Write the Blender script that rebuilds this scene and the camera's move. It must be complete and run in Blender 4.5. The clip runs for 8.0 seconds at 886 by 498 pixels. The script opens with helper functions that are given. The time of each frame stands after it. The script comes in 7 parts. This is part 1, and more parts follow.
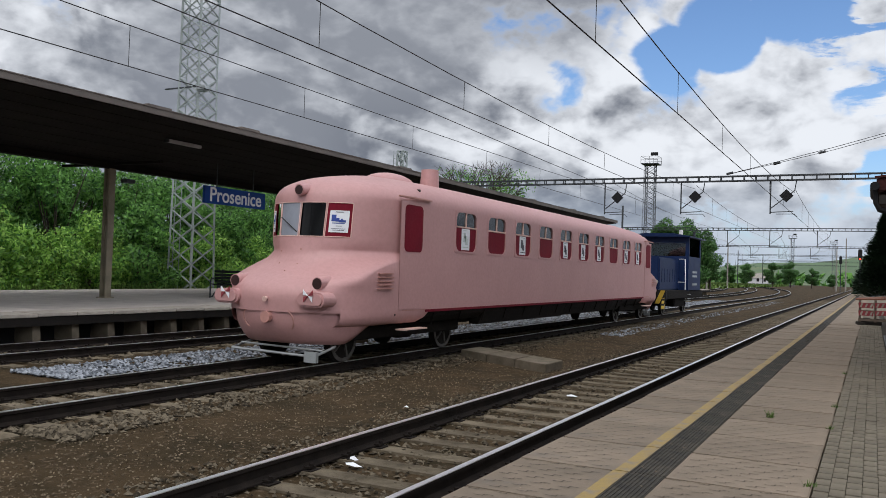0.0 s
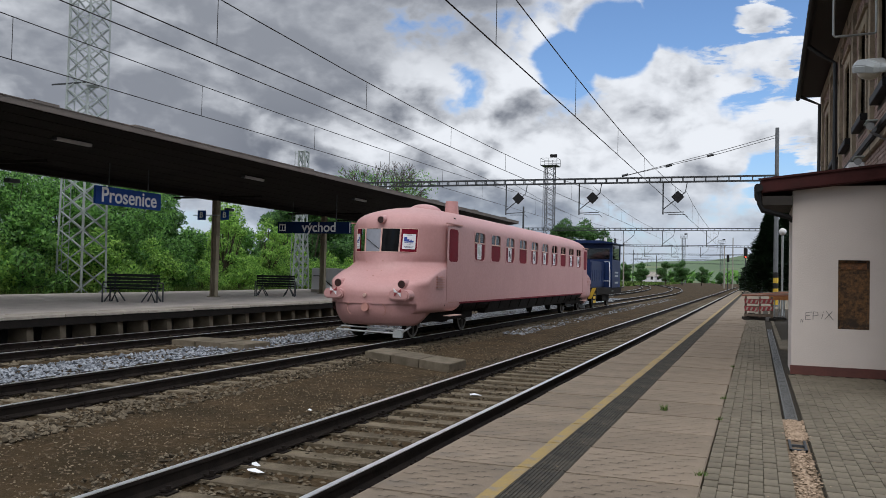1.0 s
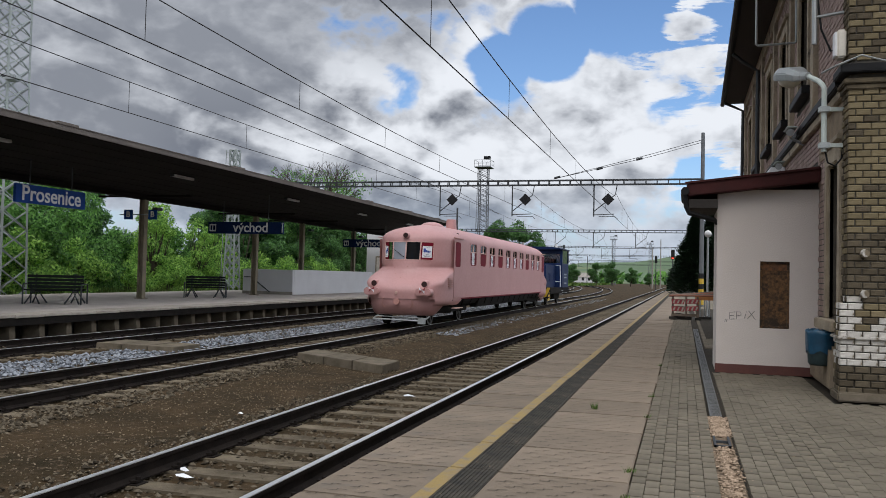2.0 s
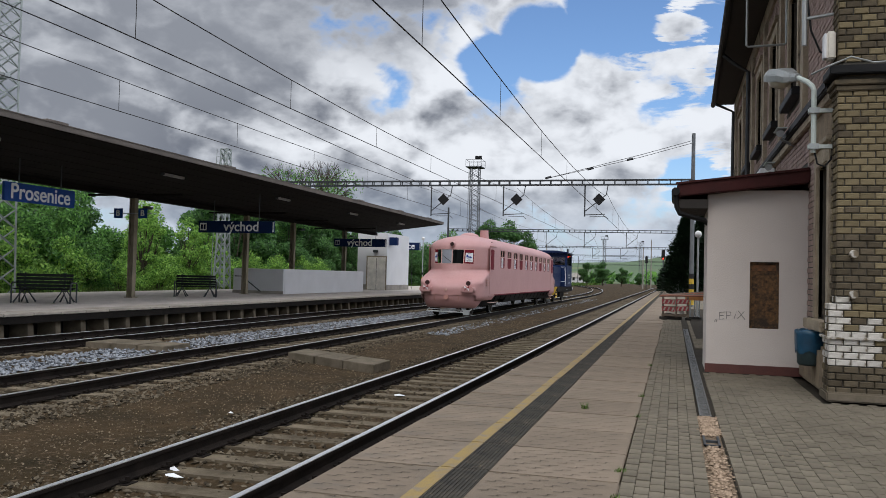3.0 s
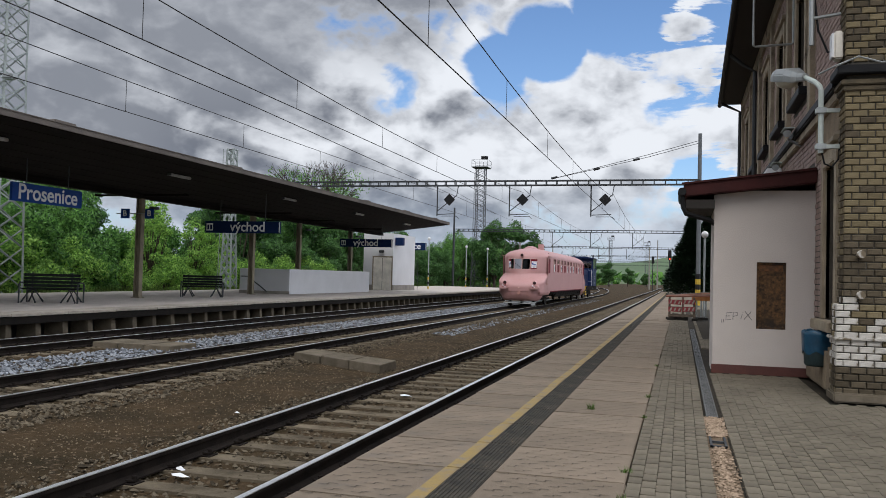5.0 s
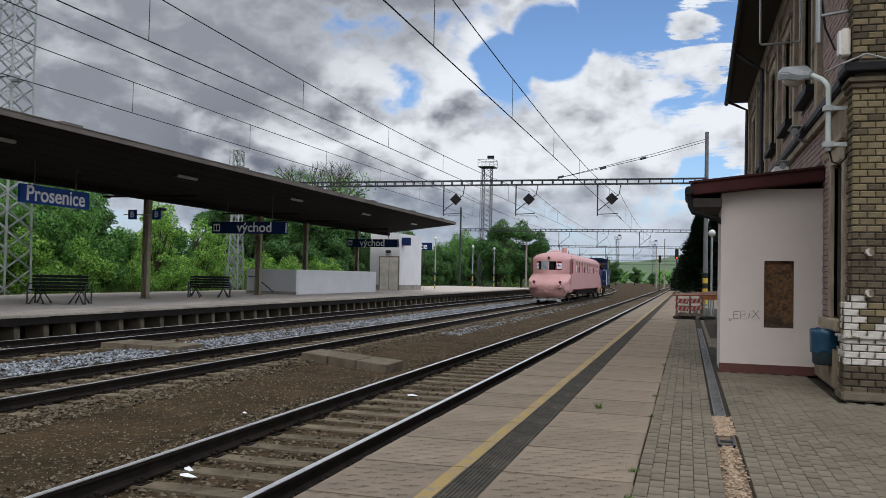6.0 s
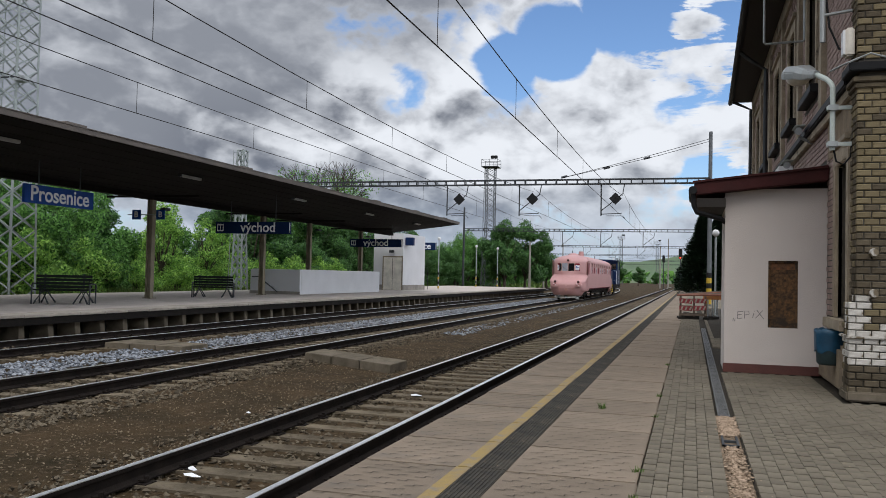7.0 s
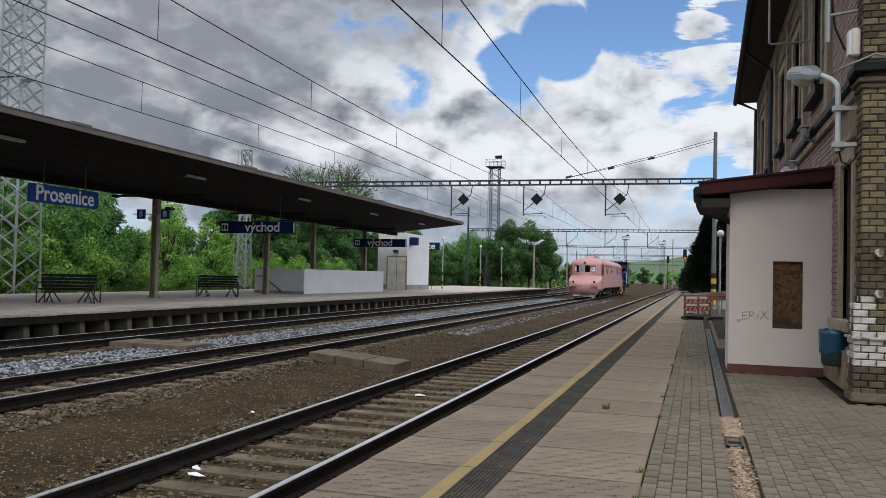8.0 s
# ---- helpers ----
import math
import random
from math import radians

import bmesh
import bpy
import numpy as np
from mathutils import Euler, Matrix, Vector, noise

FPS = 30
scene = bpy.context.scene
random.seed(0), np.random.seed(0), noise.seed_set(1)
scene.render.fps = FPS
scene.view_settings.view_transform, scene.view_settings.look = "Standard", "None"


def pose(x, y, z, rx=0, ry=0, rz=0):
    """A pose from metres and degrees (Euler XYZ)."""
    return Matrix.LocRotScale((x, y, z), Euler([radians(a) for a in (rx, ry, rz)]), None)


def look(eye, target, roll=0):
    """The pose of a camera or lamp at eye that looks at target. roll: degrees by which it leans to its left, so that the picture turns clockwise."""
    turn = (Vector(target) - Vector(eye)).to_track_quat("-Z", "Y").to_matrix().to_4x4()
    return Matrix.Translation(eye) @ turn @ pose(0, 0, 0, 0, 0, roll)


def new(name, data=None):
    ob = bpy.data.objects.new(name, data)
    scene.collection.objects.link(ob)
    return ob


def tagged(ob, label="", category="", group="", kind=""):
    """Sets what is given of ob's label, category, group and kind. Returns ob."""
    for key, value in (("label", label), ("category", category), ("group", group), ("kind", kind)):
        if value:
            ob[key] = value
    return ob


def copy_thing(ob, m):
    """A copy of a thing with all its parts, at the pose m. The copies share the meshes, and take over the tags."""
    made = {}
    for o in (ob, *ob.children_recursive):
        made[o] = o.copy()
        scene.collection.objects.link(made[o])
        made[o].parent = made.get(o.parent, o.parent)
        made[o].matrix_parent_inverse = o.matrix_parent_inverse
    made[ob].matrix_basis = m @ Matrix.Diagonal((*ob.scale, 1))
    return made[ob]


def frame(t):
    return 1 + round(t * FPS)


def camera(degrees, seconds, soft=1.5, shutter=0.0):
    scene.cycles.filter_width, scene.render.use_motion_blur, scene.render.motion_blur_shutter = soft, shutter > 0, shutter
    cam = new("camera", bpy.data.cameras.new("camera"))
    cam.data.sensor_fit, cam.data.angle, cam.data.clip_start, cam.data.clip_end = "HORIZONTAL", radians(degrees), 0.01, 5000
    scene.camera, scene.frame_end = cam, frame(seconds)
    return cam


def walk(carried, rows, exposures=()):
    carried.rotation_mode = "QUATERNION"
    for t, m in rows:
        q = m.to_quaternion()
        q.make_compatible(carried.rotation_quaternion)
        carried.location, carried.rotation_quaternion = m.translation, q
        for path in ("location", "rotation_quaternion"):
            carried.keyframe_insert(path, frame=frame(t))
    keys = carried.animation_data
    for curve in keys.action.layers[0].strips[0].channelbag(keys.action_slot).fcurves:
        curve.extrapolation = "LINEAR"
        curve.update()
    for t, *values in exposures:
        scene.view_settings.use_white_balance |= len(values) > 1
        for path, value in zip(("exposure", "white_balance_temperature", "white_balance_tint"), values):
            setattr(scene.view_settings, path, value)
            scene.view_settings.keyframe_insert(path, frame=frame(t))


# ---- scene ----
cam = camera(55.99, 8.0, soft=0.75)
EYE = 1.73  # height of the hand-held camera over the rail head
# seconds, yaw, pitch, roll: the camera stands on the platform and pans
PAN = (
    (0.0, 27.29, 1.42, -1.85),
    (0.5, 23.12, 1.58, -1.68),
    (1.0, 20.66, 1.66, -1.33),
    (1.5, 18.04, 1.75, -1.34),
    (2.0, 16.12, 1.83, -1.33),
    (3.5, 15.48, 1.82, -1.46),
    (4.0, 15.60, 1.82, -1.47),
    (4.5, 15.72, 1.83, -1.53),
    (6.0, 16.37, 1.80, -1.27),
    (6.5, 16.50, 1.80, -1.26),
    (7.0, 16.61, 1.79, -1.27),
    (7.5, 16.74, 1.78, -1.31),
    (8.0, 16.89, 1.78, -1.39),
)
walk(cam, [(t, pose(0, 0, EYE, 90 + pitch, roll, yaw)) for t, yaw, pitch, roll in PAN])

# ---- world, sun ----
world = bpy.data.worlds.new("sky")
scene.world = world
world.use_nodes = True
SUN_EL, SUN_AZ = radians(52), radians(174)  # azimuth from +y towards +x


def build_sky():
    nt = world.node_tree
    nt.nodes.clear()
    nd, ln = nt.nodes.new, nt.links.new

    def math_node(op, a, b=None, c=None):
        n = nd("ShaderNodeMath")
        n.operation = op
        for i, v in enumerate((a, b, c)):
            if v is None:
                continue
            if isinstance(v, (int, float)):
                n.inputs[i].default_value = v
            else:
                ln(v, n.inputs[i])
        return n.outputs[0]

    def mix(fac, a, b):
        n = nd("ShaderNodeMix")
        n.data_type = "RGBA"
        ln(fac, n.inputs[0])
        for i, v in ((6, a), (7, b)):
            if isinstance(v, tuple):
                n.inputs[i].default_value = (*v, 1)
            else:
                ln(v, n.inputs[i])
        return n.outputs[2]

    def ramp(v, lo, hi):
        n = nd("ShaderNodeMapRange")
        n.interpolation_type = "SMOOTHSTEP"
        ln(v, n.inputs[0])
        n.inputs[1].default_value, n.inputs[2].default_value = lo, hi
        return n.outputs[0]

    sky = nd("ShaderNodeTexSky")
    sky.sky_type = "NISHITA"
    sky.sun_disc = False
    sky.sun_elevation, sky.sun_rotation = SUN_EL, SUN_AZ
    sky.dust_density = 0.6
    scaled = nd("ShaderNodeVectorMath")
    scaled.operation = "SCALE"
    tint = nd("ShaderNodeVectorMath")
    tint.operation = "MULTIPLY"
    ln(sky.outputs[0], tint.inputs[0])
    tint.inputs[1].default_value = (0.8, 0.97, 1.2)
    ln(tint.outputs[0], scaled.inputs[0])
    scaled.inputs[3].default_value = 0.115
    blue = scaled.outputs[0]

    coord = nd("ShaderNodeTexCoord").outputs["Generated"]
    sep = nd("ShaderNodeSeparateXYZ")
    ln(coord, sep.inputs[0])
    x, y, z = sep.outputs

    def clouds(scale, detail, rough, shift, distort=0.0, flat=1.75):
        m = nd("ShaderNodeMapping")
        m.inputs["Location"].default_value = shift
        m.inputs["Scale"].default_value = (1, 1, flat)
        ln(coord, m.inputs[0])
        n = nd("ShaderNodeTexNoise")
        ln(m.outputs[0], n.inputs["Vector"])
        n.inputs["Scale"].default_value = scale
        n.inputs["Detail"].default_value = detail
        n.inputs["Roughness"].default_value = rough
        n.inputs["Distortion"].default_value = distort
        return n.outputs[0]

    def toward(azimuth, elevation, lo, hi):
        """1 near a direction (degrees from +y to +x, and up), falling to 0."""
        az, el = radians(azimuth), radians(elevation)
        d = nd("ShaderNodeVectorMath")
        d.operation = "DOT_PRODUCT"
        ln(coord, d.inputs[0])
        d.inputs[1].default_value = (math.sin(az) * math.cos(el), math.cos(az) * math.cos(el), math.sin(el))
        return ramp(d.outputs["Value"], math.cos(radians(lo)), math.cos(radians(hi)))

    def total(*terms):
        out = terms[0]
        for term in terms[1:]:
            out = math_node("ADD", out, term)
        return out

    def times(a, b):
        return math_node("MULTIPLY", a, b)

    def puffs(scale, shift):
        """Rounded heaps: the inverse of a smooth cell distance, in two sizes."""
        m = nd("ShaderNodeMapping")
        m.inputs["Location"].default_value = shift
        m.inputs["Scale"].default_value = (1, 1, 1.5)
        ln(coord, m.inputs[0])
        bend_noise = nd("ShaderNodeTexNoise")
        ln(m.outputs[0], bend_noise.inputs["Vector"])
        bend_noise.inputs["Scale"].default_value, bend_noise.inputs["Detail"].default_value = scale * 0.8, 6
        moved = nd("ShaderNodeVectorMath")
        moved.operation = "MULTIPLY_ADD"
        ln(bend_noise.outputs["Color"], moved.inputs[0])
        moved.inputs[1].default_value = (0.14, 0.14, 0.14)
        ln(m.outputs[0], moved.inputs[2])
        v = nd("ShaderNodeTexVoronoi")
        v.feature = "SMOOTH_F1"
        ln(moved.outputs[0], v.inputs["Vector"])
        v.inputs["Scale"].default_value, v.inputs["Smoothness"].default_value = scale, 0.35
        v.inputs["Detail"].default_value, v.inputs["Roughness"].default_value = 3.0, 0.5
        return math_node("SUBTRACT", 1.0, v.outputs["Distance"])

    body = clouds(4.2, 10, 0.56, (0.4, 0.0, 0.31), 0.2)
    fine = clouds(13.0, 10, 0.62, (5.2, 2.7, 0.9), 0.25)
    streak = clouds(6.0, 9, 0.62, (1.2, 4.4, 0.6), 0.5, 5.0)
    heap, heap_above = puffs(11.0, (0.3, 0.1, 0.2)), puffs(11.0, (0.3, 0.1, 0.2 + 0.042))
    soft, soft_above = clouds(7.5, 8, 0.56, (2.2, 0.3, 0.5), 0.15), clouds(7.5, 8, 0.56, (2.2, 0.3, 0.5 + 0.07), 0.15)
    # a slanting break in the cloud high ahead, streaky to its right, closed to the west
    gap = math_node("MAXIMUM", math_node("MAXIMUM", times(toward(-12.6, 14.2, 2.8, 0.3), 0.9), toward(-9.2, 15.9, 3.4, 0.4)), times(toward(-4.5, 17.9, 4.0, 0.6), 0.9))
    rift = math_node("MAXIMUM", toward(1.5, 16.0, 7.0, 2.5), toward(1.8, 6.6, 3.4, 0.6))
    side = ramp(math_node("DIVIDE", x, math_node("ADD", math_node("MAXIMUM", y, 0.0), 0.35)), -0.08, -0.3)
    chinks = math_node("MAXIMUM", toward(-20.0, 12.2, 2.6, 0.4), toward(-38.5, 2.6, 5.0, 1.5))
    cover_value = total(
        times(body, 0.7), times(heap, 0.22), times(math_node("SUBTRACT", fine, 0.5), 0.24),
        times(gap, -0.36), times(times(rift, ramp(streak, 0.42, 0.60)), -0.30), times(chinks, -0.15), times(side, 0.10), 0.17,
    )
    cover = ramp(cover_value, 0.385, 0.51)
    relief = total(times(math_node("SUBTRACT", heap, heap_above), 0.9), times(math_node("SUBTRACT", soft, soft_above), 1.7), times(math_node("SUBTRACT", fine, 0.5), -0.5))
    # the heavy grey sheet high in the west, the bright heaps below and beside it
    sheet = math_node("MAXIMUM", times(toward(-33, 20.5, 15, 5), 1.0), math_node("MAXIMUM", times(toward(-42, 12, 12, 4), 0.85), times(toward(-20.5, 18.5, 6.5, 2), 0.8)))
    band = times(toward(-35, 9.5, 9, 2), 0.5)
    bright = math_node("MAXIMUM", toward(-3, 11, 12, 3), times(toward(-16.5, 11.8, 7, 1), 1.0))
    low = times(math_node("SUBTRACT", 1.0, ramp(z, 0.05, 0.17)), 0.22)
    shade = total(0.46, times(sheet, 0.34), times(band, 0.30), times(bright, -0.22), low, times(math_node("SUBTRACT", soft, 0.5), 0.6), times(relief, -0.82))
    dark = ramp(shade, -0.02, 1.0)
    # thin edges let the light through; within the sheet the grey evens out
    dark = times(dark, math_node("MULTIPLY_ADD", ramp(cover_value, 0.42, 0.60), 0.7, 0.3))
    dark = total(dark, times(times(sheet, 0.62), math_node("SUBTRACT", 0.70, dark)))
    white, grey = (0.84, 0.875, 0.935), (0.135, 0.153, 0.195)
    # the thin cloud overhead and to the east lets most of the light through
    lit = nd("ShaderNodeVectorMath")
    lit.operation = "SCALE"
    ln(mix(dark, white, grey), lit.inputs[0])
    ln(math_node("ADD", math_node("MULTIPLY_ADD", ramp(z, 0.33, 0.9), 0.9, 1.0), math_node("MULTIPLY", ramp(x, 0.2, 0.75), 1.5)), lit.inputs[3])
    cloud = lit.outputs[0]
    haze = ramp(z, -0.03, 0.15)
    both = mix(cover, blue, cloud)
    hazed = mix(haze, (0.47, 0.55, 0.67), both)
    below = mix(ramp(z, -0.02, 0.0), (0.16, 0.15, 0.13), hazed)
    bg = nd("ShaderNodeBackground")
    ln(below, bg.inputs[0])
    bg.inputs[1].default_value = 1.0
    ln(bg.outputs[0], nd("ShaderNodeOutputWorld").inputs[0])


build_sky()
sun = new("sun", bpy.data.lights.new("sun", "SUN"))
sun.data.energy, sun.data.angle, sun.data.color = 1.35, radians(35), (1.0, 0.965, 0.92)
sun.matrix_world = look((0, 0, 0), (-math.sin(SUN_AZ) * math.cos(SUN_EL), -math.cos(SUN_AZ) * math.cos(SUN_EL), -math.sin(SUN_EL)))
scene.view_settings.exposure = 0.0


# ---- materials ----
def mat(name, base, rough=0.8, metal=0.0, dark=None, scale=3.0, amount=0.5, grain=40.0, bump=0.15, glow=0.0, jitter=0.0, spec=0.5, stain=None, stain_scale=0.6, stain_lo=0.55, stain_hi=0.7):
    """A node material: base colour mottled at two scales, grain relief, optional stains of another colour and per-object jitter."""
    m = bpy.data.materials.new(name)
    m.use_nodes = True
    nt = m.node_tree
    nd, ln = nt.nodes.new, nt.links.new
    bsdf = nt.nodes["Principled BSDF"]
    bsdf.inputs["Roughness"].default_value = rough
    bsdf.inputs["Metallic"].default_value = metal
    bsdf.inputs["Specular IOR Level"].default_value = spec
    coord = nd("ShaderNodeTexCoord").outputs["Object"]
    dark = dark or tuple(c * 0.7 for c in base)

    def noise_at(s, detail=6, rgh=0.6):
        n = nd("ShaderNodeTexNoise")
        ln(coord, n.inputs["Vector"])
        n.inputs["Scale"].default_value, n.inputs["Detail"].default_value, n.inputs["Roughness"].default_value = s, detail, rgh
        return n.outputs[0]

    def mixed(fac, a, b):
        n = nd("ShaderNodeMix")
        n.data_type = "RGBA"
        ln(fac, n.inputs[0])
        for i, v in ((6, a), (7, b)):
            if isinstance(v, tuple):
                n.inputs[i].default_value = (*v, 1)
            else:
                ln(v, n.inputs[i])
        return n.outputs[2]

    def span(v, lo, hi, to=1.0):
        n = nd("ShaderNodeMapRange")
        ln(v, n.inputs[0])
        n.inputs[1].default_value, n.inputs[2].default_value, n.inputs[4].default_value = lo, hi, to
        return n.outputs[0]

    fine = noise_at(grain, 4, 0.7)
    colour = mixed(span(noise_at(scale), 0.35, 0.68, amount * 2 if amount < 0.5 else 1.0), base, dark)
    colour = mixed(span(fine, 0.4, 0.75, 0.45 * amount), colour, tuple(c * 0.55 for c in dark))
    if stain:
        colour = mixed(span(noise_at(stain_scale, 8, 0.65), stain_lo, stain_hi), colour, stain)
    if jitter:
        info = nd("ShaderNodeObjectInfo")
        hsv = nd("ShaderNodeHueSaturation")
        ln(span(info.outputs["Random"], 0.0, 1.0, 2 * jitter), hsv.inputs["Value"])
        hsv.inputs["Value"].default_value = 1.0
        add = nd("ShaderNodeMath")
        add.inputs[1].default_value = 1.0 - jitter
        ln(span(info.outputs["Random"], 0.0, 1.0, 2 * jitter), add.inputs[0])
        ln(add.outputs[0], hsv.inputs["Value"])
        ln(colour, hsv.inputs["Color"])
        colour = hsv.outputs[0]
    ln(colour, bsdf.inputs["Base Color"])
    if bump:
        b = nd("ShaderNodeBump")
        b.inputs["Strength"].default_value, b.inputs["Distance"].default_value = bump, 0.02
        ln(fine, b.inputs["Height"])
        ln(b.outputs[0], bsdf.inputs["Normal"])
    r = nd("ShaderNodeMapRange")
    ln(fine, r.inputs[0])
    r.inputs[3].default_value, r.inputs[4].default_value = max(rough - 0.12, 0.03), min(rough + 0.12, 1.0)
    ln(r.outputs[0], bsdf.inputs["Roughness"])
    if glow:
        bsdf.inputs["Emission Color"].default_value = (*base, 1)
        bsdf.inputs["Emission Strength"].default_value = glow
    return m


def island_mat(name, a, b, rough=0.95, spec=0.1, translucent=0.0):
    """Colour varied from piece to piece of one mesh (stones, leaves)."""
    m = bpy.data.materials.new(name)
    m.use_nodes = True
    nt = m.node_tree
    bsdf = nt.nodes["Principled BSDF"]
    geo = nt.nodes.new("ShaderNodeNewGeometry")
    n = nt.nodes.new("ShaderNodeMix")
    n.data_type = "RGBA"
    nt.links.new(geo.outputs["Random Per Island"], n.inputs[0])
    n.inputs[6].default_value, n.inputs[7].default_value = (*a, 1), (*b, 1)
    nt.links.new(n.outputs[2], bsdf.inputs["Base Color"])
    bsdf.inputs["Roughness"].default_value = rough
    bsdf.inputs["Specular IOR Level"].default_value = spec
    if translucent:
        tr = nt.nodes.new("ShaderNodeBsdfTranslucent")
        nt.links.new(n.outputs[2], tr.inputs[0])
        mx = nt.nodes.new("ShaderNodeMixShader")
        mx.inputs[0].default_value = translucent
        nt.links.new(bsdf.outputs[0], mx.inputs[1]), nt.links.new(tr.outputs[0], mx.inputs[2])
        nt.links.new(mx.outputs[0], nt.nodes["Material Output"].inputs[0])
    return m


def glass_mat(name, tint=(0.55, 0.6, 0.65), clear=0.8, ior=1.6):
    m = bpy.data.materials.new(name)
    m.use_nodes = True
    nt = m.node_tree
    nt.nodes.clear()
    t, g, mx, fr, out = (nt.nodes.new("ShaderNode" + k) for k in ("BsdfTransparent", "BsdfGlossy", "MixShader", "Fresnel", "OutputMaterial"))
    t.inputs[0].default_value = (*(c * clear for c in tint), 1)
    g.inputs["Roughness"].default_value = 0.03
    fr.inputs[0].default_value = ior
    nt.links.new(fr.outputs[0], mx.inputs[0]), nt.links.new(t.outputs[0], mx.inputs[1]), nt.links.new(g.outputs[0], mx.inputs[2])
    nt.links.new(mx.outputs[0], out.inputs[0])
    return m


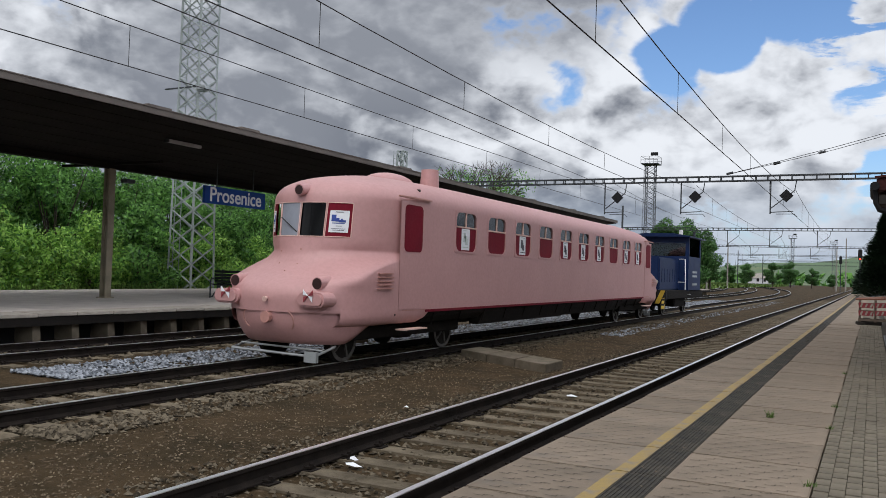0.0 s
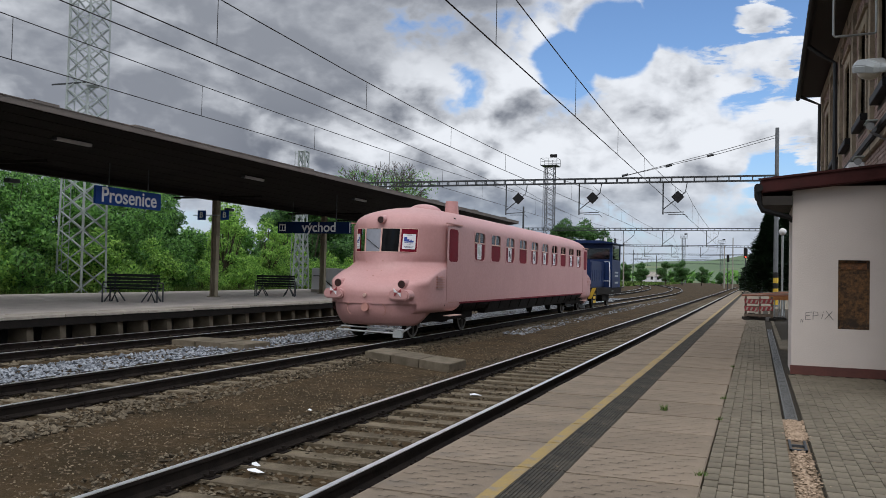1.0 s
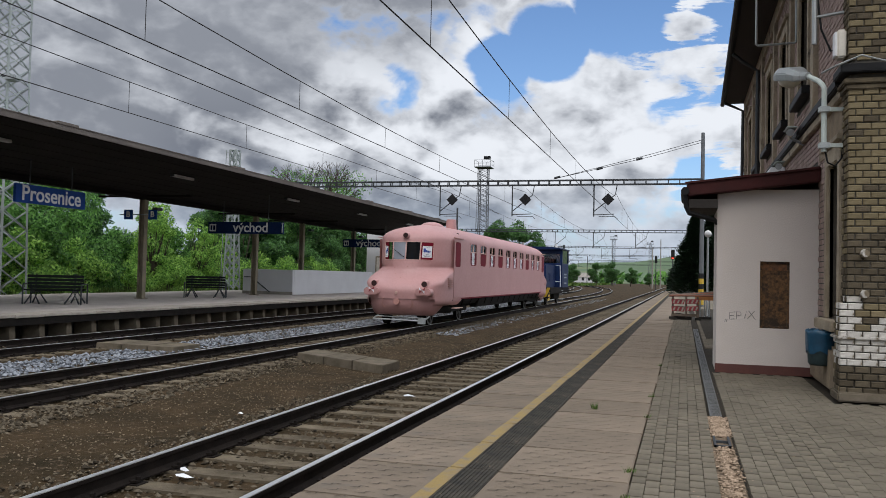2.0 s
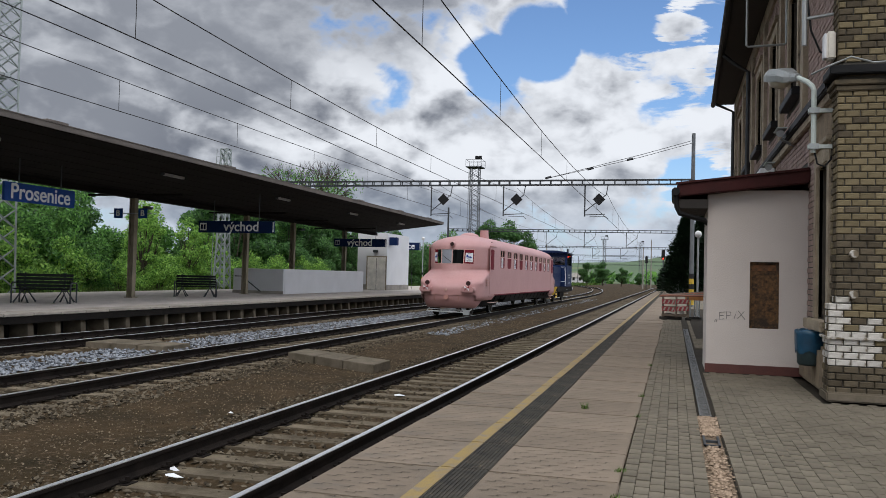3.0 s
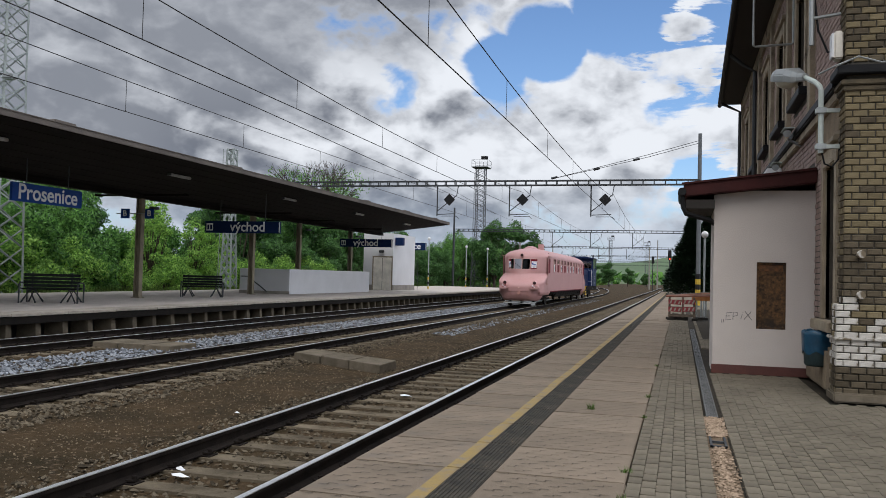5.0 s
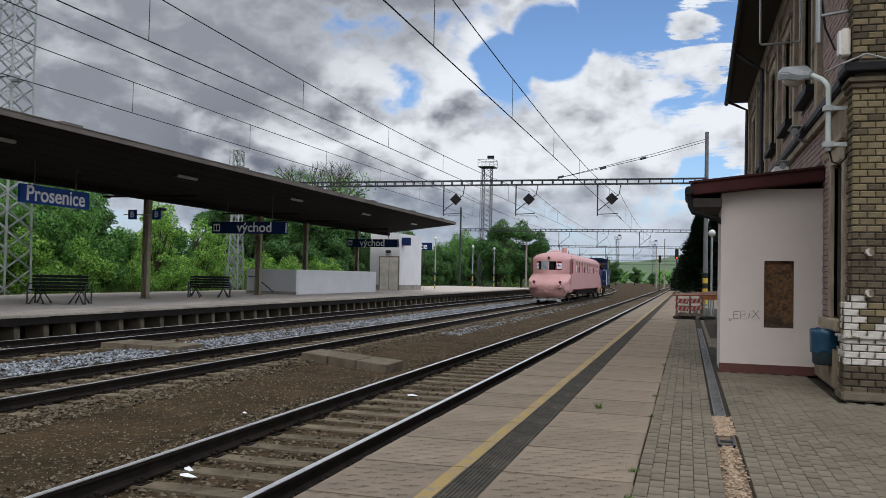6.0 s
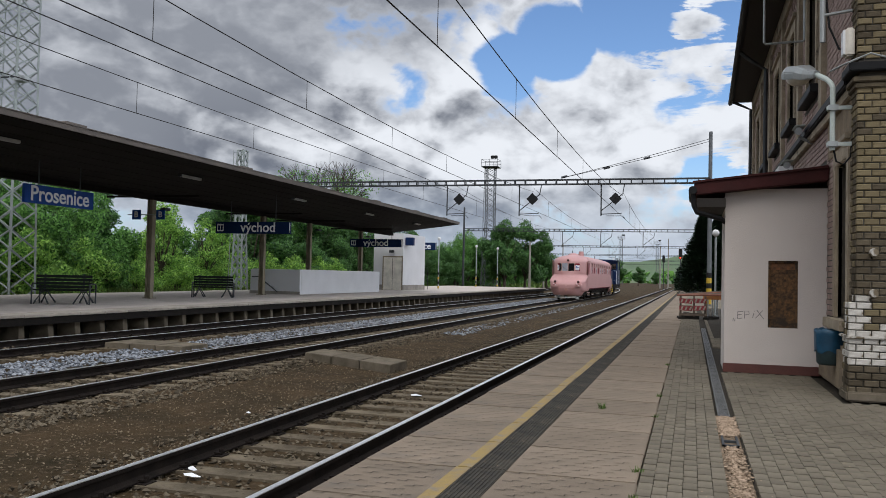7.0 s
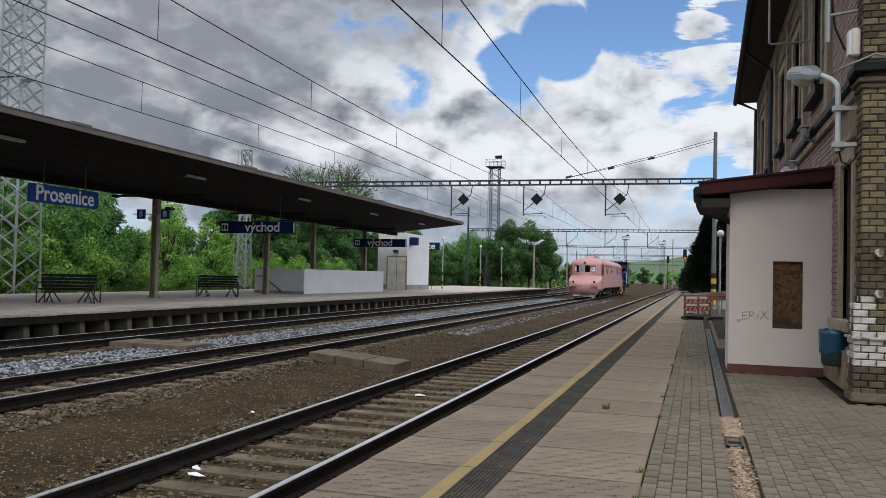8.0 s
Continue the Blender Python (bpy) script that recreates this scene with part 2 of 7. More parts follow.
M = dict(
    dirt=mat("cinder_dirt", (0.072, 0.047, 0.024), 0.95, dark=(0.028, 0.021, 0.010), scale=1.1, grain=38, bump=1.0, amount=0.9, stain=(0.12, 0.084, 0.055), stain_scale=11, stain_lo=0.56, stain_hi=0.66, spec=0.1),
    stone=island_mat("brown_ballast_stone", (0.024, 0.019, 0.013), (0.165, 0.135, 0.095)),
    pebble=island_mat("small_stones", (0.04, 0.028, 0.016), (0.25, 0.20, 0.14)),
    limestone=island_mat("fresh_limestone", (0.07, 0.078, 0.09), (0.34, 0.36, 0.39)),
    rail_side=mat("rusty_rail", (0.02, 0.015, 0.012), 0.9, 0.0, dark=(0.009, 0.007, 0.006), scale=4, grain=60, bump=0.3, spec=0.12),
    rail_top=mat("polished_rail_head", (0.95, 0.95, 0.95), 0.36, 1.0, dark=(0.82, 0.82, 0.82), scale=2, grain=80, bump=0.03),
    sleeper=mat("weathered_sleeper", (0.19, 0.155, 0.108), 0.9, dark=(0.085, 0.068, 0.046), scale=4, grain=50, bump=0.5, jitter=0.25, spec=0.1),
    slab=mat("platform_slab", (0.245, 0.194, 0.146), 0.88, dark=(0.182, 0.147, 0.112), scale=1.6, grain=70, bump=0.3, jitter=0.09, stain=(0.17, 0.145, 0.12), stain_scale=1.1, stain_lo=0.58, spec=0.1),
    paver=mat("grey_paver", (0.195, 0.168, 0.128), 0.9, dark=(0.13, 0.112, 0.084), scale=1.6, grain=80, bump=0.35, jitter=0.13, spec=0.1),
    joint=mat("sandy_joint", (0.15, 0.13, 0.105), 0.95, scale=5, grain=60, bump=0.5, spec=0.1),
    tactile=mat("dark_rubber_strip", (0.08, 0.07, 0.056), 0.85, dark=(0.038, 0.036, 0.032), scale=5, grain=60, bump=0.3, stain=(0.22, 0.18, 0.12), stain_scale=9, stain_lo=0.62, stain_hi=0.66, spec=0.1),
    yellow=mat("worn_yellow_paint", (0.30, 0.205, 0.058), 0.8, dark=(0.25, 0.175, 0.07), scale=5, grain=60, stain=(0.2, 0.16, 0.11), stain_scale=7, stain_lo=0.47, stain_hi=0.63),
    concrete=mat("weathered_concrete", (0.33, 0.30, 0.26), 0.9, dark=(0.2, 0.185, 0.16), scale=1.5, grain=30, bump=0.4, jitter=0.08),
    dark_concrete=mat("very_dark_concrete", (0.05, 0.045, 0.04), 0.95, dark=(0.022, 0.02, 0.018), scale=1.2, grain=30, bump=0.4),
    # soffit brown taken almost to black, with the canopy's shade in it
    roof_under=mat("shade_darkened_soffit", (0.015, 0.012, 0.010), 0.95, dark=(0.009, 0.007, 0.006), scale=0.8, grain=20, bump=0.2, spec=0.15),
    fascia=mat("grey_brown_fascia", (0.16, 0.135, 0.115), 0.8, dark=(0.1, 0.085, 0.075), scale=0.9, grain=20, bump=0.2),
    post=mat("olive_brown_painted_steel", (0.28, 0.235, 0.16), 0.7, dark=(0.19, 0.16, 0.11), scale=2, grain=30, bump=0.15),
    sign_blue=mat("blue_enamel", (0.014, 0.06, 0.26), 0.65, dark=(0.013, 0.05, 0.22), scale=1, grain=10, bump=0.0, spec=0.15),
    sign_navy=mat("dark_blue_enamel", (0.008, 0.022, 0.08), 0.7, dark=(0.006, 0.017, 0.06), scale=1, grain=10, bump=0.0, spec=0.1),
    white=mat("white_paint", (0.78, 0.79, 0.8), 0.6, dark=(0.7, 0.71, 0.72), scale=1, grain=20, bump=0.02),
    render=mat("white_render", (0.62, 0.62, 0.63), 0.85, dark=(0.53, 0.53, 0.54), scale=0.8, grain=40, bump=0.2, amount=0.3),
    booth=mat("dirty_white_stucco", (0.64, 0.575, 0.53), 0.9, dark=(0.56, 0.5, 0.46), scale=0.9, grain=60, bump=0.35, amount=0.35, stain=(0.46, 0.42, 0.40), stain_scale=1.3, stain_lo=0.66, stain_hi=0.85),
    maroon=mat("maroon_sheet_metal", (0.06, 0.014, 0.013), 0.65, dark=(0.035, 0.01, 0.009), scale=2, grain=30, bump=0.1, spec=0.2),
    rust_tile=mat("dark_red_plinth_tile", (0.13, 0.04, 0.03), 0.6, dark=(0.09, 0.03, 0.024), scale=3, grain=40),
    chipboard=mat("weathered_chipboard", (0.17, 0.085, 0.032), 0.9, dark=(0.03, 0.018, 0.010), scale=24, grain=60, bump=0.4, stain=(0.03, 0.02, 0.013), stain_scale=3.0, stain_lo=0.46, stain_hi=0.62),
    bare_wood=mat("bare_orange_wood", (0.20, 0.085, 0.03), 0.85, dark=(0.07, 0.035, 0.018), scale=14, grain=60, bump=0.4),
    brick=mat("soot_stained_yellow_brick", (0.225, 0.18, 0.105), 0.92, dark=(0.125, 0.103, 0.064), scale=3.2, grain=45, bump=0.5, jitter=0.2, stain=(0.06, 0.05, 0.036), stain_scale=2.2, stain_lo=0.52, stain_hi=0.72, spec=0.1),
    brick_dark=mat("sooty_brick", (0.125, 0.10, 0.066), 0.92, dark=(0.05, 0.043, 0.034), scale=3, grain=45, bump=0.5, jitter=0.25, spec=0.1),
    brick_white=mat("whitewashed_brick", (0.60, 0.57, 0.52), 0.9, dark=(0.42, 0.39, 0.34), scale=6, grain=45, bump=0.5, jitter=0.12, stain=(0.16, 0.125, 0.08), stain_scale=5, stain_lo=0.5, stain_hi=0.58),
    brick_red=mat("sooty_pink_brick", (0.50, 0.365, 0.32), 0.92, dark=(0.30, 0.215, 0.185), scale=4, grain=45, bump=0.5, jitter=0.3),
    mortar=mat("old_mortar", (0.085, 0.075, 0.06), 0.95, scale=4, grain=60, bump=0.5),
    stone_trim=mat("weathered_sandstone", (0.43, 0.355, 0.255), 0.9, dark=(0.25, 0.205, 0.15), scale=2.6, grain=40, bump=0.6, stain=(0.075, 0.062, 0.048), stain_scale=2.0, stain_lo=0.57),
    plaster=mat("peeling_plaster", (0.34, 0.26, 0.17), 0.9, dark=(0.17, 0.125, 0.08), scale=2.5, grain=30, bump=0.7),
    black=mat("black_paint_and_shade", (0.012, 0.012, 0.013), 0.6, scale=2, grain=30, bump=0.1, spec=0.25),
    slate=mat("dark_slate_roof", (0.03, 0.03, 0.033), 0.7, scale=2, grain=30, bump=0.3),
    soffit=mat("black_timber_soffit", (0.03, 0.024, 0.02), 0.8, scale=3, grain=40, bump=0.3),
    galvanised=mat("galvanised_steel", (0.42, 0.44, 0.44), 0.5, 0.6, dark=(0.33, 0.35, 0.35), scale=3, grain=60, bump=0.05),
    pale_green=mat("pale_green_grey_paint", (0.56, 0.62, 0.59), 0.6, 0.0, dark=(0.44, 0.49, 0.46), scale=3, grain=60, bump=0.05),
    dark_steel=mat("dark_grey_steel", (0.055, 0.06, 0.065), 0.55, 0.4, scale=3, grain=60, bump=0.05),
    tower_paint=mat("faded_green_grey_tower_paint", (0.33, 0.37, 0.36), 0.65, 0.0, dark=(0.24, 0.27, 0.26), scale=2, grain=60, bump=0.05),
    grey_steel=mat("weathered_grey_steel", (0.15, 0.16, 0.17), 0.6, 0.2, dark=(0.10, 0.107, 0.115), scale=3, grain=60, bump=0.05),
    wire=mat("dark_copper_wire", (0.03, 0.028, 0.028), 0.6, 0.3, scale=3, grain=20, bump=0.0),
    pink=mat("matt_pink_primer", (0.495, 0.268, 0.258), 0.5, dark=(0.44, 0.232, 0.222), scale=0.7, grain=14, bump=0.03, amount=0.45),
    pink_trim=mat("pink_primer_trim", (0.46, 0.225, 0.19), 0.6, dark=(0.4, 0.2, 0.17), scale=2, grain=20, bump=0.03),
    pale_pink=mat("pale_primer", (0.72, 0.48, 0.42), 0.6, dark=(0.66, 0.43, 0.37), scale=2, grain=20, bump=0.03),
    crimson=mat("dark_red_panel", (0.17, 0.006, 0.018), 0.6, dark=(0.14, 0.005, 0.015), scale=1, grain=20, bump=0.0, spec=0.12),
    underframe=mat("grime_and_shade_underframe", (0.016, 0.013, 0.011), 0.9, 0.0, dark=(0.009, 0.008, 0.007), scale=3, grain=30, bump=0.3, spec=0.15),
    wheel=mat("worn_wheel_steel", (0.16, 0.15, 0.14), 0.5, 0.6, dark=(0.06, 0.055, 0.05), scale=6, grain=40, bump=0.1),
    paper=mat("white_paper", (0.75, 0.76, 0.78), 0.7, scale=1, grain=20, bump=0.0, amount=0.1),
    poster_blue=mat("blue_print", (0.03, 0.07, 0.32), 0.7, scale=2, grain=20, bump=0.0),
    ink=mat("grey_print", (0.12, 0.12, 0.14), 0.7, scale=2, grain=20, bump=0.0),
    pencil=mat("grey_scrawl", (0.22, 0.205, 0.20), 0.9, scale=9, grain=40, bump=0.0),
    island_slab=mat("pale_platform_paving", (0.50, 0.44, 0.39), 0.85, dark=(0.40, 0.35, 0.31), scale=1.2, grain=40, bump=0.2, jitter=0.06, stain=(0.30, 0.26, 0.23), stain_scale=0.8, stain_lo=0.58),
    edge=mat("pale_edge_slab", (0.44, 0.39, 0.335), 0.9, dark=(0.3, 0.27, 0.23), scale=1.5, grain=30, bump=0.4, jitter=0.1, spec=0.1),
    old_slab=mat("mossy_old_concrete", (0.17, 0.14, 0.105), 0.95, dark=(0.10, 0.085, 0.06), scale=3, grain=40, bump=0.5, jitter=0.15, spec=0.1),
    pane_glint=mat("reflected_sky_grey", (0.30, 0.32, 0.37), 0.5, scale=1, grain=10, bump=0.0),
    groove=mat("dark_groove", (0.05, 0.042, 0.032), 0.95, scale=5, grain=40, bump=0.2, spec=0.1),
    interior=mat("dark_coach_interior", (0.05, 0.04, 0.035), 0.9, scale=2, grain=20, bump=0.1),
    lens=mat("dark_lamp_cavity", (0.03, 0.008, 0.006), 0.35, scale=5, grain=20, bump=0.0),
    red=mat("signal_red", (0.33, 0.045, 0.055), 0.55, scale=3, grain=30, bump=0.0),
    loco_blue=mat("dark_blue_loco_paint", (0.009, 0.024, 0.085), 0.45, dark=(0.006, 0.016, 0.058), scale=1.2, grain=20, bump=0.03, spec=0.2),
    hazard=mat("hazard_yellow", (0.55, 0.36, 0.03), 0.6, scale=3, grain=30),
    glass=glass_mat("window_glass"),
    dark_glass=glass_mat("dark_cab_glass", (0.16, 0.24, 0.46), 0.3, 1.32),
    bench=mat("dark_green_bench_paint", (0.014, 0.017, 0.015), 0.7, dark=(0.009, 0.011, 0.010), scale=4, grain=40, bump=0.1, spec=0.2),
    door=mat("cream_door", (0.80, 0.75, 0.66), 0.6, scale=2, grain=20, bump=0.02),
    leaf=island_mat("green_leaves", (0.018, 0.07, 0.02), (0.22, 0.46, 0.10), 0.5, 0.35, 0.45),
    leaf_light=island_mat("bright_green_leaves", (0.04, 0.15, 0.028), (0.44, 0.70, 0.15), 0.5, 0.35, 0.5),
    drain=mat("dull_drain_steel", (0.14, 0.14, 0.135), 0.6, 0.3, dark=(0.08, 0.08, 0.075), scale=6, grain=40),
    leaf_deep=island_mat("deep_green_leaves", (0.012, 0.05, 0.016), (0.14, 0.30, 0.08), 0.5, 0.35, 0.4),
    leaf_dark=island_mat("conifer_needles", (0.008, 0.02, 0.010), (0.022, 0.045, 0.02), 0.7, 0.2, 0.1),
    bark=mat("bark", (0.07, 0.052, 0.038), 0.95, scale=5, grain=30, bump=0.6),
    crumbs=mat("packed_tan_crumbs", (0.25, 0.185, 0.125), 0.95, dark=(0.12, 0.09, 0.065), scale=14, grain=60, bump=0.8, spec=0.1),
    grass=island_mat("grass_blades", (0.035, 0.075, 0.012), (0.11, 0.17, 0.035), 0.7, 0.2, 0.2),
    field=mat("green_hill_field", (0.085, 0.14, 0.06), 0.95, dark=(0.065, 0.11, 0.05), scale=0.01, grain=0.2, bump=0.0, stain=(0.15, 0.17, 0.07), stain_scale=0.02),
    bag=mat("blue_bin_bag", (0.010, 0.075, 0.14), 0.35, dark=(0.007, 0.045, 0.09), scale=6, grain=20, bump=0.3),
    bin=mat("dark_teal_plastic", (0.03, 0.055, 0.06), 0.55, scale=4, grain=30),
    lamp_cover=mat("frosted_lamp_cover", (0.55, 0.52, 0.43), 0.4, scale=4, grain=30, bump=0.0),
    tube=mat("unlit_fluorescent_diffuser", (0.42, 0.41, 0.38), 0.5, scale=2, grain=20, bump=0.0),
    globe=mat("white_globe_lamp", (0.75, 0.75, 0.75), 0.4, scale=2, grain=20, bump=0.0),
    red_glow=mat("red_signal_light", (1.0, 0.06, 0.03), 0.4, glow=3.0, bump=0.0),
    straw=island_mat("dry_debris", (0.20, 0.145, 0.10), (0.42, 0.315, 0.225)),
    timber=mat("grey_pallet_wood", (0.20, 0.155, 0.12), 0.9, dark=(0.11, 0.085, 0.065), scale=4, grain=30, bump=0.4, jitter=0.2),
    orange=mat("orange_plastic", (0.55, 0.22, 0.07), 0.6, scale=3, grain=30, bump=0.0),
    roof_red=mat("far_roof_tile", (0.30, 0.12, 0.08), 0.9, scale=1, grain=10),
)


# ---- building helpers ----
def lerp(a, b, t):
    return a + (b - a) * t


def box(bm, x0, x1, y0, y1, z0, z1):
    vs = [bm.verts.new((x, y, z)) for z in (z0, z1) for y in (y0, y1) for x in (x0, x1)]
    for f in ((0, 2, 3, 1), (4, 5, 7, 6), (0, 1, 5, 4), (2, 6, 7, 3), (0, 4, 6, 2), (1, 3, 7, 5)):
        bm.faces.new([vs[i] for i in f])
    return vs


def tube(bm, p0, p1, r0, r1=None, seg=8, caps=True):
    """A round or square bar from p0 to p1."""
    p0, p1 = Vector(p0), Vector(p1)
    r1 = r0 if r1 is None else r1
    q = (p1 - p0).to_track_quat("Z", "Y")
    rings = []
    for p, r in ((p0, r0), (p1, r1)):
        rings.append([bm.verts.new(p + q @ Vector((r * math.cos(a), r * math.sin(a), 0))) for a in (2 * math.pi * (i + 0.5) / seg for i in range(seg))])
    for i in range(seg):
        j = (i + 1) % seg
        bm.faces.new((rings[0][i], rings[0][j], rings[1][j], rings[1][i]))
    if caps:
        bm.faces.new(rings[0][::-1]), bm.faces.new(rings[1])


def chain(bm, points, r, seg=8):
    """One bent bar through the points."""
    ps = [Vector(q) for q in points]
    rings = []
    for i, q in enumerate(ps):
        d = (ps[min(i + 1, len(ps) - 1)] - ps[max(i - 1, 0)]).normalized()
        up = Vector((0, 0, 1)) if abs(d.z) < 0.9 else Vector((0, 1, 0))
        if rings:
            up = last
        s = d.cross(up).normalized()
        last = s.cross(d).normalized()
        rings.append([bm.verts.new(q + r * (s * math.cos(6.28319 * k / seg) + last * math.sin(6.28319 * k / seg))) for k in range(seg)])
    for a, b in zip(rings, rings[1:]):
        for k in range(seg):
            j = (k + 1) % seg
            bm.faces.new((a[k], a[j], b[j], b[k]))
    bm.faces.new(rings[0][::-1]), bm.faces.new(rings[-1])


def lathe(bm, profile, centre=(0, 0, 0), seg=20):
    """Turns (radius, z) pairs round a vertical axis."""
    rings = []
    for r, z in profile:
        rings.append([bm.verts.new((centre[0] + r * math.cos(a), centre[1] + r * math.sin(a), centre[2] + z)) for a in (2 * math.pi * i / seg for i in range(seg))])
    for a, b in zip(rings, rings[1:]):
        for i in range(seg):
            j = (i + 1) % seg
            bm.faces.new((a[i], a[j], b[j], b[i]))
    bm.faces.new(rings[0][::-1]), bm.faces.new(rings[-1])


def prism(bm, outline, axis, a, b):
    """Pushes a flat outline along an axis from a to b. The outline's two coordinates are the other axes, in order."""
    def at(p, k):
        q = list(p)
        q.insert("xyz".index(axis), k)
        return bm.verts.new(q)
    lo, hi = [at(p, a) for p in outline], [at(p, b) for p in outline]
    n = len(outline)
    for i in range(n):
        j = (i + 1) % n
        bm.faces.new((lo[i], lo[j], hi[j], hi[i]))
    bm.faces.new(lo[::-1]), bm.faces.new(hi)


def finish(bm, bevel=0.0, smooth=False):
    bmesh.ops.recalc_face_normals(bm, faces=bm.faces)
    if bevel:
        bmesh.ops.bevel(bm, geom=[e for e in bm.edges if len(e.link_faces) == 2 and e.calc_face_angle(0) > 0.5], offset=bevel, segments=2, affect="EDGES", clamp_overlap=True)
    if smooth:
        for f in bm.faces:
            f.smooth = True


def mesh_of(name, bm, material, bevel=0.0, smooth=False):
    finish(bm, bevel, smooth)
    me = bpy.data.meshes.new(name)
    bm.to_mesh(me)
    bm.free()
    me.materials.append(M[material])
    return me


def part(name, bm, material, parent, label="", bevel=0.0, smooth=False, kind=""):
    ob = new(name, mesh_of(name, bm, material, bevel, smooth))
    ob.parent = parent
    return tagged(ob, label, kind=kind)


def solid(name, bm, material, label, category, group="", kind="", bevel=0.0, smooth=False, at=(0, 0, 0)):
    ob = new(name, mesh_of(name, bm, material, bevel, smooth))
    ob.location = at
    return tagged(ob, label, category, group, kind)


def thing(name, label, category, at=(0, 0, 0), group="", kind=""):
    ob = new(name)
    ob.empty_display_size = 0.2
    ob.location = at
    return tagged(ob, label, category, group, kind)


def bm_box(*a):
    bm = bmesh.new()
    box(bm, *a)
    return bm


def bm_tube(*a, **k):
    bm = bmesh.new()
    tube(bm, *a, **k)
    return bm


def shared(name, me, parent, at=(0, 0, 0), rot=(0, 0, 0), scale=(1, 1, 1)):
    ob = new(name, me)
    ob.parent = parent
    ob.location, ob.rotation_euler, ob.scale = at, rot, scale
    return ob


def pydata(name, verts, faces, material):
    me = bpy.data.meshes.new(name)
    me.from_pydata(verts, [], faces)
    me.materials.append(M[material])
    me.update()
    return me


def words(name, text, size, material, parent, m, extrude=0.004):
    """Raised letters; m is their pose in the parent's space, letters run along its x."""
    cu = bpy.data.curves.new(name, "FONT")
    cu.body, cu.size, cu.extrude, cu.align_x, cu.align_y = text, size, extrude, "CENTER", "CENTER"
    cu.offset = 0.008 * size / 0.5
    cu.materials.append(M[material])
    ob = new(name, cu)
    ob.parent = parent
    ob.matrix_local = m
    return ob


def stones(count, region, size, seed, squash=0.7):
    """Many small irregular stones: region(rng) gives a place (x, y, z)."""
    rng = np.random.default_rng(seed)
    base = np.array([(1, 0, 0), (-1, 0, 0), (0, 1, 0), (0, -1, 0), (0, 0, 1), (0, 0, -1)], float)
    tri = [(0, 2, 4), (2, 1, 4), (1, 3, 4), (3, 0, 4), (2, 0, 5), (1, 2, 5), (3, 1, 5), (0, 3, 5)]
    verts, faces = [], []
    for k in range(count):
        s = size * rng.uniform(0.5, 1.5)
        q = base * rng.uniform(0.6, 1.25, (6, 3)) + rng.normal(0, 0.18, (6, 3))
        a = rng.uniform(0, 6.28)
        c, d = math.cos(a), math.sin(a)
        q = np.c_[q[:, 0] * c - q[:, 1] * d, q[:, 0] * d + q[:, 1] * c, q[:, 2] * squash] * s + region(rng)
        n = len(verts)
        verts += q.tolist()
        faces += [(i + n, j + n, l + n) for i, j, l in tri]
    return verts, faces


# ---- ground and tracks ----
GROUND, NEAR_TOP, ISLAND_TOP = -0.2, 0.30, 0.50
TRACKS = (-3.96, -9.30, -14.30)


def bend(y):
    """How far the farther tracks swing to the west beyond the platforms."""
    return -0.0008 * max(y - 80.0, 0.0) ** 2


def build_ground():
    bm = bmesh.new()
    xs = [-3000, -600, -150, -60] + [-40 + 2 * i for i in range(28)] + [40, 150, 600, 3000]
    ys = [-3000, -300, -60] + [-20 + 2 * i for i in range(50)] + [100, 150, 250, 500, 1200, 4000]
    rows = []
    for y in ys:
        rows.append([bm.verts.new((x, y, GROUND + (0.025 * noise.noise((x * 0.4, y * 0.3, 0)) if abs(x) < 60 and -20 <= y < 90 else 0))) for x in xs])
    for a, b in zip(rows, rows[1:]):
        for i in range(len(xs) - 1):
            bm.faces.new((a[i], a[i + 1], b[i + 1], b[i]))
    solid("ground", bm, "dirt", "brown cinder and dirt between the railway tracks", "ground", kind="structure", smooth=True)


build_ground()


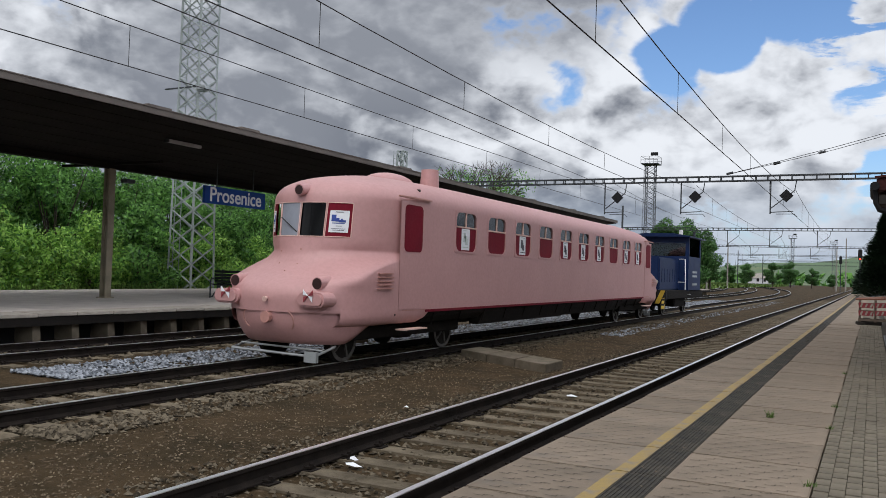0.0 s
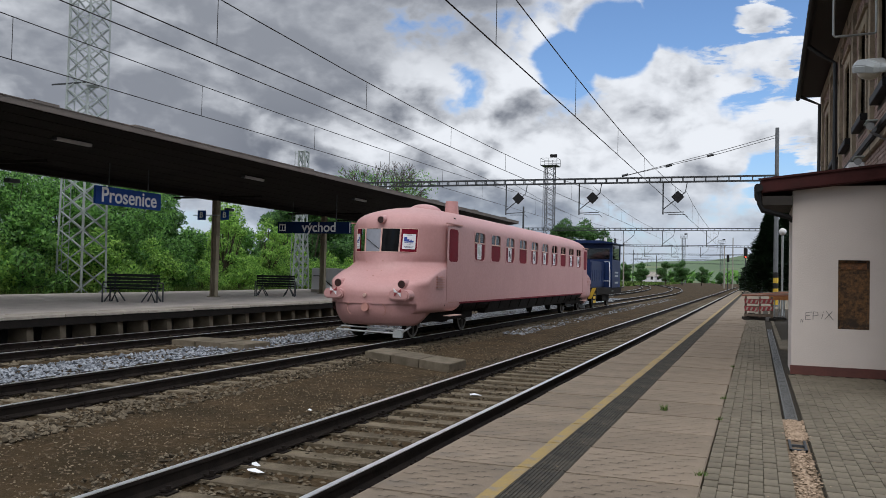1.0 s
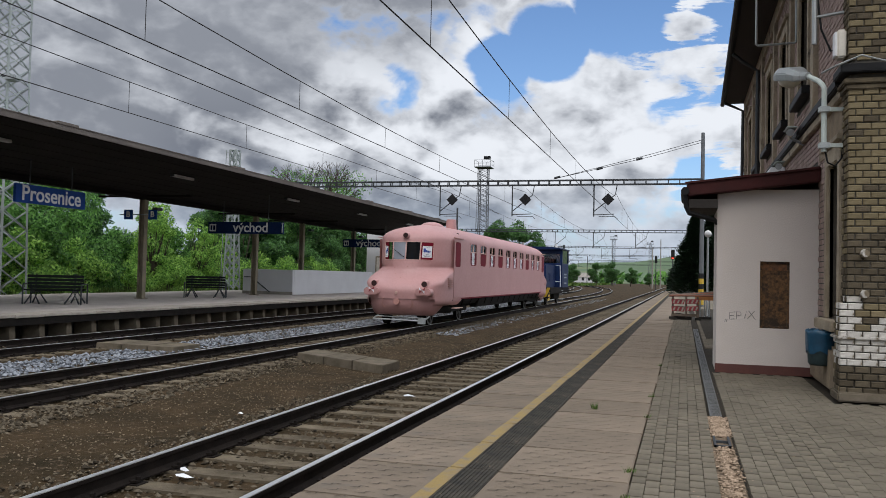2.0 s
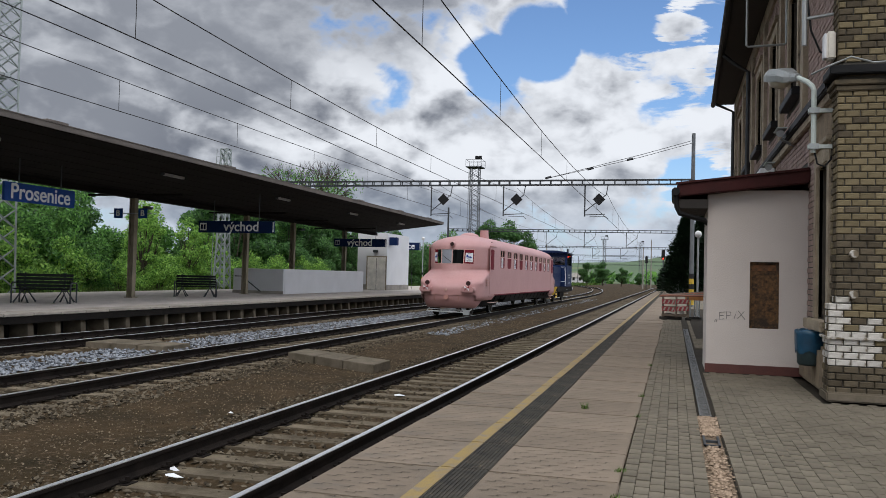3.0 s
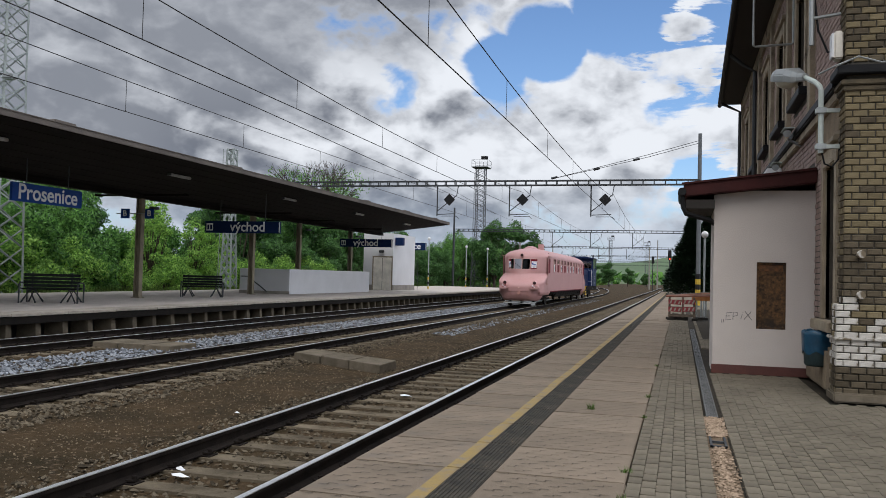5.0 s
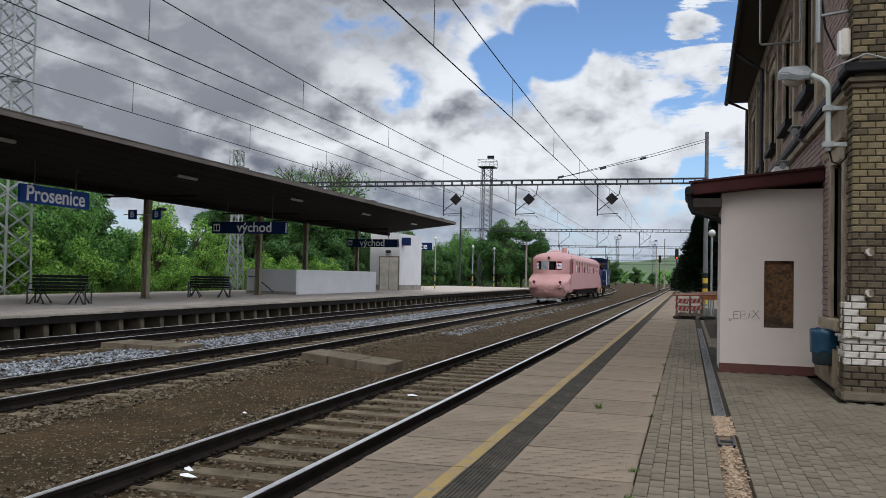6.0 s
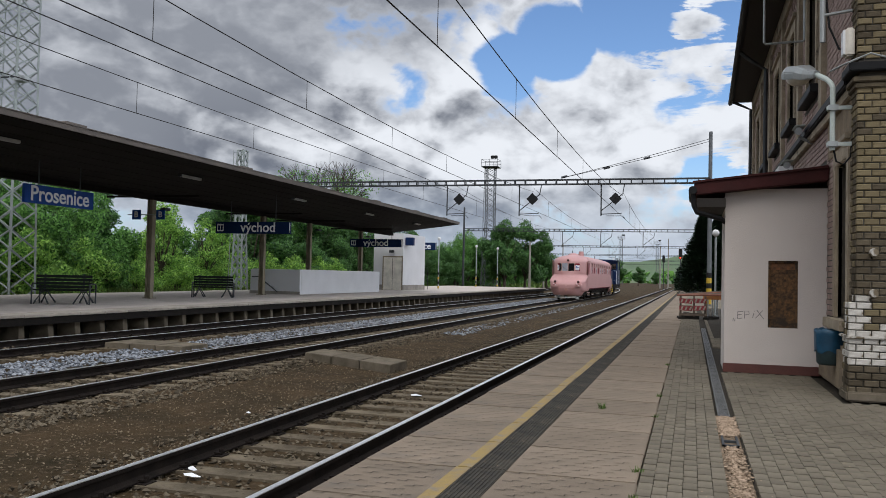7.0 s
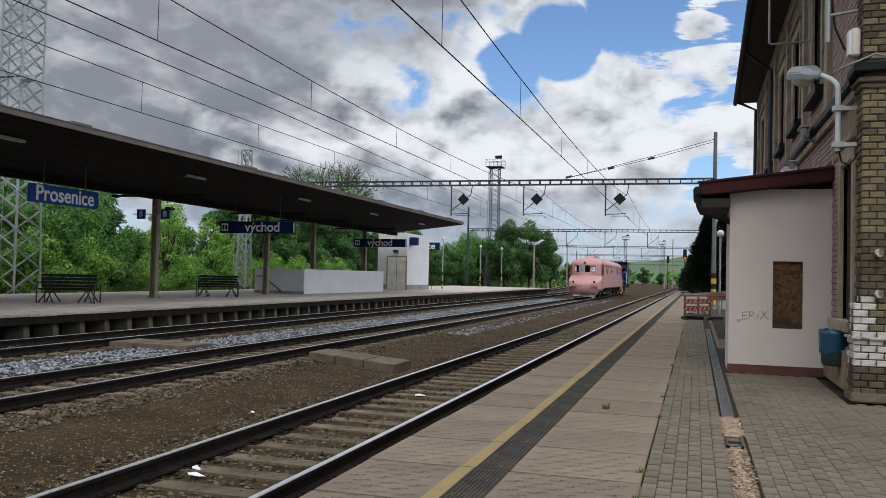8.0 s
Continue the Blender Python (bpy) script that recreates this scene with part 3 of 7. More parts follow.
def build_track(x0, curved, sleepers_to, far_to, label, start=-40.0):
    track = thing("railway_track", label, "railway track", (x0, 0, 0), "railway tracks", "structure")
    path = [(y, 0.0) for y in (-40.0, 0.0, 40.0, 76.0) if y >= start]
    path += [(y, bend(y) if curved else 0.0) for y in range(84, far_to, 8) if y >= start]
    side = [(-0.07, -0.165), (0.07, -0.165), (0.07, -0.15), (0.012, -0.12), (0.012, -0.05), (0.036, -0.036), (0.036, -0.008), (0.026, -0.002), (-0.026, -0.002), (-0.036, -0.008), (-0.036, -0.036), (-0.012, -0.05), (-0.012, -0.12), (-0.07, -0.15)]
    top = [(-0.031, -0.012), (0.031, -0.012), (0.03, 0.001), (-0.03, 0.001)]

    def sweep(outline, off):
        bm = bmesh.new()
        rings = [[bm.verts.new((off + dx + px, y, pz)) for px, pz in outline] for y, dx in path]
        n = len(outline)
        for a, b in zip(rings, rings[1:]):
            for i in range(n):
                j = (i + 1) % n
                bm.faces.new((a[i], a[j], b[j], b[i]))
        bm.faces.new(rings[0]), bm.faces.new(rings[-1][::-1])
        return bm
    for off in (-0.752, 0.752):
        rail = part("rail", sweep(side, off), "rail_side", track, "rusty steel rail with a bright worn head")
        part("rail_head", sweep(top, off), "rail_top", rail, "shiny worn running surface")
    bm = bmesh.new()
    prism(bm, [(-1.25, -0.30), (1.25, -0.30), (1.25, -0.185), (1.2, -0.172), (-1.2, -0.172), (-1.25, -0.185)], "y", -0.12, 0.12)
    me = mesh_of("sleeper", bm, "sleeper")
    bm = bmesh.new()
    for s in (-1, 1):
        box(bm, s * 0.752 - 0.16, s * 0.752 + 0.16, -0.08, 0.08, -0.172, -0.16)
        for q in (-1, 1):
            tube(bm, (s * 0.752 + q * 0.11, 0, -0.17), (s * 0.752 + q * 0.11, 0, -0.105), 0.022, seg=6)
            box(bm, s * 0.752 + q * 0.09 - 0.035, s * 0.752 + q * 0.09 + 0.035, -0.05, 0.05, -0.15, -0.132)
    clip = mesh_of("rail_fastening", bm, "rail_side")
    rng = random.Random(5)
    y = -4.0
    while y < sleepers_to:
        dx = bend(y) if curved else 0.0
        shared("sleeper", me, track, (dx + rng.uniform(-0.03, 0.03), y, rng.uniform(-0.012, 0.004)), (0, 0, rng.uniform(-0.012, 0.012)))
        if y < 30:
            shared("rail_fastening", clip, track, (dx, y, 0))
        y += 0.61 + rng.uniform(-0.02, 0.02)
    return track


build_track(TRACKS[0], False, 95, 230, "straight rusty railway track along the low platform")
build_track(TRACKS[1], True, 95, 230, "railway track in dark stained ballast with worn rails")
build_track(TRACKS[2], True, 70, 230, "railway track beside the canopied island platform")
build_track(-19.4, True, -9, 230, "rusty yard track beyond the end of the island platform", 104.0)
build_track(-24.2, True, -9, 230, "disused rusty yard track near the trees", 112.0)


def lay_stones():
    def band(xc, w, y0, y1, z, bed=None):
        def f(rng):
            y = y0 + (y1 - y0) * rng.random() ** 1.7
            return np.array([xc + rng.uniform(-w, w), y, z + rng.uniform(-0.012, 0.02)])
        return f
    for name, n, reg, size, m, label in (
        ("ballast", 12500, band(TRACKS[0], 1.1, 2, 45, -0.196), 0.025, "stone", "brown stained ballast stones between the sleepers"),
        ("ballast", 8500, band(TRACKS[1], 1.25, 6, 60, -0.192), 0.03, "stone", "dark ballast stones under the middle track"),
        ("ballast", 3600, band(TRACKS[1] + 1.5, 0.38, 6, 45, -0.192), 0.032, "stone", "loose tan stones on the shoulder of the middle track"),
        ("ballast", 2500, band(TRACKS[0] - 1.3, 0.35, 3, 30, -0.195), 0.025, "stone", "loose ballast beside the near track"),
        ("gravel", 8500, band(-11.85, 0.75, 9, 75, -0.17), 0.037, "limestone", "fresh pale grey limestone gravel between two tracks"),
        ("gravel", 1500, band(-15.4, 0.35, 12, 60, -0.17), 0.045, "limestone", "pale gravel strewn along the island platform"),
        ("gravel", 600, band(TRACKS[1] + 1.9, 0.4, 26, 80, -0.18), 0.04, "limestone", "pale gravel patches beside the middle track"),
        ("ballast", 3500, band(TRACKS[2], 1.2, 10, 60, -0.19), 0.045, "stone", "dark ballast stones under the far track"),
        ("pebbles", 14000, band(-6.4, 1.7, 3, 40, -0.19), 0.011, "pebble", "small stones and litter scattered over the cinder strip"),
    ):
        v, f = stones(n, reg, size, n)
        ob = new(name, pydata(name, v, f, m))
        tagged(ob, label, "gravel", kind="stuff")


lay_stones()


def build_crossings():
    # concrete walkway slabs between the tracks
    rng = random.Random(3)
    slab = thing("crossing_walkway", "weathered concrete walkway slab between two tracks", "walkway", (0, 0, 0), "walkway slabs")
    def strip(x0, x1, y0, y1, skew, top):
        n = 3
        for i in range(n):
            a, b = x0 + (x1 - x0) * i / n + 0.01, x0 + (x1 - x0) * (i + 1) / n - 0.01
            bm = bmesh.new()
            pts = [(a, y0 + skew * (a - x0)), (b, y0 + skew * (b - x0)), (b, y1 + skew * (b - x0)), (a, y1 + skew * (a - x0))]
            prism(bm, pts, "z", GROUND - 0.1, top + rng.uniform(-0.006, 0.006))
            yield bm
    for bm in strip(-8.13, -5.55, 16.75, 17.75, -0.6, -0.03):
        part("slab", bm, "old_slab", slab, bevel=0.012)
    other = thing("crossing_walkway", "low concrete walkway slab beside the gravel", "walkway", (0, 0, 0), "walkway slabs")
    for bm in strip(-13.4, -11.2, 16.8, 17.9, -0.05, -0.05):
        part("slab", bm, "old_slab", other, bevel=0.012)


build_crossings()


# ---- near platform ----
def build_near_platform():
    rng = random.Random(11)
    plat = thing("platform_near", "low station platform of concrete slabs with a worn yellow line", "platform", (0, 0, 0), kind="structure")
    # body under the paving, set back from the edge
    part("platform_bed", bm_box(-2.12, 12.0, -30, 120, -0.5, NEAR_TOP - 0.09), "joint", plat)
    part("paving_bed", bm_box(-0.34, 11.9, -29, 119, NEAR_TOP - 0.1, NEAR_TOP - 0.03), "groove", plat)
    # wall below the slab overhang, much darker in colour than the slabs
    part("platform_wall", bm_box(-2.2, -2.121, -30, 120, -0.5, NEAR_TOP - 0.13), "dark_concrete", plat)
    # edge slabs, one metre each along the track
    bm = bmesh.new()
    box(bm, -2.40, -0.35, 0.012, 0.988, NEAR_TOP - 0.13, NEAR_TOP)
    slab = mesh_of("slab", bm, "slab", bevel=0.008)
    for i in range(-8, 120):
        shared("slab", slab, plat, (rng.uniform(-0.006, 0.006), i * 1.0 + 0.05, rng.uniform(-0.004, 0.003)), (rng.uniform(-0.002, 0.002), rng.uniform(-0.001, 0.001), 0))
    # yellow safety line and dark tactile strip, cut slab by slab
    bm = bmesh.new()
    box(bm, -1.665, -1.555, 0.012, 0.988, NEAR_TOP, NEAR_TOP + 0.006)
    ye = mesh_of("line_paint", bm, "yellow")
    bm = bmesh.new()
    box(bm, -1.55, -1.29, 0.008, 0.992, NEAR_TOP, NEAR_TOP + 0.006)
    for k in range(9):
        x = -1.545 + k * 0.029
        box(bm, x, x + 0.014, 0.008, 0.992, NEAR_TOP + 0.005, NEAR_TOP + 0.011)
    ta = mesh_of("tactile_strip", bm, "tactile")
    for i in range(-8, 110):
        shared("line_paint", ye, plat, (rng.uniform(-0.008, 0.008), i + 0.05, 0.001))
        shared("tactile_strip", ta, plat, (0, i + 0.05, 0.001))
    # stamped block pattern on the slabs: shallow grooves
    v, f = [], []
    def groove(x0, x1, y0, y1):
        n = len(v)
        z = NEAR_TOP + 0.0055
        v.extend([(x0, y0, z), (x1, y0, z), (x1, y1, z), (x0, y1, z)])
        f.append((n, n + 1, n + 2, n + 3))
    for lo, hi in ((-2.36, -1.70), (-1.27, -0.38)):
        y = 2.0
        row = 0
        while y < 22:
            if (y - 0.05) % 1.0 > 0.06:
                x = lo + (0.09 if row % 2 else 0.0)
                while x < hi - 0.1:
                    w = 0.0035
                    groove(x + 0.02, x + 0.085, y - w, y + w)
                    groove(x + 0.085, x + 0.085 + 2 * w, y - w, y + 0.035)
                    groove(x + 0.085, x + 0.15, y + 0.035 - w, y + 0.035 + w)
                    x += 0.2
            y += 0.125
            row += 1
    ob = new("stamped_joints", pydata("stamped_joints", v, f, "groove"))
    ob.parent = plat
    tagged(ob, "dark stamped block joints", kind="stuff")
    # small pavers between the slabs and the wall
    bm = bmesh.new()
    # bone-shaped blocks, long side towards the track's direction, each column shifted by half a block
    o = [(-0.0485, -0.096), (0.0485, -0.096), (0.0495, -0.06), (0.0465, -0.02), (0.0465, 0.02), (0.0495, 0.06), (0.0485, 0.096), (-0.0485, 0.096), (-0.0495, 0.06), (-0.0465, 0.02), (-0.0465, -0.02), (-0.0495, -0.06)]
    lo = [bm.verts.new((x, y * 0.93, -0.06)) for x, y in o]
    mid = [bm.verts.new((x, y * 0.93, -0.006)) for x, y in o]
    hi = [bm.verts.new((x * 0.995, y * 0.915, 0)) for x, y in o]
    for a, b in ((lo, mid), (mid, hi)):
        for i in range(12):
            j = (i + 1) % 12
            bm.faces.new((a[i], a[j], b[j], b[i]))
    bm.faces.new(hi)
    pav = mesh_of("paver", bm, "paver")
    pv = [tuple(q.co) for q in pav.vertices]
    pf = [tuple(q.vertices) for q in pav.polygons]
    rv, rf = [], []
    made = 0
    columns = 49
    for col in range(columns):
        x = -0.292 + 0.1 * col
        y = -1.0 + (0.1 if col % 2 else 0.0)
        while y < 44:
            drain = 0.25 < x < 0.45
            in_wall = (y > 11.0 and x > 1.75) or (13.9 < y < 19 and x > 0.45)
            if not drain and not in_wall and not (y > 22 and x > 0.6):
                dz, rz = rng.uniform(-0.003, 0.003), rng.uniform(-0.006, 0.006)
                if 5.2 < y < 9.3 and -0.3 < x < 1.25 and made < 300:
                    shared("paver", pav, plat, (x, y, NEAR_TOP + dz), (rng.uniform(-0.012, 0.012), rng.uniform(-0.012, 0.012), rz))
                    made += 1
                else:
                    n = len(rv)
                    c, s = math.cos(rz), math.sin(rz)
                    rv += [(x + a * c - b * s, y + a * s + b * c, NEAR_TOP + d + dz) for a, b, d in pv]
                    rf += [tuple(k + n for k in q) for q in pf]
            y += 0.2
    ob = new("paving", pydata("paving", rv, rf, "paver"))
    ob.parent = plat
    tagged(ob, "grey brown interlocking block paving", kind="stuff")
    part("far_paving", bm_box(-0.34, 12, 46, 120, NEAR_TOP - 0.08, NEAR_TOP - 0.004), "paver", plat)
    # drain channel: frame and grating, broken and filled with debris near by
    for k in range(34):
        y0 = 9.4 + k * 0.5
        gr = bmesh.new()
        for s in (0.285, 0.395):
            box(gr, s, s + 0.014, y0, y0 + 0.49, NEAR_TOP - 0.05, NEAR_TOP + 0.002)
        for q in range(12):
            box(gr, 0.299, 0.395, y0 + 0.01 + q * 0.04, y0 + 0.032 + q * 0.04, NEAR_TOP - 0.03, NEAR_TOP - 0.002)
        part("drain_grating", gr, "drain", plat, "grey steel drain grating")
    gr = bmesh.new()
    for s in (0.275, 0.40):
        box(gr, s, s + 0.02, 7.75, 8.2, NEAR_TOP - 0.05, NEAR_TOP + 0.002)
    for q in range(2):
        box(gr, 0.275, 0.42, 7.75 + q * 0.22, 7.78 + q * 0.22, NEAR_TOP - 0.05, NEAR_TOP)
    part("drain_grating", gr, "dark_steel", plat, "open rusted drain frame")
    v, f = stones(5200, lambda r: np.array([0.35 + r.normal(0, 0.045), r.choice([r.uniform(2.5, 7.75), r.uniform(8.25, 9.4)]), NEAR_TOP - 0.012 + r.uniform(-0.01, 0.008)]), 0.014, 77, 0.5)
    ob = new("debris", pydata("debris", v, f, "straw"))
    ob.parent = plat
    tagged(ob, "tan crumbs of broken concrete filling the drain", kind="stuff")
    part("drain_fill", bm_box(0.26, 0.44, -4.0, 9.4, NEAR_TOP - 0.08, NEAR_TOP - 0.022), "crumbs", plat)
    v, f = stones(900, lambda r: np.array([r.uniform(-2.2, 1.9), 3 + 11 * r.random(), NEAR_TOP + 0.005]), 0.005, 78, 0.4)
    ob = new("grit", pydata("grit", v, f, "straw"))
    ob.parent = plat
    tagged(ob, "scattered dry bits on the paving", kind="stuff")


build_near_platform()


def tuft(at, n, h, seed, name="weed_tuft", label="small green weed in a paving joint"):
    rng = np.random.default_rng(seed)
    v, f = [], []
    for k in range(n):
        a, l = rng.uniform(0, 6.28), h * rng.uniform(0.5, 1.2)
        d = np.array([math.cos(a), math.sin(a), 0])
        p = rng.normal(0, 0.02, 3) * (1, 1, 0)
        w = np.array([-d[1], d[0], 0]) * 0.004
        i = len(v)
        v += [(p - w).tolist(), (p + w).tolist(), (p + d * l * 0.6 + (0, 0, l * 0.7)).tolist()]
        f.append((i, i + 1, i + 2))
    ob = new(name, pydata(name, v, f, "grass"))
    ob.location = at
    tagged(ob, label, "weed", "weeds on the platform")


tuft((-0.92, 9.35, NEAR_TOP), 40, 0.11, 1)
for i, (wx, wy) in enumerate(((-0.36, 6.4), (-0.35, 9.0), (-0.36, 10.6), (-0.36, 14.5), (-0.35, 5.6))):
    tuft((wx, wy, NEAR_TOP), 22, 0.06, 10 + i)


# ---- island platform with its canopy ----
EDGE = -15.95


def build_island():
    plat = thing("platform_island", "island platform with concrete edge slabs on support blocks", "platform", (0, 0, 0), kind="structure")
    # bed coloured black to paint the shade between the support blocks
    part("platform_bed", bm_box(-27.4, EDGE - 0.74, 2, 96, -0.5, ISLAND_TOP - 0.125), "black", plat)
    rng = random.Random(4)
    bm = bmesh.new()
    box(bm, EDGE - 0.9, EDGE, 0.006, 0.994, -0.075, 0)
    sl = mesh_of("edge_slab", bm, "edge", bevel=0.012)
    bm = bmesh.new()
    box(bm, -11.6, -0.905, 0.006, 1.994, -0.12, -0.003)
    fl = mesh_of("paving_slab", bm, "island_slab")
    bm = bmesh.new()
    prism(bm, [(EDGE - 0.75, -0.75), (EDGE - 0.12, -0.75), (EDGE - 0.16, -0.275), (EDGE - 0.75, -0.275)], "y", -0.1, 0.1)
    su = mesh_of("support_block", bm, "old_slab", bevel=0.01)
    for i in range(5, 95):
        shared("edge_slab", sl, plat, (rng.uniform(-0.01, 0.01), i, ISLAND_TOP + rng.uniform(-0.006, 0.006)))
        shared("support_block", su, plat, (0, i + 0.08, ISLAND_TOP))
        if i % 2:
            shared("paving_slab", fl, plat, (EDGE, i, ISLAND_TOP))
    # beam coloured near black for the shade below the slab edge
    part("edge_beam", bm_box(EDGE - 0.3, EDGE - 0.025, 5, 95, ISLAND_TOP - 0.27, ISLAND_TOP - 0.083), "underframe", plat, "concrete edge beam with the slab's shade in its colour")


build_island()

CAN_Y0, CAN_Y1 = 3.0, 58.4
POST_X = -21.5


def build_canopy():
    can = thing("platform_canopy", "long dark butterfly canopy on steel posts over the platform", "canopy", (0, 0, 0), kind="structure")
    fx, vx, bx = -16.3, POST_X, -26.4
    fz, vz, bz = 5.42, 4.78, 5.4
    bm = bmesh.new()
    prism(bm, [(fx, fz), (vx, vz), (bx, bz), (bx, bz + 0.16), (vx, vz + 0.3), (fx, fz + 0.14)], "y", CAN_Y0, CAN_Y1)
    part("roof", bm, "roof_under", can, "brown boarded canopy roof, darkened for the shade beneath", bevel=0.02)
    part("fascia", bm_box(fx, fx + 0.05, CAN_Y0, CAN_Y1, fz + 0.02, fz + 0.17), "fascia", can, "grey brown metal roof edge")
    part("flashing", bm_box(fx - 0.5, fx + 0.07, CAN_Y0, CAN_Y1 + 0.03, fz + 0.171, fz + 0.195), "fascia", can)
    # soffit boards seams
    for k in range(7):
        x = fx - 0.6 - k * 0.68
        z = fz + (x - fx) / (vx - fx) * (vz - fz)
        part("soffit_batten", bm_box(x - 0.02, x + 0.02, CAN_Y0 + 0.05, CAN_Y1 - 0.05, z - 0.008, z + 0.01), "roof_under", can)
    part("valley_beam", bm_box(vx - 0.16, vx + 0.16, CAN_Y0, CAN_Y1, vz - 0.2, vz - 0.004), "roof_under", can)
    for y in (6.9, 18.5, 29.6, 39.0, 44.5, 52.4):
        bm = bmesh.new()
        box(bm, -0.13, -0.095, -0.12, 0.12, 0, 1)
        box(bm, 0.095, 0.13, -0.12, 0.12, 0, 1)
        box(bm, -0.094, 0.094, -0.02, 0.02, 0, 1)
        for v in bm.verts:
            v.co = Vector((v.co.x + vx, v.co.y + y, ISLAND_TOP + v.co.z * (vz - 0.2 - ISLAND_TOP)))
        part("post", bm, "post", can, "olive brown painted steel post", bevel=0.006)
        part("post_base", bm_box(vx - 0.2, vx + 0.2, y - 0.18, y + 0.18, ISLAND_TOP - 0.002, ISLAND_TOP + 0.03), "post", can)
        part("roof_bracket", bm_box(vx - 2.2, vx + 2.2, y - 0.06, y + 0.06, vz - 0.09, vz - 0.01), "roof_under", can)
        part("floodlight", bm_box(vx + 0.25, vx + 0.5, y + 0.2, y + 0.6, vz - 0.62, vz - 0.5), "dark_steel", can, "small dark floodlight", bevel=0.02)
    for y in (9.0, 18.0, 26.9, 35.9, 44.8, 53.5):
        x = fx - 1.6
        z = fz + (x - fx) / (vx - fx) * (vz - fz)
        tl = part("tube_light", bm_box(x - 0.07, x + 0.07, y - 0.65, y + 0.65, z - 0.12, z - 0.03), "tube", can, "unlit white fluorescent fitting", bevel=0.015)
        part("end_cap", bm_box(x - 0.075, x + 0.075, y - 0.7, y - 0.651, z - 0.125, z - 0.03), "dark_steel", tl)
    for y in (15.5, 19.0, 28.2, 42.0, 48.8, 55.0):
        part("roof_vent", bm_box(fx - 0.3, fx + 0.02, y - 0.4, y + 0.4, fz + 0.196, fz + 0.26), "fascia", can, bevel=0.01)


build_canopy()


def hanging_sign(name, label, text, x, y0, y1, z0, z1, material, size, ink, roof_z, icon=False, text_y=None, posts=False):
    s = thing(name, label, "sign", (x, (y0 + y1) / 2, z0))
    h, w = z1 - z0, (y1 - y0) / 2
    part("panel", bm_box(-0.05, 0.05, -w, w, 0, h), material, s, bevel=0.008)
    for k in (-0.6, 0.6):
        end = ISLAND_TOP - z0 if posts else roof_z - z0
        part("post" if posts else "hanger", bm_tube((-0.08 if posts else 0, k * w, h * 0.9), (-0.08 if posts else 0, k * w, end), 0.03 if posts else 0.02, seg=6), "dark_steel", s)
    words("lettering", text, size, ink, s, Matrix.Translation((0.056, text_y or 0.0, h / 2)) @ Euler((radians(90), 0, radians(90))).to_matrix().to_4x4())
    if icon:
        bm = bmesh.new()
        prism(bm, [(-w + 0.2, 0.12), (-w + 0.65, 0.12), (-w + 0.65, h - 0.12), (-w + 0.2, h - 0.12)], "x", 0.051, 0.056)
        part("pictogram", bm, ink, s, "small exit pictogram")
        part("pictogram_mark", bm_box(0.0565, 0.059, -w + 0.33, -w + 0.52, 0.16, h - 0.24), material, s)
    return s


hanging_sign("station_sign", "blue enamel station name sign hung under the canopy", "Prosenice", -19.5, 20.55, 23.6, 3.67, 4.24, "sign_blue", 0.66, "white", 5.02)


def facing_sign(name, label, text, y, x0, x1, z0, z1, size, roof_z, text_x, icon=True, posts=False):
    """A sign across the platform, towards the south."""
    s = thing(name, label, "sign", ((x0 + x1) / 2, y, z0))
    h, w = z1 - z0, (x1 - x0) / 2
    part("panel", bm_box(-w, w, -0.05, 0.05, 0, h), "sign_navy", s, bevel=0.008)
    for k in (-0.6, 0.6):
        end = ISLAND_TOP - z0 if posts else roof_z - z0
        part("post" if posts else "hanger", bm_tube((k * w, 0.07 if posts else 0, h * 0.9), (k * w, 0.07 if posts else 0, end), 0.02, seg=6), "dark_steel", s)
    words("lettering", text, size, "white", s, Matrix.Translation((text_x, -0.056, h / 2)) @ Euler((radians(90), 0, 0)).to_matrix().to_4x4())
    if icon:
        part("pictogram", bm_box(-w + 0.08, -w + 0.42, -0.056, -0.051, 0.1, h - 0.1), "white", s, "small exit pictogram")
        part("pictogram_mark", bm_box(-w + 0.13, -w + 0.37, -0.059, -0.0565, 0.15, h - 0.17), "sign_navy", s)
        part("pictogram_mark", bm_box(-w + 0.23, -w + 0.27, -0.062, -0.0595, 0.12, h - 0.12), "white", s)
    part("edge_lamp", bm_box(w - 0.06, w - 0.01, -0.056, -0.051, 0.04, h - 0.04), "white", s)


facing_sign("exit_sign", "dark blue exit sign hung across the platform", "východ", 34.0, -21.17, -17.35, 3.43, 3.97, 0.62, 5.2, 0.28)
facing_sign("exit_sign", "dark blue exit sign hung before the stair house", "východ", 52.0, -22.08, -18.37, 3.5, 4.03, 0.62, 4.95, 0.0)
facing_sign("station_sign", "dark station name sign standing beyond the stair house", "Prosenice", 66.5, -24.2, -20.45, 3.8, 4.42, 0.7, 4.8, 0.0, False, True)


def sector_sign():
    s = thing("platform_sector_sign", "pair of small blue sector plates on a canopy post arm", "sign", (POST_X, 29.4, 3.75))
    part("arm", bm_tube((-1.0, 0, 0.2), (1.0, 0, 0.2), 0.02, seg=6), "galvanised", s)
    for x in (-0.78, 0.38):
        p = part("plate", bm_box(x, x + 0.4, -0.03, 0.03, 0.0, 0.4), "sign_blue", s, bevel=0.006)
        words("letter", "B", 0.34, "white", p, Matrix.Translation((x + 0.2, -0.035, 0.2)) @ Euler((radians(90), 0, 0)).to_matrix().to_4x4())


sector_sign()


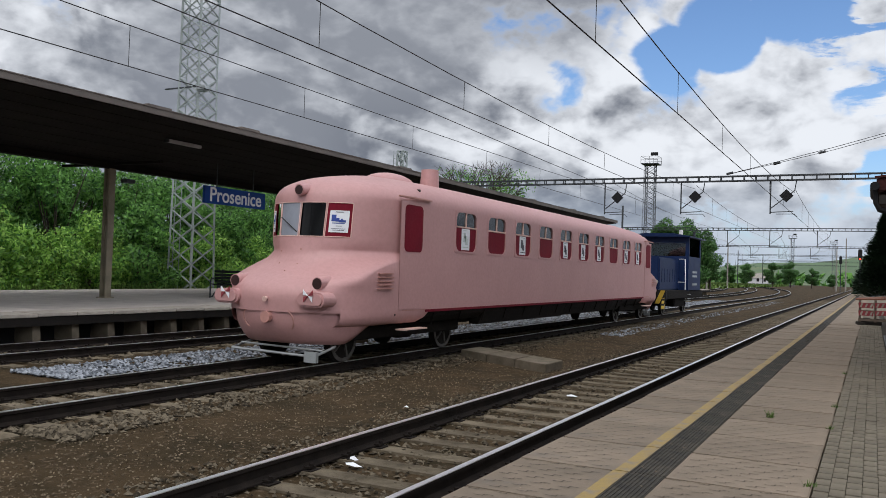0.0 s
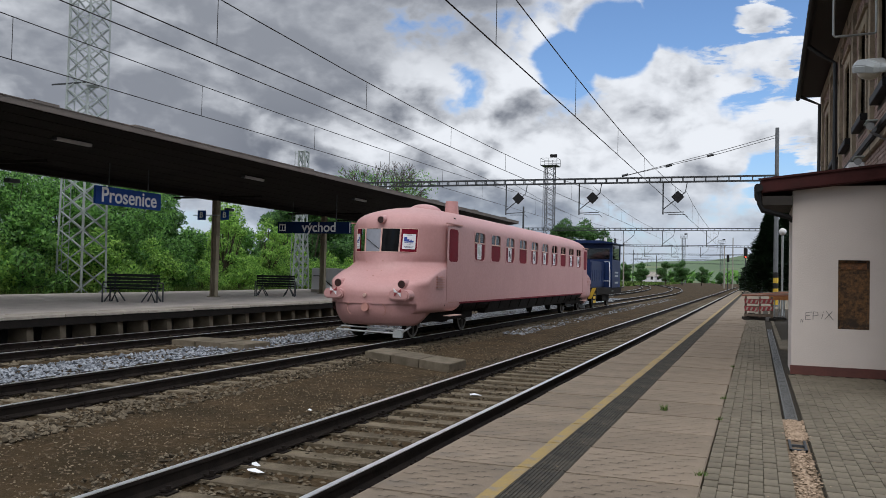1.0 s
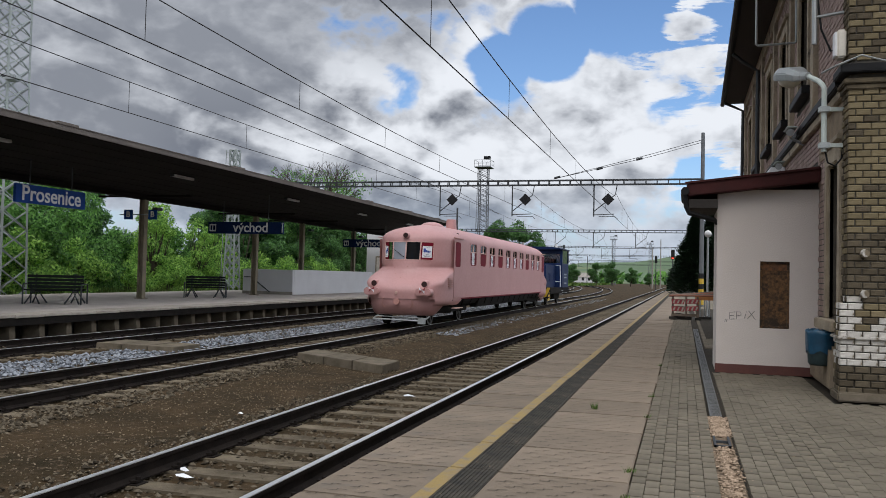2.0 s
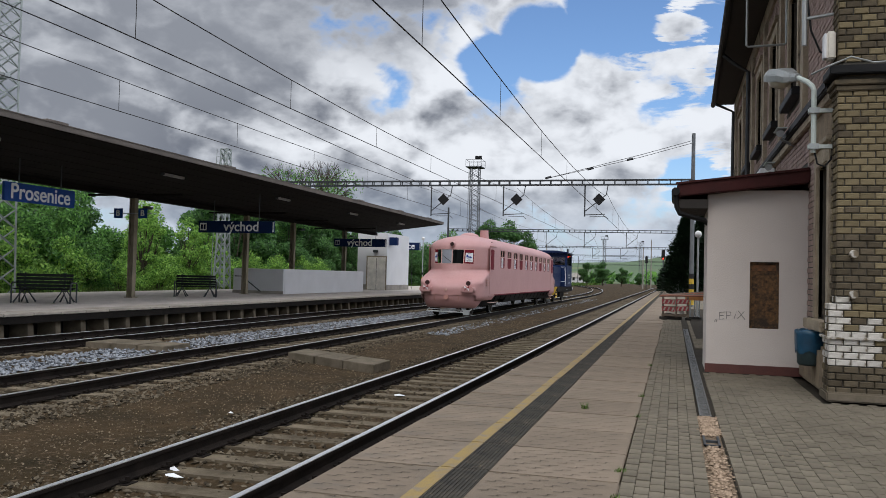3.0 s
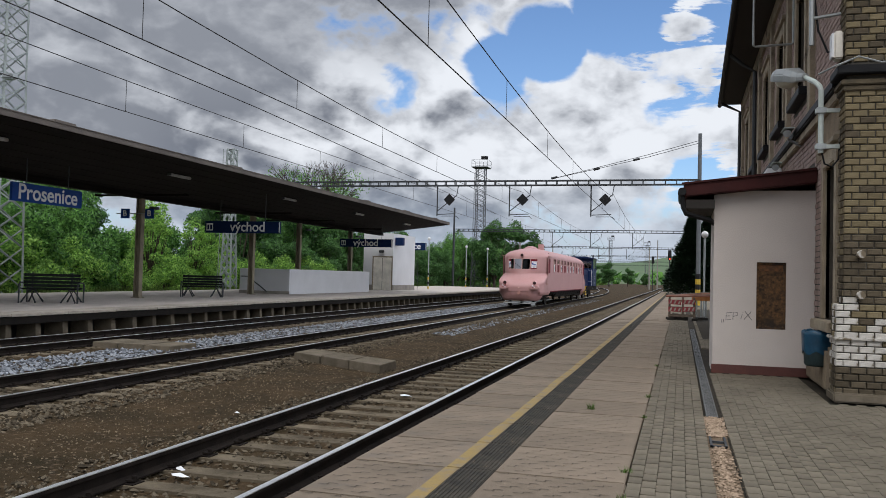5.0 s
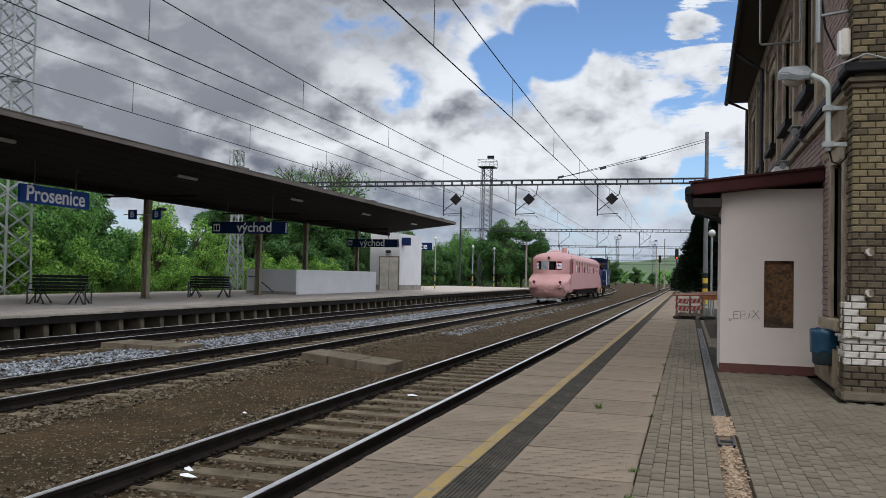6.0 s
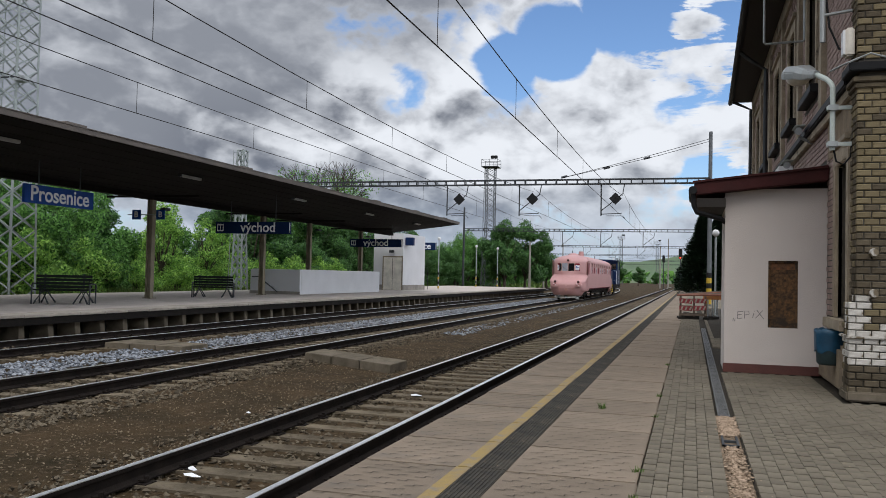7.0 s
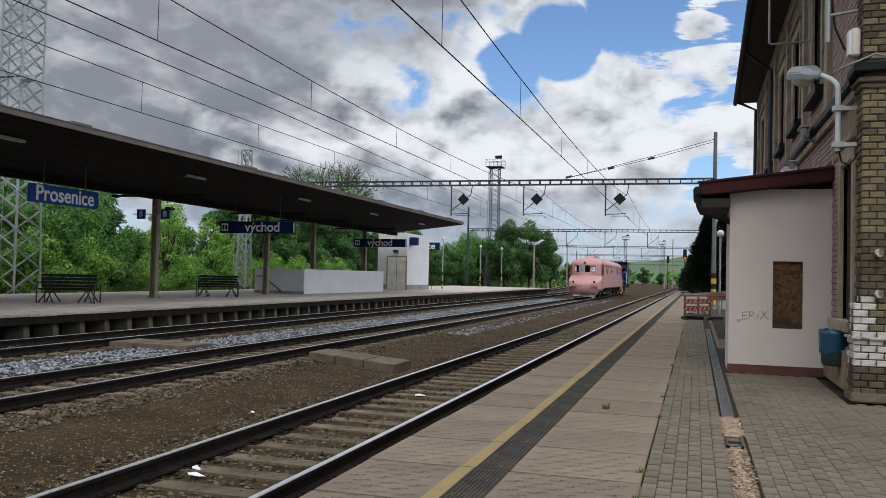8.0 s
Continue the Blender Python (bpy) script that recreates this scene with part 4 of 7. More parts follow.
def bench(at, turn=0.0, label="dark green slatted bench with bent steel legs"):
    b = thing("platform_bench", label, "bench", at, "benches on the platform")
    b.rotation_euler = (0, 0, turn)
    for side in (1, -1):
        for k in range(4):
            part("seat_slat", bm_box(-0.85, 0.85, side * (0.12 + k * 0.1), side * (0.2 + k * 0.1), 0.43 + 0.01 * k, 0.46 + 0.01 * k), "bench", b, bevel=0.005)
        for k in range(4):
            y = side * (0.05 - k * 0.0)
            part("back_slat", bm_box(-0.85, 0.85, y - 0.015, y + 0.015, 0.52 + k * 0.115, 0.61 + k * 0.115), "bench", b, bevel=0.005)
    for x in (-0.6, 0.6):
        bm = bmesh.new()
        for q in (-1, 1):
            chain(bm, [(x + 0.22, q * 0.5, 0.02), (x, q * 0.3, 0.42), (x - 0.22, q * 0.5, 0.02)], 0.03, 6)
        chain(bm, [(x, -0.05, 0.42), (x, 0, 0.98)], 0.028, 6)
        chain(bm, [(x, -0.45, 0.42), (x, 0.45, 0.42)], 0.025, 6)
        part("leg_frame", bm, "dark_steel", b)
    for x in (-0.88, 0.88):
        bm = bmesh.new()
        chain(bm, [(x, -0.5, 0.0), (x, -0.5, 0.6), (x, -0.4, 0.66), (x, 0.4, 0.66), (x, 0.5, 0.6), (x, 0.5, 0.0)], 0.026, 6)
        part("armrest", bm, "dark_steel", b, "bent steel armrest")


bench((-19.9, 22.9, ISLAND_TOP), 0.5)
bench((-20.6, 33.0, ISLAND_TOP), 0.5, "dark green slatted bench beside the stair wall")


def stairwell():
    s = thing("stairwell_parapet", "white rendered parapet round the stairs to the underpass", "parapet", (0, 0, ISLAND_TOP))
    x1, x0, y0, y1 = -20.3, -23.3, 41.0, 53.0
    part("side_wall", bm_box(x1 - 0.2, x1, y0 + 0.2, y1, 0, 1.36), "render", s, bevel=0.015)
    part("end_wall", bm_box(x0, x1 - 0.0, y0, y0 + 0.2, 0, 1.34), "render", s, bevel=0.015)
    part("rear_wall", bm_box(x0, x0 + 0.2, y0 + 0.2, y1, 0, 1.36), "render", s)
    part("plinth", bm_box(x0 - 0.02, x1 + 0.02, y0 - 0.02, y0, 0, 0.16), "concrete", s)
    bm = bmesh.new()
    chain(bm, [(-23.15, y0 - 0.08, 0.92), (-22.75, y0 - 0.08, 0.92), (-21.6, y0 - 0.08, 0.12)], 0.03, 6)
    part("handrail", bm, "dark_steel", s, "grey sloping handrail")


stairwell()


def stair_house():
    s = thing("stair_house", "small white stair house with a cream double door under the canopy", "station hut", (0, 0, ISLAND_TOP))
    x0, x1, y0, y1, h = -23.5, -21.1, 60.0, 65.4, 4.35
    part("wall", bm_box(x0, x1, y0, y1, 0, h), "render", s, bevel=0.02)
    part("plinth", bm_box(x0 - 0.02, x1 + 0.02, y0 - 0.02, y1 + 0.02, 0, 0.4), "concrete", s, "grey brown plinth")
    d = part("door", bm_box(-22.65, -21.2, y0 - 0.045, y0 - 0.021, 0.02, 2.5), "door", s, "cream double door")
    part("door_gap", bm_box(-21.94, -21.91, y0 - 0.05, y0 - 0.046, 0.05, 2.45), "dark_steel", d)
    part("door_frame", bm_box(-22.75, -21.11, y0 - 0.03, y0 - 0.0205, 0.0, 2.6), "post", s, "brown door frame")
    part("door_lamp", bm_box(-22.2, -21.8, y0 - 0.2, y0 - 0.021, 2.85, 3.05), "dark_steel", s, bevel=0.03)
    part("loudspeaker", bm_box(x1 + 0.0, x1 + 0.6, y0 + 0.4, y0 + 0.9, h - 0.9, h - 0.3), "sign_navy", s, bevel=0.02)


stair_house()


# ---- station building ----
def build_booth():
    b = thing("station_annex", "small white stuccoed annex with a maroon lean-to roof", "annex", (0, 0, NEAR_TOP))
    x0, x1, y0, y1 = 0.5, 2.0, 14.0, 15.4
    h = 2.9
    # front wall with a real opening for the boarded window
    wx0, wx1, wz0, wz1 = 1.15, 1.585, 0.72, 1.77
    bm = bmesh.new()
    for a in ((x0, wx0, 0.0, h), (wx1, x1, 0.0, h), (wx0, wx1, 0.0, wz0), (wx0, wx1, wz1, h)):
        box(bm, a[0], a[1], y0, y0 + 0.3, a[2], a[3])
    part("front_wall", bm, "booth", b, "off-white stucco wall")
    part("side_wall", bm_box(x0, x0 + 0.3, y0 + 0.3, y1, 0, h - 0.1), "booth", b)
    part("rear_wall", bm_box(x0 + 0.3, x1, y1 - 0.3, y1, 0, h), "booth", b)
    w = part("window", bm_box(wx0, wx1, y0 + 0.06, y0 + 0.09, wz0, wz1), "chipboard", b, "window boarded up with rotting chipboard")
    fr = bmesh.new()
    for a in ((wx0, wx0 + 0.035, wz0, wz1), (wx1 - 0.035, wx1, wz0, wz1), (wx0 + 0.035, wx1 - 0.035, wz0, wz0 + 0.035), (wx0 + 0.035, wx1 - 0.035, wz1 - 0.035, wz1)):
        box(fr, a[0], a[1], y0 + 0.03, y0 + 0.058, a[2], a[3])
    part("window_frame", fr, "chipboard", w)
    part("lintel_board", bm_box(wx0 + 0.04, wx1 - 0.04, y0 + 0.05, y0 + 0.058, wz1 - 0.14, wz1 - 0.04), "bare_wood", w, "bare orange-brown wood")
    part("plinth", bm_box(x0 - 0.012, x1, y0 - 0.012, y0 - 0.001, 0, 0.14), "rust_tile", b, "dark red tiled plinth")
    # lean-to roof rising to the facade
    def rz(x):
        return 2.78 + 0.11 * (x - 0.0)
    bm = bmesh.new()
    prism(bm, [(0.02, rz(0.02)), (1.99, rz(1.99)), (1.99, rz(1.99) + 0.24), (0.02, rz(0.02) + 0.2)], "y", y0 - 0.22, y1 + 0.1)
    part("roof", bm, "maroon", b, "maroon sheet metal roof", bevel=0.015)
    part("roof_edge", bm_box(0.0, 1.99, y0 - 0.25, y0 - 0.221, 0, 0.03), "maroon", b).matrix_local = Matrix.Translation((0, 0, 2.98)) @ Euler((0, radians(-6.2), 0)).to_matrix().to_4x4()
    part("soffit", bm_box(0.06, x0, y0 - 0.2, y1, 2.6, 2.74), "soffit", b, "dark boarded eave")
    bm = bmesh.new()
    chain(bm, [(0.0, y0 - 0.3, 2.86), (0.0, y1, 2.86)], 0.065, 10)
    part("gutter", bm, "black", b, "dark round gutter")
    bm = bmesh.new()
    chain(bm, [(0.0, y0 - 0.2, 2.86), (0.02, y0 - 0.2, 2.62), (0.06, y0 - 0.2, 2.52), (0.45, y0 - 0.03, 2.42), (0.5, y0 + 0.1, 2.38)], 0.04, 8)
    part("downpipe", bm, "black", b, "bent dark downpipe")
    # scrawled letters in thin grey strokes
    bm = bmesh.new()
    for strokes in (
        [(0.64, 0.85), (0.632, 0.80)], [(0.665, 0.85), (0.658, 0.80)],
        [(0.79, 0.965), (0.705, 0.955), (0.70, 0.845), (0.775, 0.855)], [(0.703, 0.905), (0.765, 0.91)],
        [(0.805, 0.85), (0.81, 0.97), (0.87, 0.965), (0.875, 0.92), (0.81, 0.905)],
        [(0.925, 0.865), (0.945, 0.94)], [(0.952, 0.965), (0.957, 0.975)],
        [(0.985, 0.99), (1.09, 0.85)], [(0.97, 0.86), (1.075, 0.985)],
    ):
        chain(bm, [(x, y0 - 0.001, z) for x, z in strokes], 0.0055, 5)
    part("graffiti", bm, "pencil", b, "grey scrawled letters")


build_booth()

FX, GY = 2.0, 11.3  # facade towards the tracks, and the end wall


def brick_mesh(name, w, h, d, material):
    bm = bmesh.new()
    g = 0.008
    lo = [bm.verts.new(p) for p in ((0, d, 0), (w, d, 0), (w, d, h), (0, d, h))]
    mid = [bm.verts.new(p) for p in ((0, g, 0), (w, g, 0), (w, g, h), (0, g, h))]
    hi = [bm.verts.new(p) for p in ((g, 0, g), (w - g, 0, g), (w - g, 0, h - g), (g, 0, h - g))]
    for a, b in ((lo, mid), (mid, hi)):
        for i in range(4):
            j = (i + 1) % 4
            bm.faces.new((a[i], a[j], b[j], b[i]))
    bm.faces.new(hi)
    return mesh_of(name, bm, material)


def build_station():
    s = thing("station_building", "old brick station building with sooty walls and stone trim", "building", (0, 0, NEAR_TOP))
    top = 7.9
    end = 30.9
    openings = [(12.15, 13.0, 0.95, 3.1)]  # the narrow blocked doorway by the corner
    for y0 in (15.2, 18.3, 21.4, 24.5, 27.6):
        openings.append((y0, y0 + 1.1, 4.75, 6.6))
    for y0 in (21.4, 24.5, 27.6):
        openings.append((y0, y0 + 1.1, 1.0, 3.1))
    cuts_y = sorted({GY + 0.4, end} | {o[0] for o in openings} | {o[1] for o in openings})
    cuts_z = sorted({0.0, top} | {o[2] for o in openings} | {o[3] for o in openings})
    for a, b in zip(cuts_y, cuts_y[1:]):
        runs, start = [], None
        for c, d in zip(cuts_z, cuts_z[1:]):
            hole = any(o[0] <= a and b <= o[1] and o[2] <= c and d <= o[3] for o in openings)
            if not hole and start is None:
                start = c
            if hole and start is not None:
                runs.append((start, c))
                start = None
        if start is not None:
            runs.append((start, top))
        for c, d in runs:
            part("wall_panel", bm_box(FX, FX + 0.4, a, b, c, d), "mortar", s)
    part("end_wall", bm_box(FX - 0.0, 11, GY + 0.02, GY + 0.4, 0, 9.5), "mortar", s, "end wall")
    part("far_end_wall", bm_box(FX + 0.4, 11, end - 0.4, end, 0, top), "mortar", s)
    part("floor_slab", bm_box(FX + 0.4, 11, GY + 0.4, end - 0.4, 3.7, 3.9), "interior", s)
    part("back_wall", bm_box(11, 11.3, GY, end, 0, top), "mortar", s)
    # facade bricks as relief, a brick deep only
    rv, rf = [], []
    rng = random.Random(9)
    z = 0.62
    row = 0
    while z < top:
        y = GY + 0.42 + (0.13 if row % 2 else 0)
        while y < end - 0.3:
            inside = any(o[0] - 0.26 < y + 0.245 and y < o[1] + 0.26 and o[2] - 0.2 < z + 0.07 and z < o[3] + 0.25 for o in openings)
            if not inside and not (y > 13.9 and y < 18.7 and z < 3.3):
                n = len(rv)
                p = FX - rng.uniform(0.006, 0.014)
                rv += [(p, y, z), (p, y + 0.245, z), (p, y + 0.245, z + 0.068), (p, y, z + 0.068), (FX + 0.01, y, z), (FX + 0.01, y + 0.245, z), (FX + 0.01, y + 0.245, z + 0.068), (FX + 0.01, y, z + 0.068)]
                rf += [tuple(k + n for k in q) for q in ((0, 3, 2, 1), (0, 1, 5, 4), (1, 2, 6, 5), (2, 3, 7, 6), (3, 0, 4, 7))]
            y += 0.26
        z += 0.083
        row += 1
    ob = new("facade_bricks", pydata("facade_bricks", rv, rf, "brick_red"))
    ob.parent = s
    tagged(ob, "sooty pinkish facing bricks", kind="stuff")
    # stone surrounds, panes and sills
    for y0, y1, z0, z1 in openings:
        fr = bmesh.new()
        prism(fr, [(y0 - 0.2, z0), (y0, z0), (y0, z1), (y1, z1), (y1, z0), (y1 + 0.2, z0), (y1 + 0.2, z1 + 0.24), (y0 - 0.2, z1 + 0.24)], "x", FX - 0.05, FX + 0.06)
        win = part("window", bm_box(FX + 0.2, FX + 0.22, y0, y1, z0, z1), "plaster", s, "boarded window in a sandstone surround")
        part("surround", fr, "stone_trim", win, "weathered sandstone surround", bevel=0.015)
        part("sill", bm_box(FX - 0.16, FX + 0.15, y0 - 0.3, y1 + 0.3, z0 - 0.14, z0 - 0.002), "black" if z0 > 1.5 else "stone_trim", win, bevel=0.01)
        cap = bmesh.new()
        box(cap, FX - 0.1, FX + 0.05, y0 - 0.28, y1 + 0.28, z1 + 0.241, z1 + 0.32)
        part("hood_mould", cap, "stone_trim", win, bevel=0.01)
    # string course, pilaster strips, frieze
    part("string_course", bm_box(FX - 0.14, FX + 0.02, GY + 0.45, end, 4.0, 4.14), "black", s, "sooty projecting string course", bevel=0.02)
    part("string_course", bm_box(FX - 0.08, FX + 0.02, GY + 0.45, end, 3.86, 3.998), "stone_trim", s, bevel=0.015)
    part("frieze", bm_box(FX - 0.06, FX + 0.02, GY + 0.45, end, 7.4, 7.77), "stone_trim", s, "stone frieze under the eaves", bevel=0.02)
    for y in (14.3, 17.3, 20.4, 23.5, 26.6, 29.9):
        part("pilaster", bm_box(FX - 0.09, FX + 0.02, y - 0.16, y + 0.16, 4.15, 7.39), "stone_trim", s, "peeling plaster pilaster", bevel=0.01)
    part("plaster_patch", bm_box(FX - 0.022, FX + 0.02, GY + 0.5, 13.9, 3.3, 3.85), "plaster", s, "broken ochre plaster")
    part("facade_plinth", bm_box(FX - 0.12, FX + 0.02, GY + 0.4, 13.985, 0.0, 0.6), "plaster", s, "crumbling rendered plinth", bevel=0.05)
    # corner and end wall bricks, row by row
    meshes = [brick_mesh("brick", 0.163, 0.074, 0.05, m) for m in ("brick", "brick_dark", "brick_white")]
    header = [brick_mesh("brick", 0.078, 0.074, 0.05, m) for m in ("brick", "brick_dark", "brick_white")]
    made = 0
    rows_z = 0.10
    row = 0
    while rows_z < 7.4:
        z0 = rows_z
        lower = z0 < 1.2
        x0 = FX - (0.15 if lower else 0.06)
        yb = GY - (0.06 if lower else 0.0)
        band = 3.80 < z0 < 4.0 or 4.06 < z0 < 4.16
        if not band:
            x = x0
            first = row % 2 == 0
            while x < x0 + 1.3:
                wide = not (first and x == x0)
                w = 0.175 if wide else 0.09
                n2 = noise.noise((x * 1.1, z0 * 1.1, 3.0))
                if 0.42 < z0 < 1.22 and (x < x0 + 0.16 or n2 > 0.12):
                    k = 2
                elif (1.2 < z0 < 2.0 and x < x0 + 0.42) or n2 < -0.34 or (z0 > 4.2 and rng.random() < 0.45) or z0 < 0.4:
                    k = 1
                else:
                    k = 1 if rng.random() < 0.08 else 0
                if made < 300 and x < x0 + 0.8 and z0 < 7:
                    shared("brick", (meshes if wide else header)[k], s, (x + rng.uniform(-0.003, 0.003), yb + rng.uniform(-0.006, 0.005), z0))
                    made += 1
                else:
                    shared("brick", (meshes if wide else header)[k], s, (x, yb + rng.uniform(-0.006, 0.005), z0))
                x += w
            # the corner's return along the facade
            y = yb + 0.03
            for q in range(3):
                w = 0.163 if (q + row) % 2 else 0.078
                k = 1 if rng.random() < 0.7 else 0
                if 0.42 < z0 < 1.22 and rng.random() < 0.5:
                    k = 2
                shared("brick", (meshes if w > 0.1 else header)[k], s, (x0, y + w, z0), (0, 0, radians(-90)))
                y += w + 0.012
        rows_z += 0.086
        row += 1
    part("corner_core", bm_box(FX - 0.035, FX + 1.6, GY + 0.03, GY + 0.44, 1.2, 7.4), "mortar", s)
    part("corner_base_core", bm_box(FX - 0.125, FX + 1.6, GY - 0.03, GY + 0.44, 0.0, 1.2), "mortar", s)
    part("foundation", bm_box(FX - 0.18, FX + 1.65, GY - 0.1, GY + 0.44, 0.0, 0.12), "old_slab", s, bevel=0.02)
    part("ledge", bm_box(FX - 0.18, FX + 1.65, GY - 0.1, GY + 0.46, 0.765, 0.80), "brick_white", s, "whitewashed ledge", bevel=0.008)
    for z0, z1, o in ((3.86, 3.93, 0.03), (3.93, 4.0, 0.06), (4.06, 4.17, 0.11)):
        part("corner_cornice", bm_box(FX - 0.06 - o, FX + 1.6, GY - o, GY + 0.46, z0, z1 - 0.002), "black" if o > 0.1 else "brick_dark", s, "sooty corner cornice", bevel=0.012)
    # wide eaves with slate roof
    ex = 1.1

    def eave(y):
        """The eaves open slightly away from the tracks."""
        return ex + 0.014 * (y - 16.5)
    bm = bmesh.new()
    prism(bm, [(ex, 7.76), (6.5, 11.7), (11.9, 7.76), (11.9, 7.91), (6.5, 11.9), (ex, 7.93)], "y", GY - 0.6, end + 0.3)
    for v in bm.verts:
        if v.co.x < 3:
            v.co.x = eave(v.co.y)
    part("roof", bm, "slate", s, "dark roof with wide eaves")
    bm = bm_box(ex + 0.05, FX, GY - 0.6, end + 0.28, 7.78, 7.89)
    for v in bm.verts:
        if v.co.x < FX - 0.1:
            v.co.x = eave(v.co.y) + 0.05
    part("soffit", bm, "soffit", s, "black timber soffit")
    bm = bmesh.new()
    chain(bm, [(eave(GY - 0.6) - 0.06, GY - 0.6, 7.77), (eave(end) - 0.06, end + 0.35, 7.77)], 0.075, 10)
    part("gutter", bm, "black", s, "black half-round gutter")
    bm = bmesh.new()
    chain(bm, [(eave(24.0), 24.0, 7.7), (1.5, 24.0, 7.45), (FX - 0.14, 24.0, 7.2), (FX - 0.14, 24.0, 0.0)], 0.055, 8)
    part("downpipe", bm, "dark_steel", s, "grey downpipe")
    bm = bmesh.new()
    chain(bm, [(eave(30.6), 30.6, 7.7), (FX - 0.1, 30.6, 7.4), (FX - 0.14, 30.6, 0.0)], 0.055, 8)
    part("downpipe", bm, "dark_steel", s, "grey downpipe")


build_station()


def wall_lamp():
    s = thing("wall_street_lamp", "street lamp on a pale bracket pole fixed to the brick corner", "wall lamp", (1.72, 11.7, 3.45))
    bm = bmesh.new()
    chain(bm, [(0, 0, 0), (0, 0, 0.82), (-0.02, 0.02, 0.88), (-0.06, 0.1, 0.95), (-0.19, 0.36, 1.1)], 0.034, 10)
    part("pole", bm, "pale_green", s, "pale painted steel pole")
    aim = Matrix.Translation((-0.15, 0.28, 1.06)) @ Euler((radians(12), radians(-8), radians(21))).to_matrix().to_4x4()
    bm = bmesh.new()
    rings = []
    for y, w, z0, z1 in ((0.0, 0.05, -0.04, 0.05), (0.14, 0.06, -0.05, 0.06), (0.2, 0.115, -0.06, 0.09), (0.34, 0.15, -0.04, 0.13), (0.6, 0.155, -0.04, 0.135), (0.72, 0.13, -0.04, 0.1), (0.76, 0.09, -0.035, 0.05)):
        rings.append([bm.verts.new((a * w, y, b)) for a, b in ((-1, z0), (1, z0), (1, lerp(z0, z1, 0.55)), (0.7, z1), (-0.7, z1), (-1, lerp(z0, z1, 0.55)))])
    for p, q in zip(rings, rings[1:]):
        for k in range(6):
            bm.faces.new((p[k], p[(k + 1) % 6], q[(k + 1) % 6], q[k]))
    bm.faces.new(rings[0][::-1]), bm.faces.new(rings[-1])
    hd = part("lamp_head", bm, "galvanised", s, "grey lamp housing", bevel=0.012)
    hd.matrix_local = aim
    bm = bmesh.new()
    bmesh.ops.create_uvsphere(bm, u_segments=16, v_segments=10, radius=1, matrix=Matrix.Translation((0, 0.5, -0.03)) @ Matrix.Diagonal((0.135, 0.22, 0.12, 1)))
    part("lamp_cover", bm, "lamp_cover", hd, "yellowed frosted cover", smooth=True)
    for z in (0.08, 0.55):
        part("bracket", bm_box(-0.07, 0.3, -0.025, 0.025, z - 0.025, z + 0.025), "pale_green", s)
        part("clamp", bm_box(-0.06, 0.06, -0.06, 0.06, z - 0.035, z + 0.035), "galvanised", s)
    bm = bmesh.new()
    chain(bm, [(0.02, 0.02, 0.0), (0.05, 0.02, -0.14), (0.14, 0.03, -0.18), (0.22, 0.05, -0.08), (0.25, 0.05, 0.3), (0.24, 0.05, 1.2)], 0.012, 6)
    part("cable", bm, "black", s)


wall_lamp()


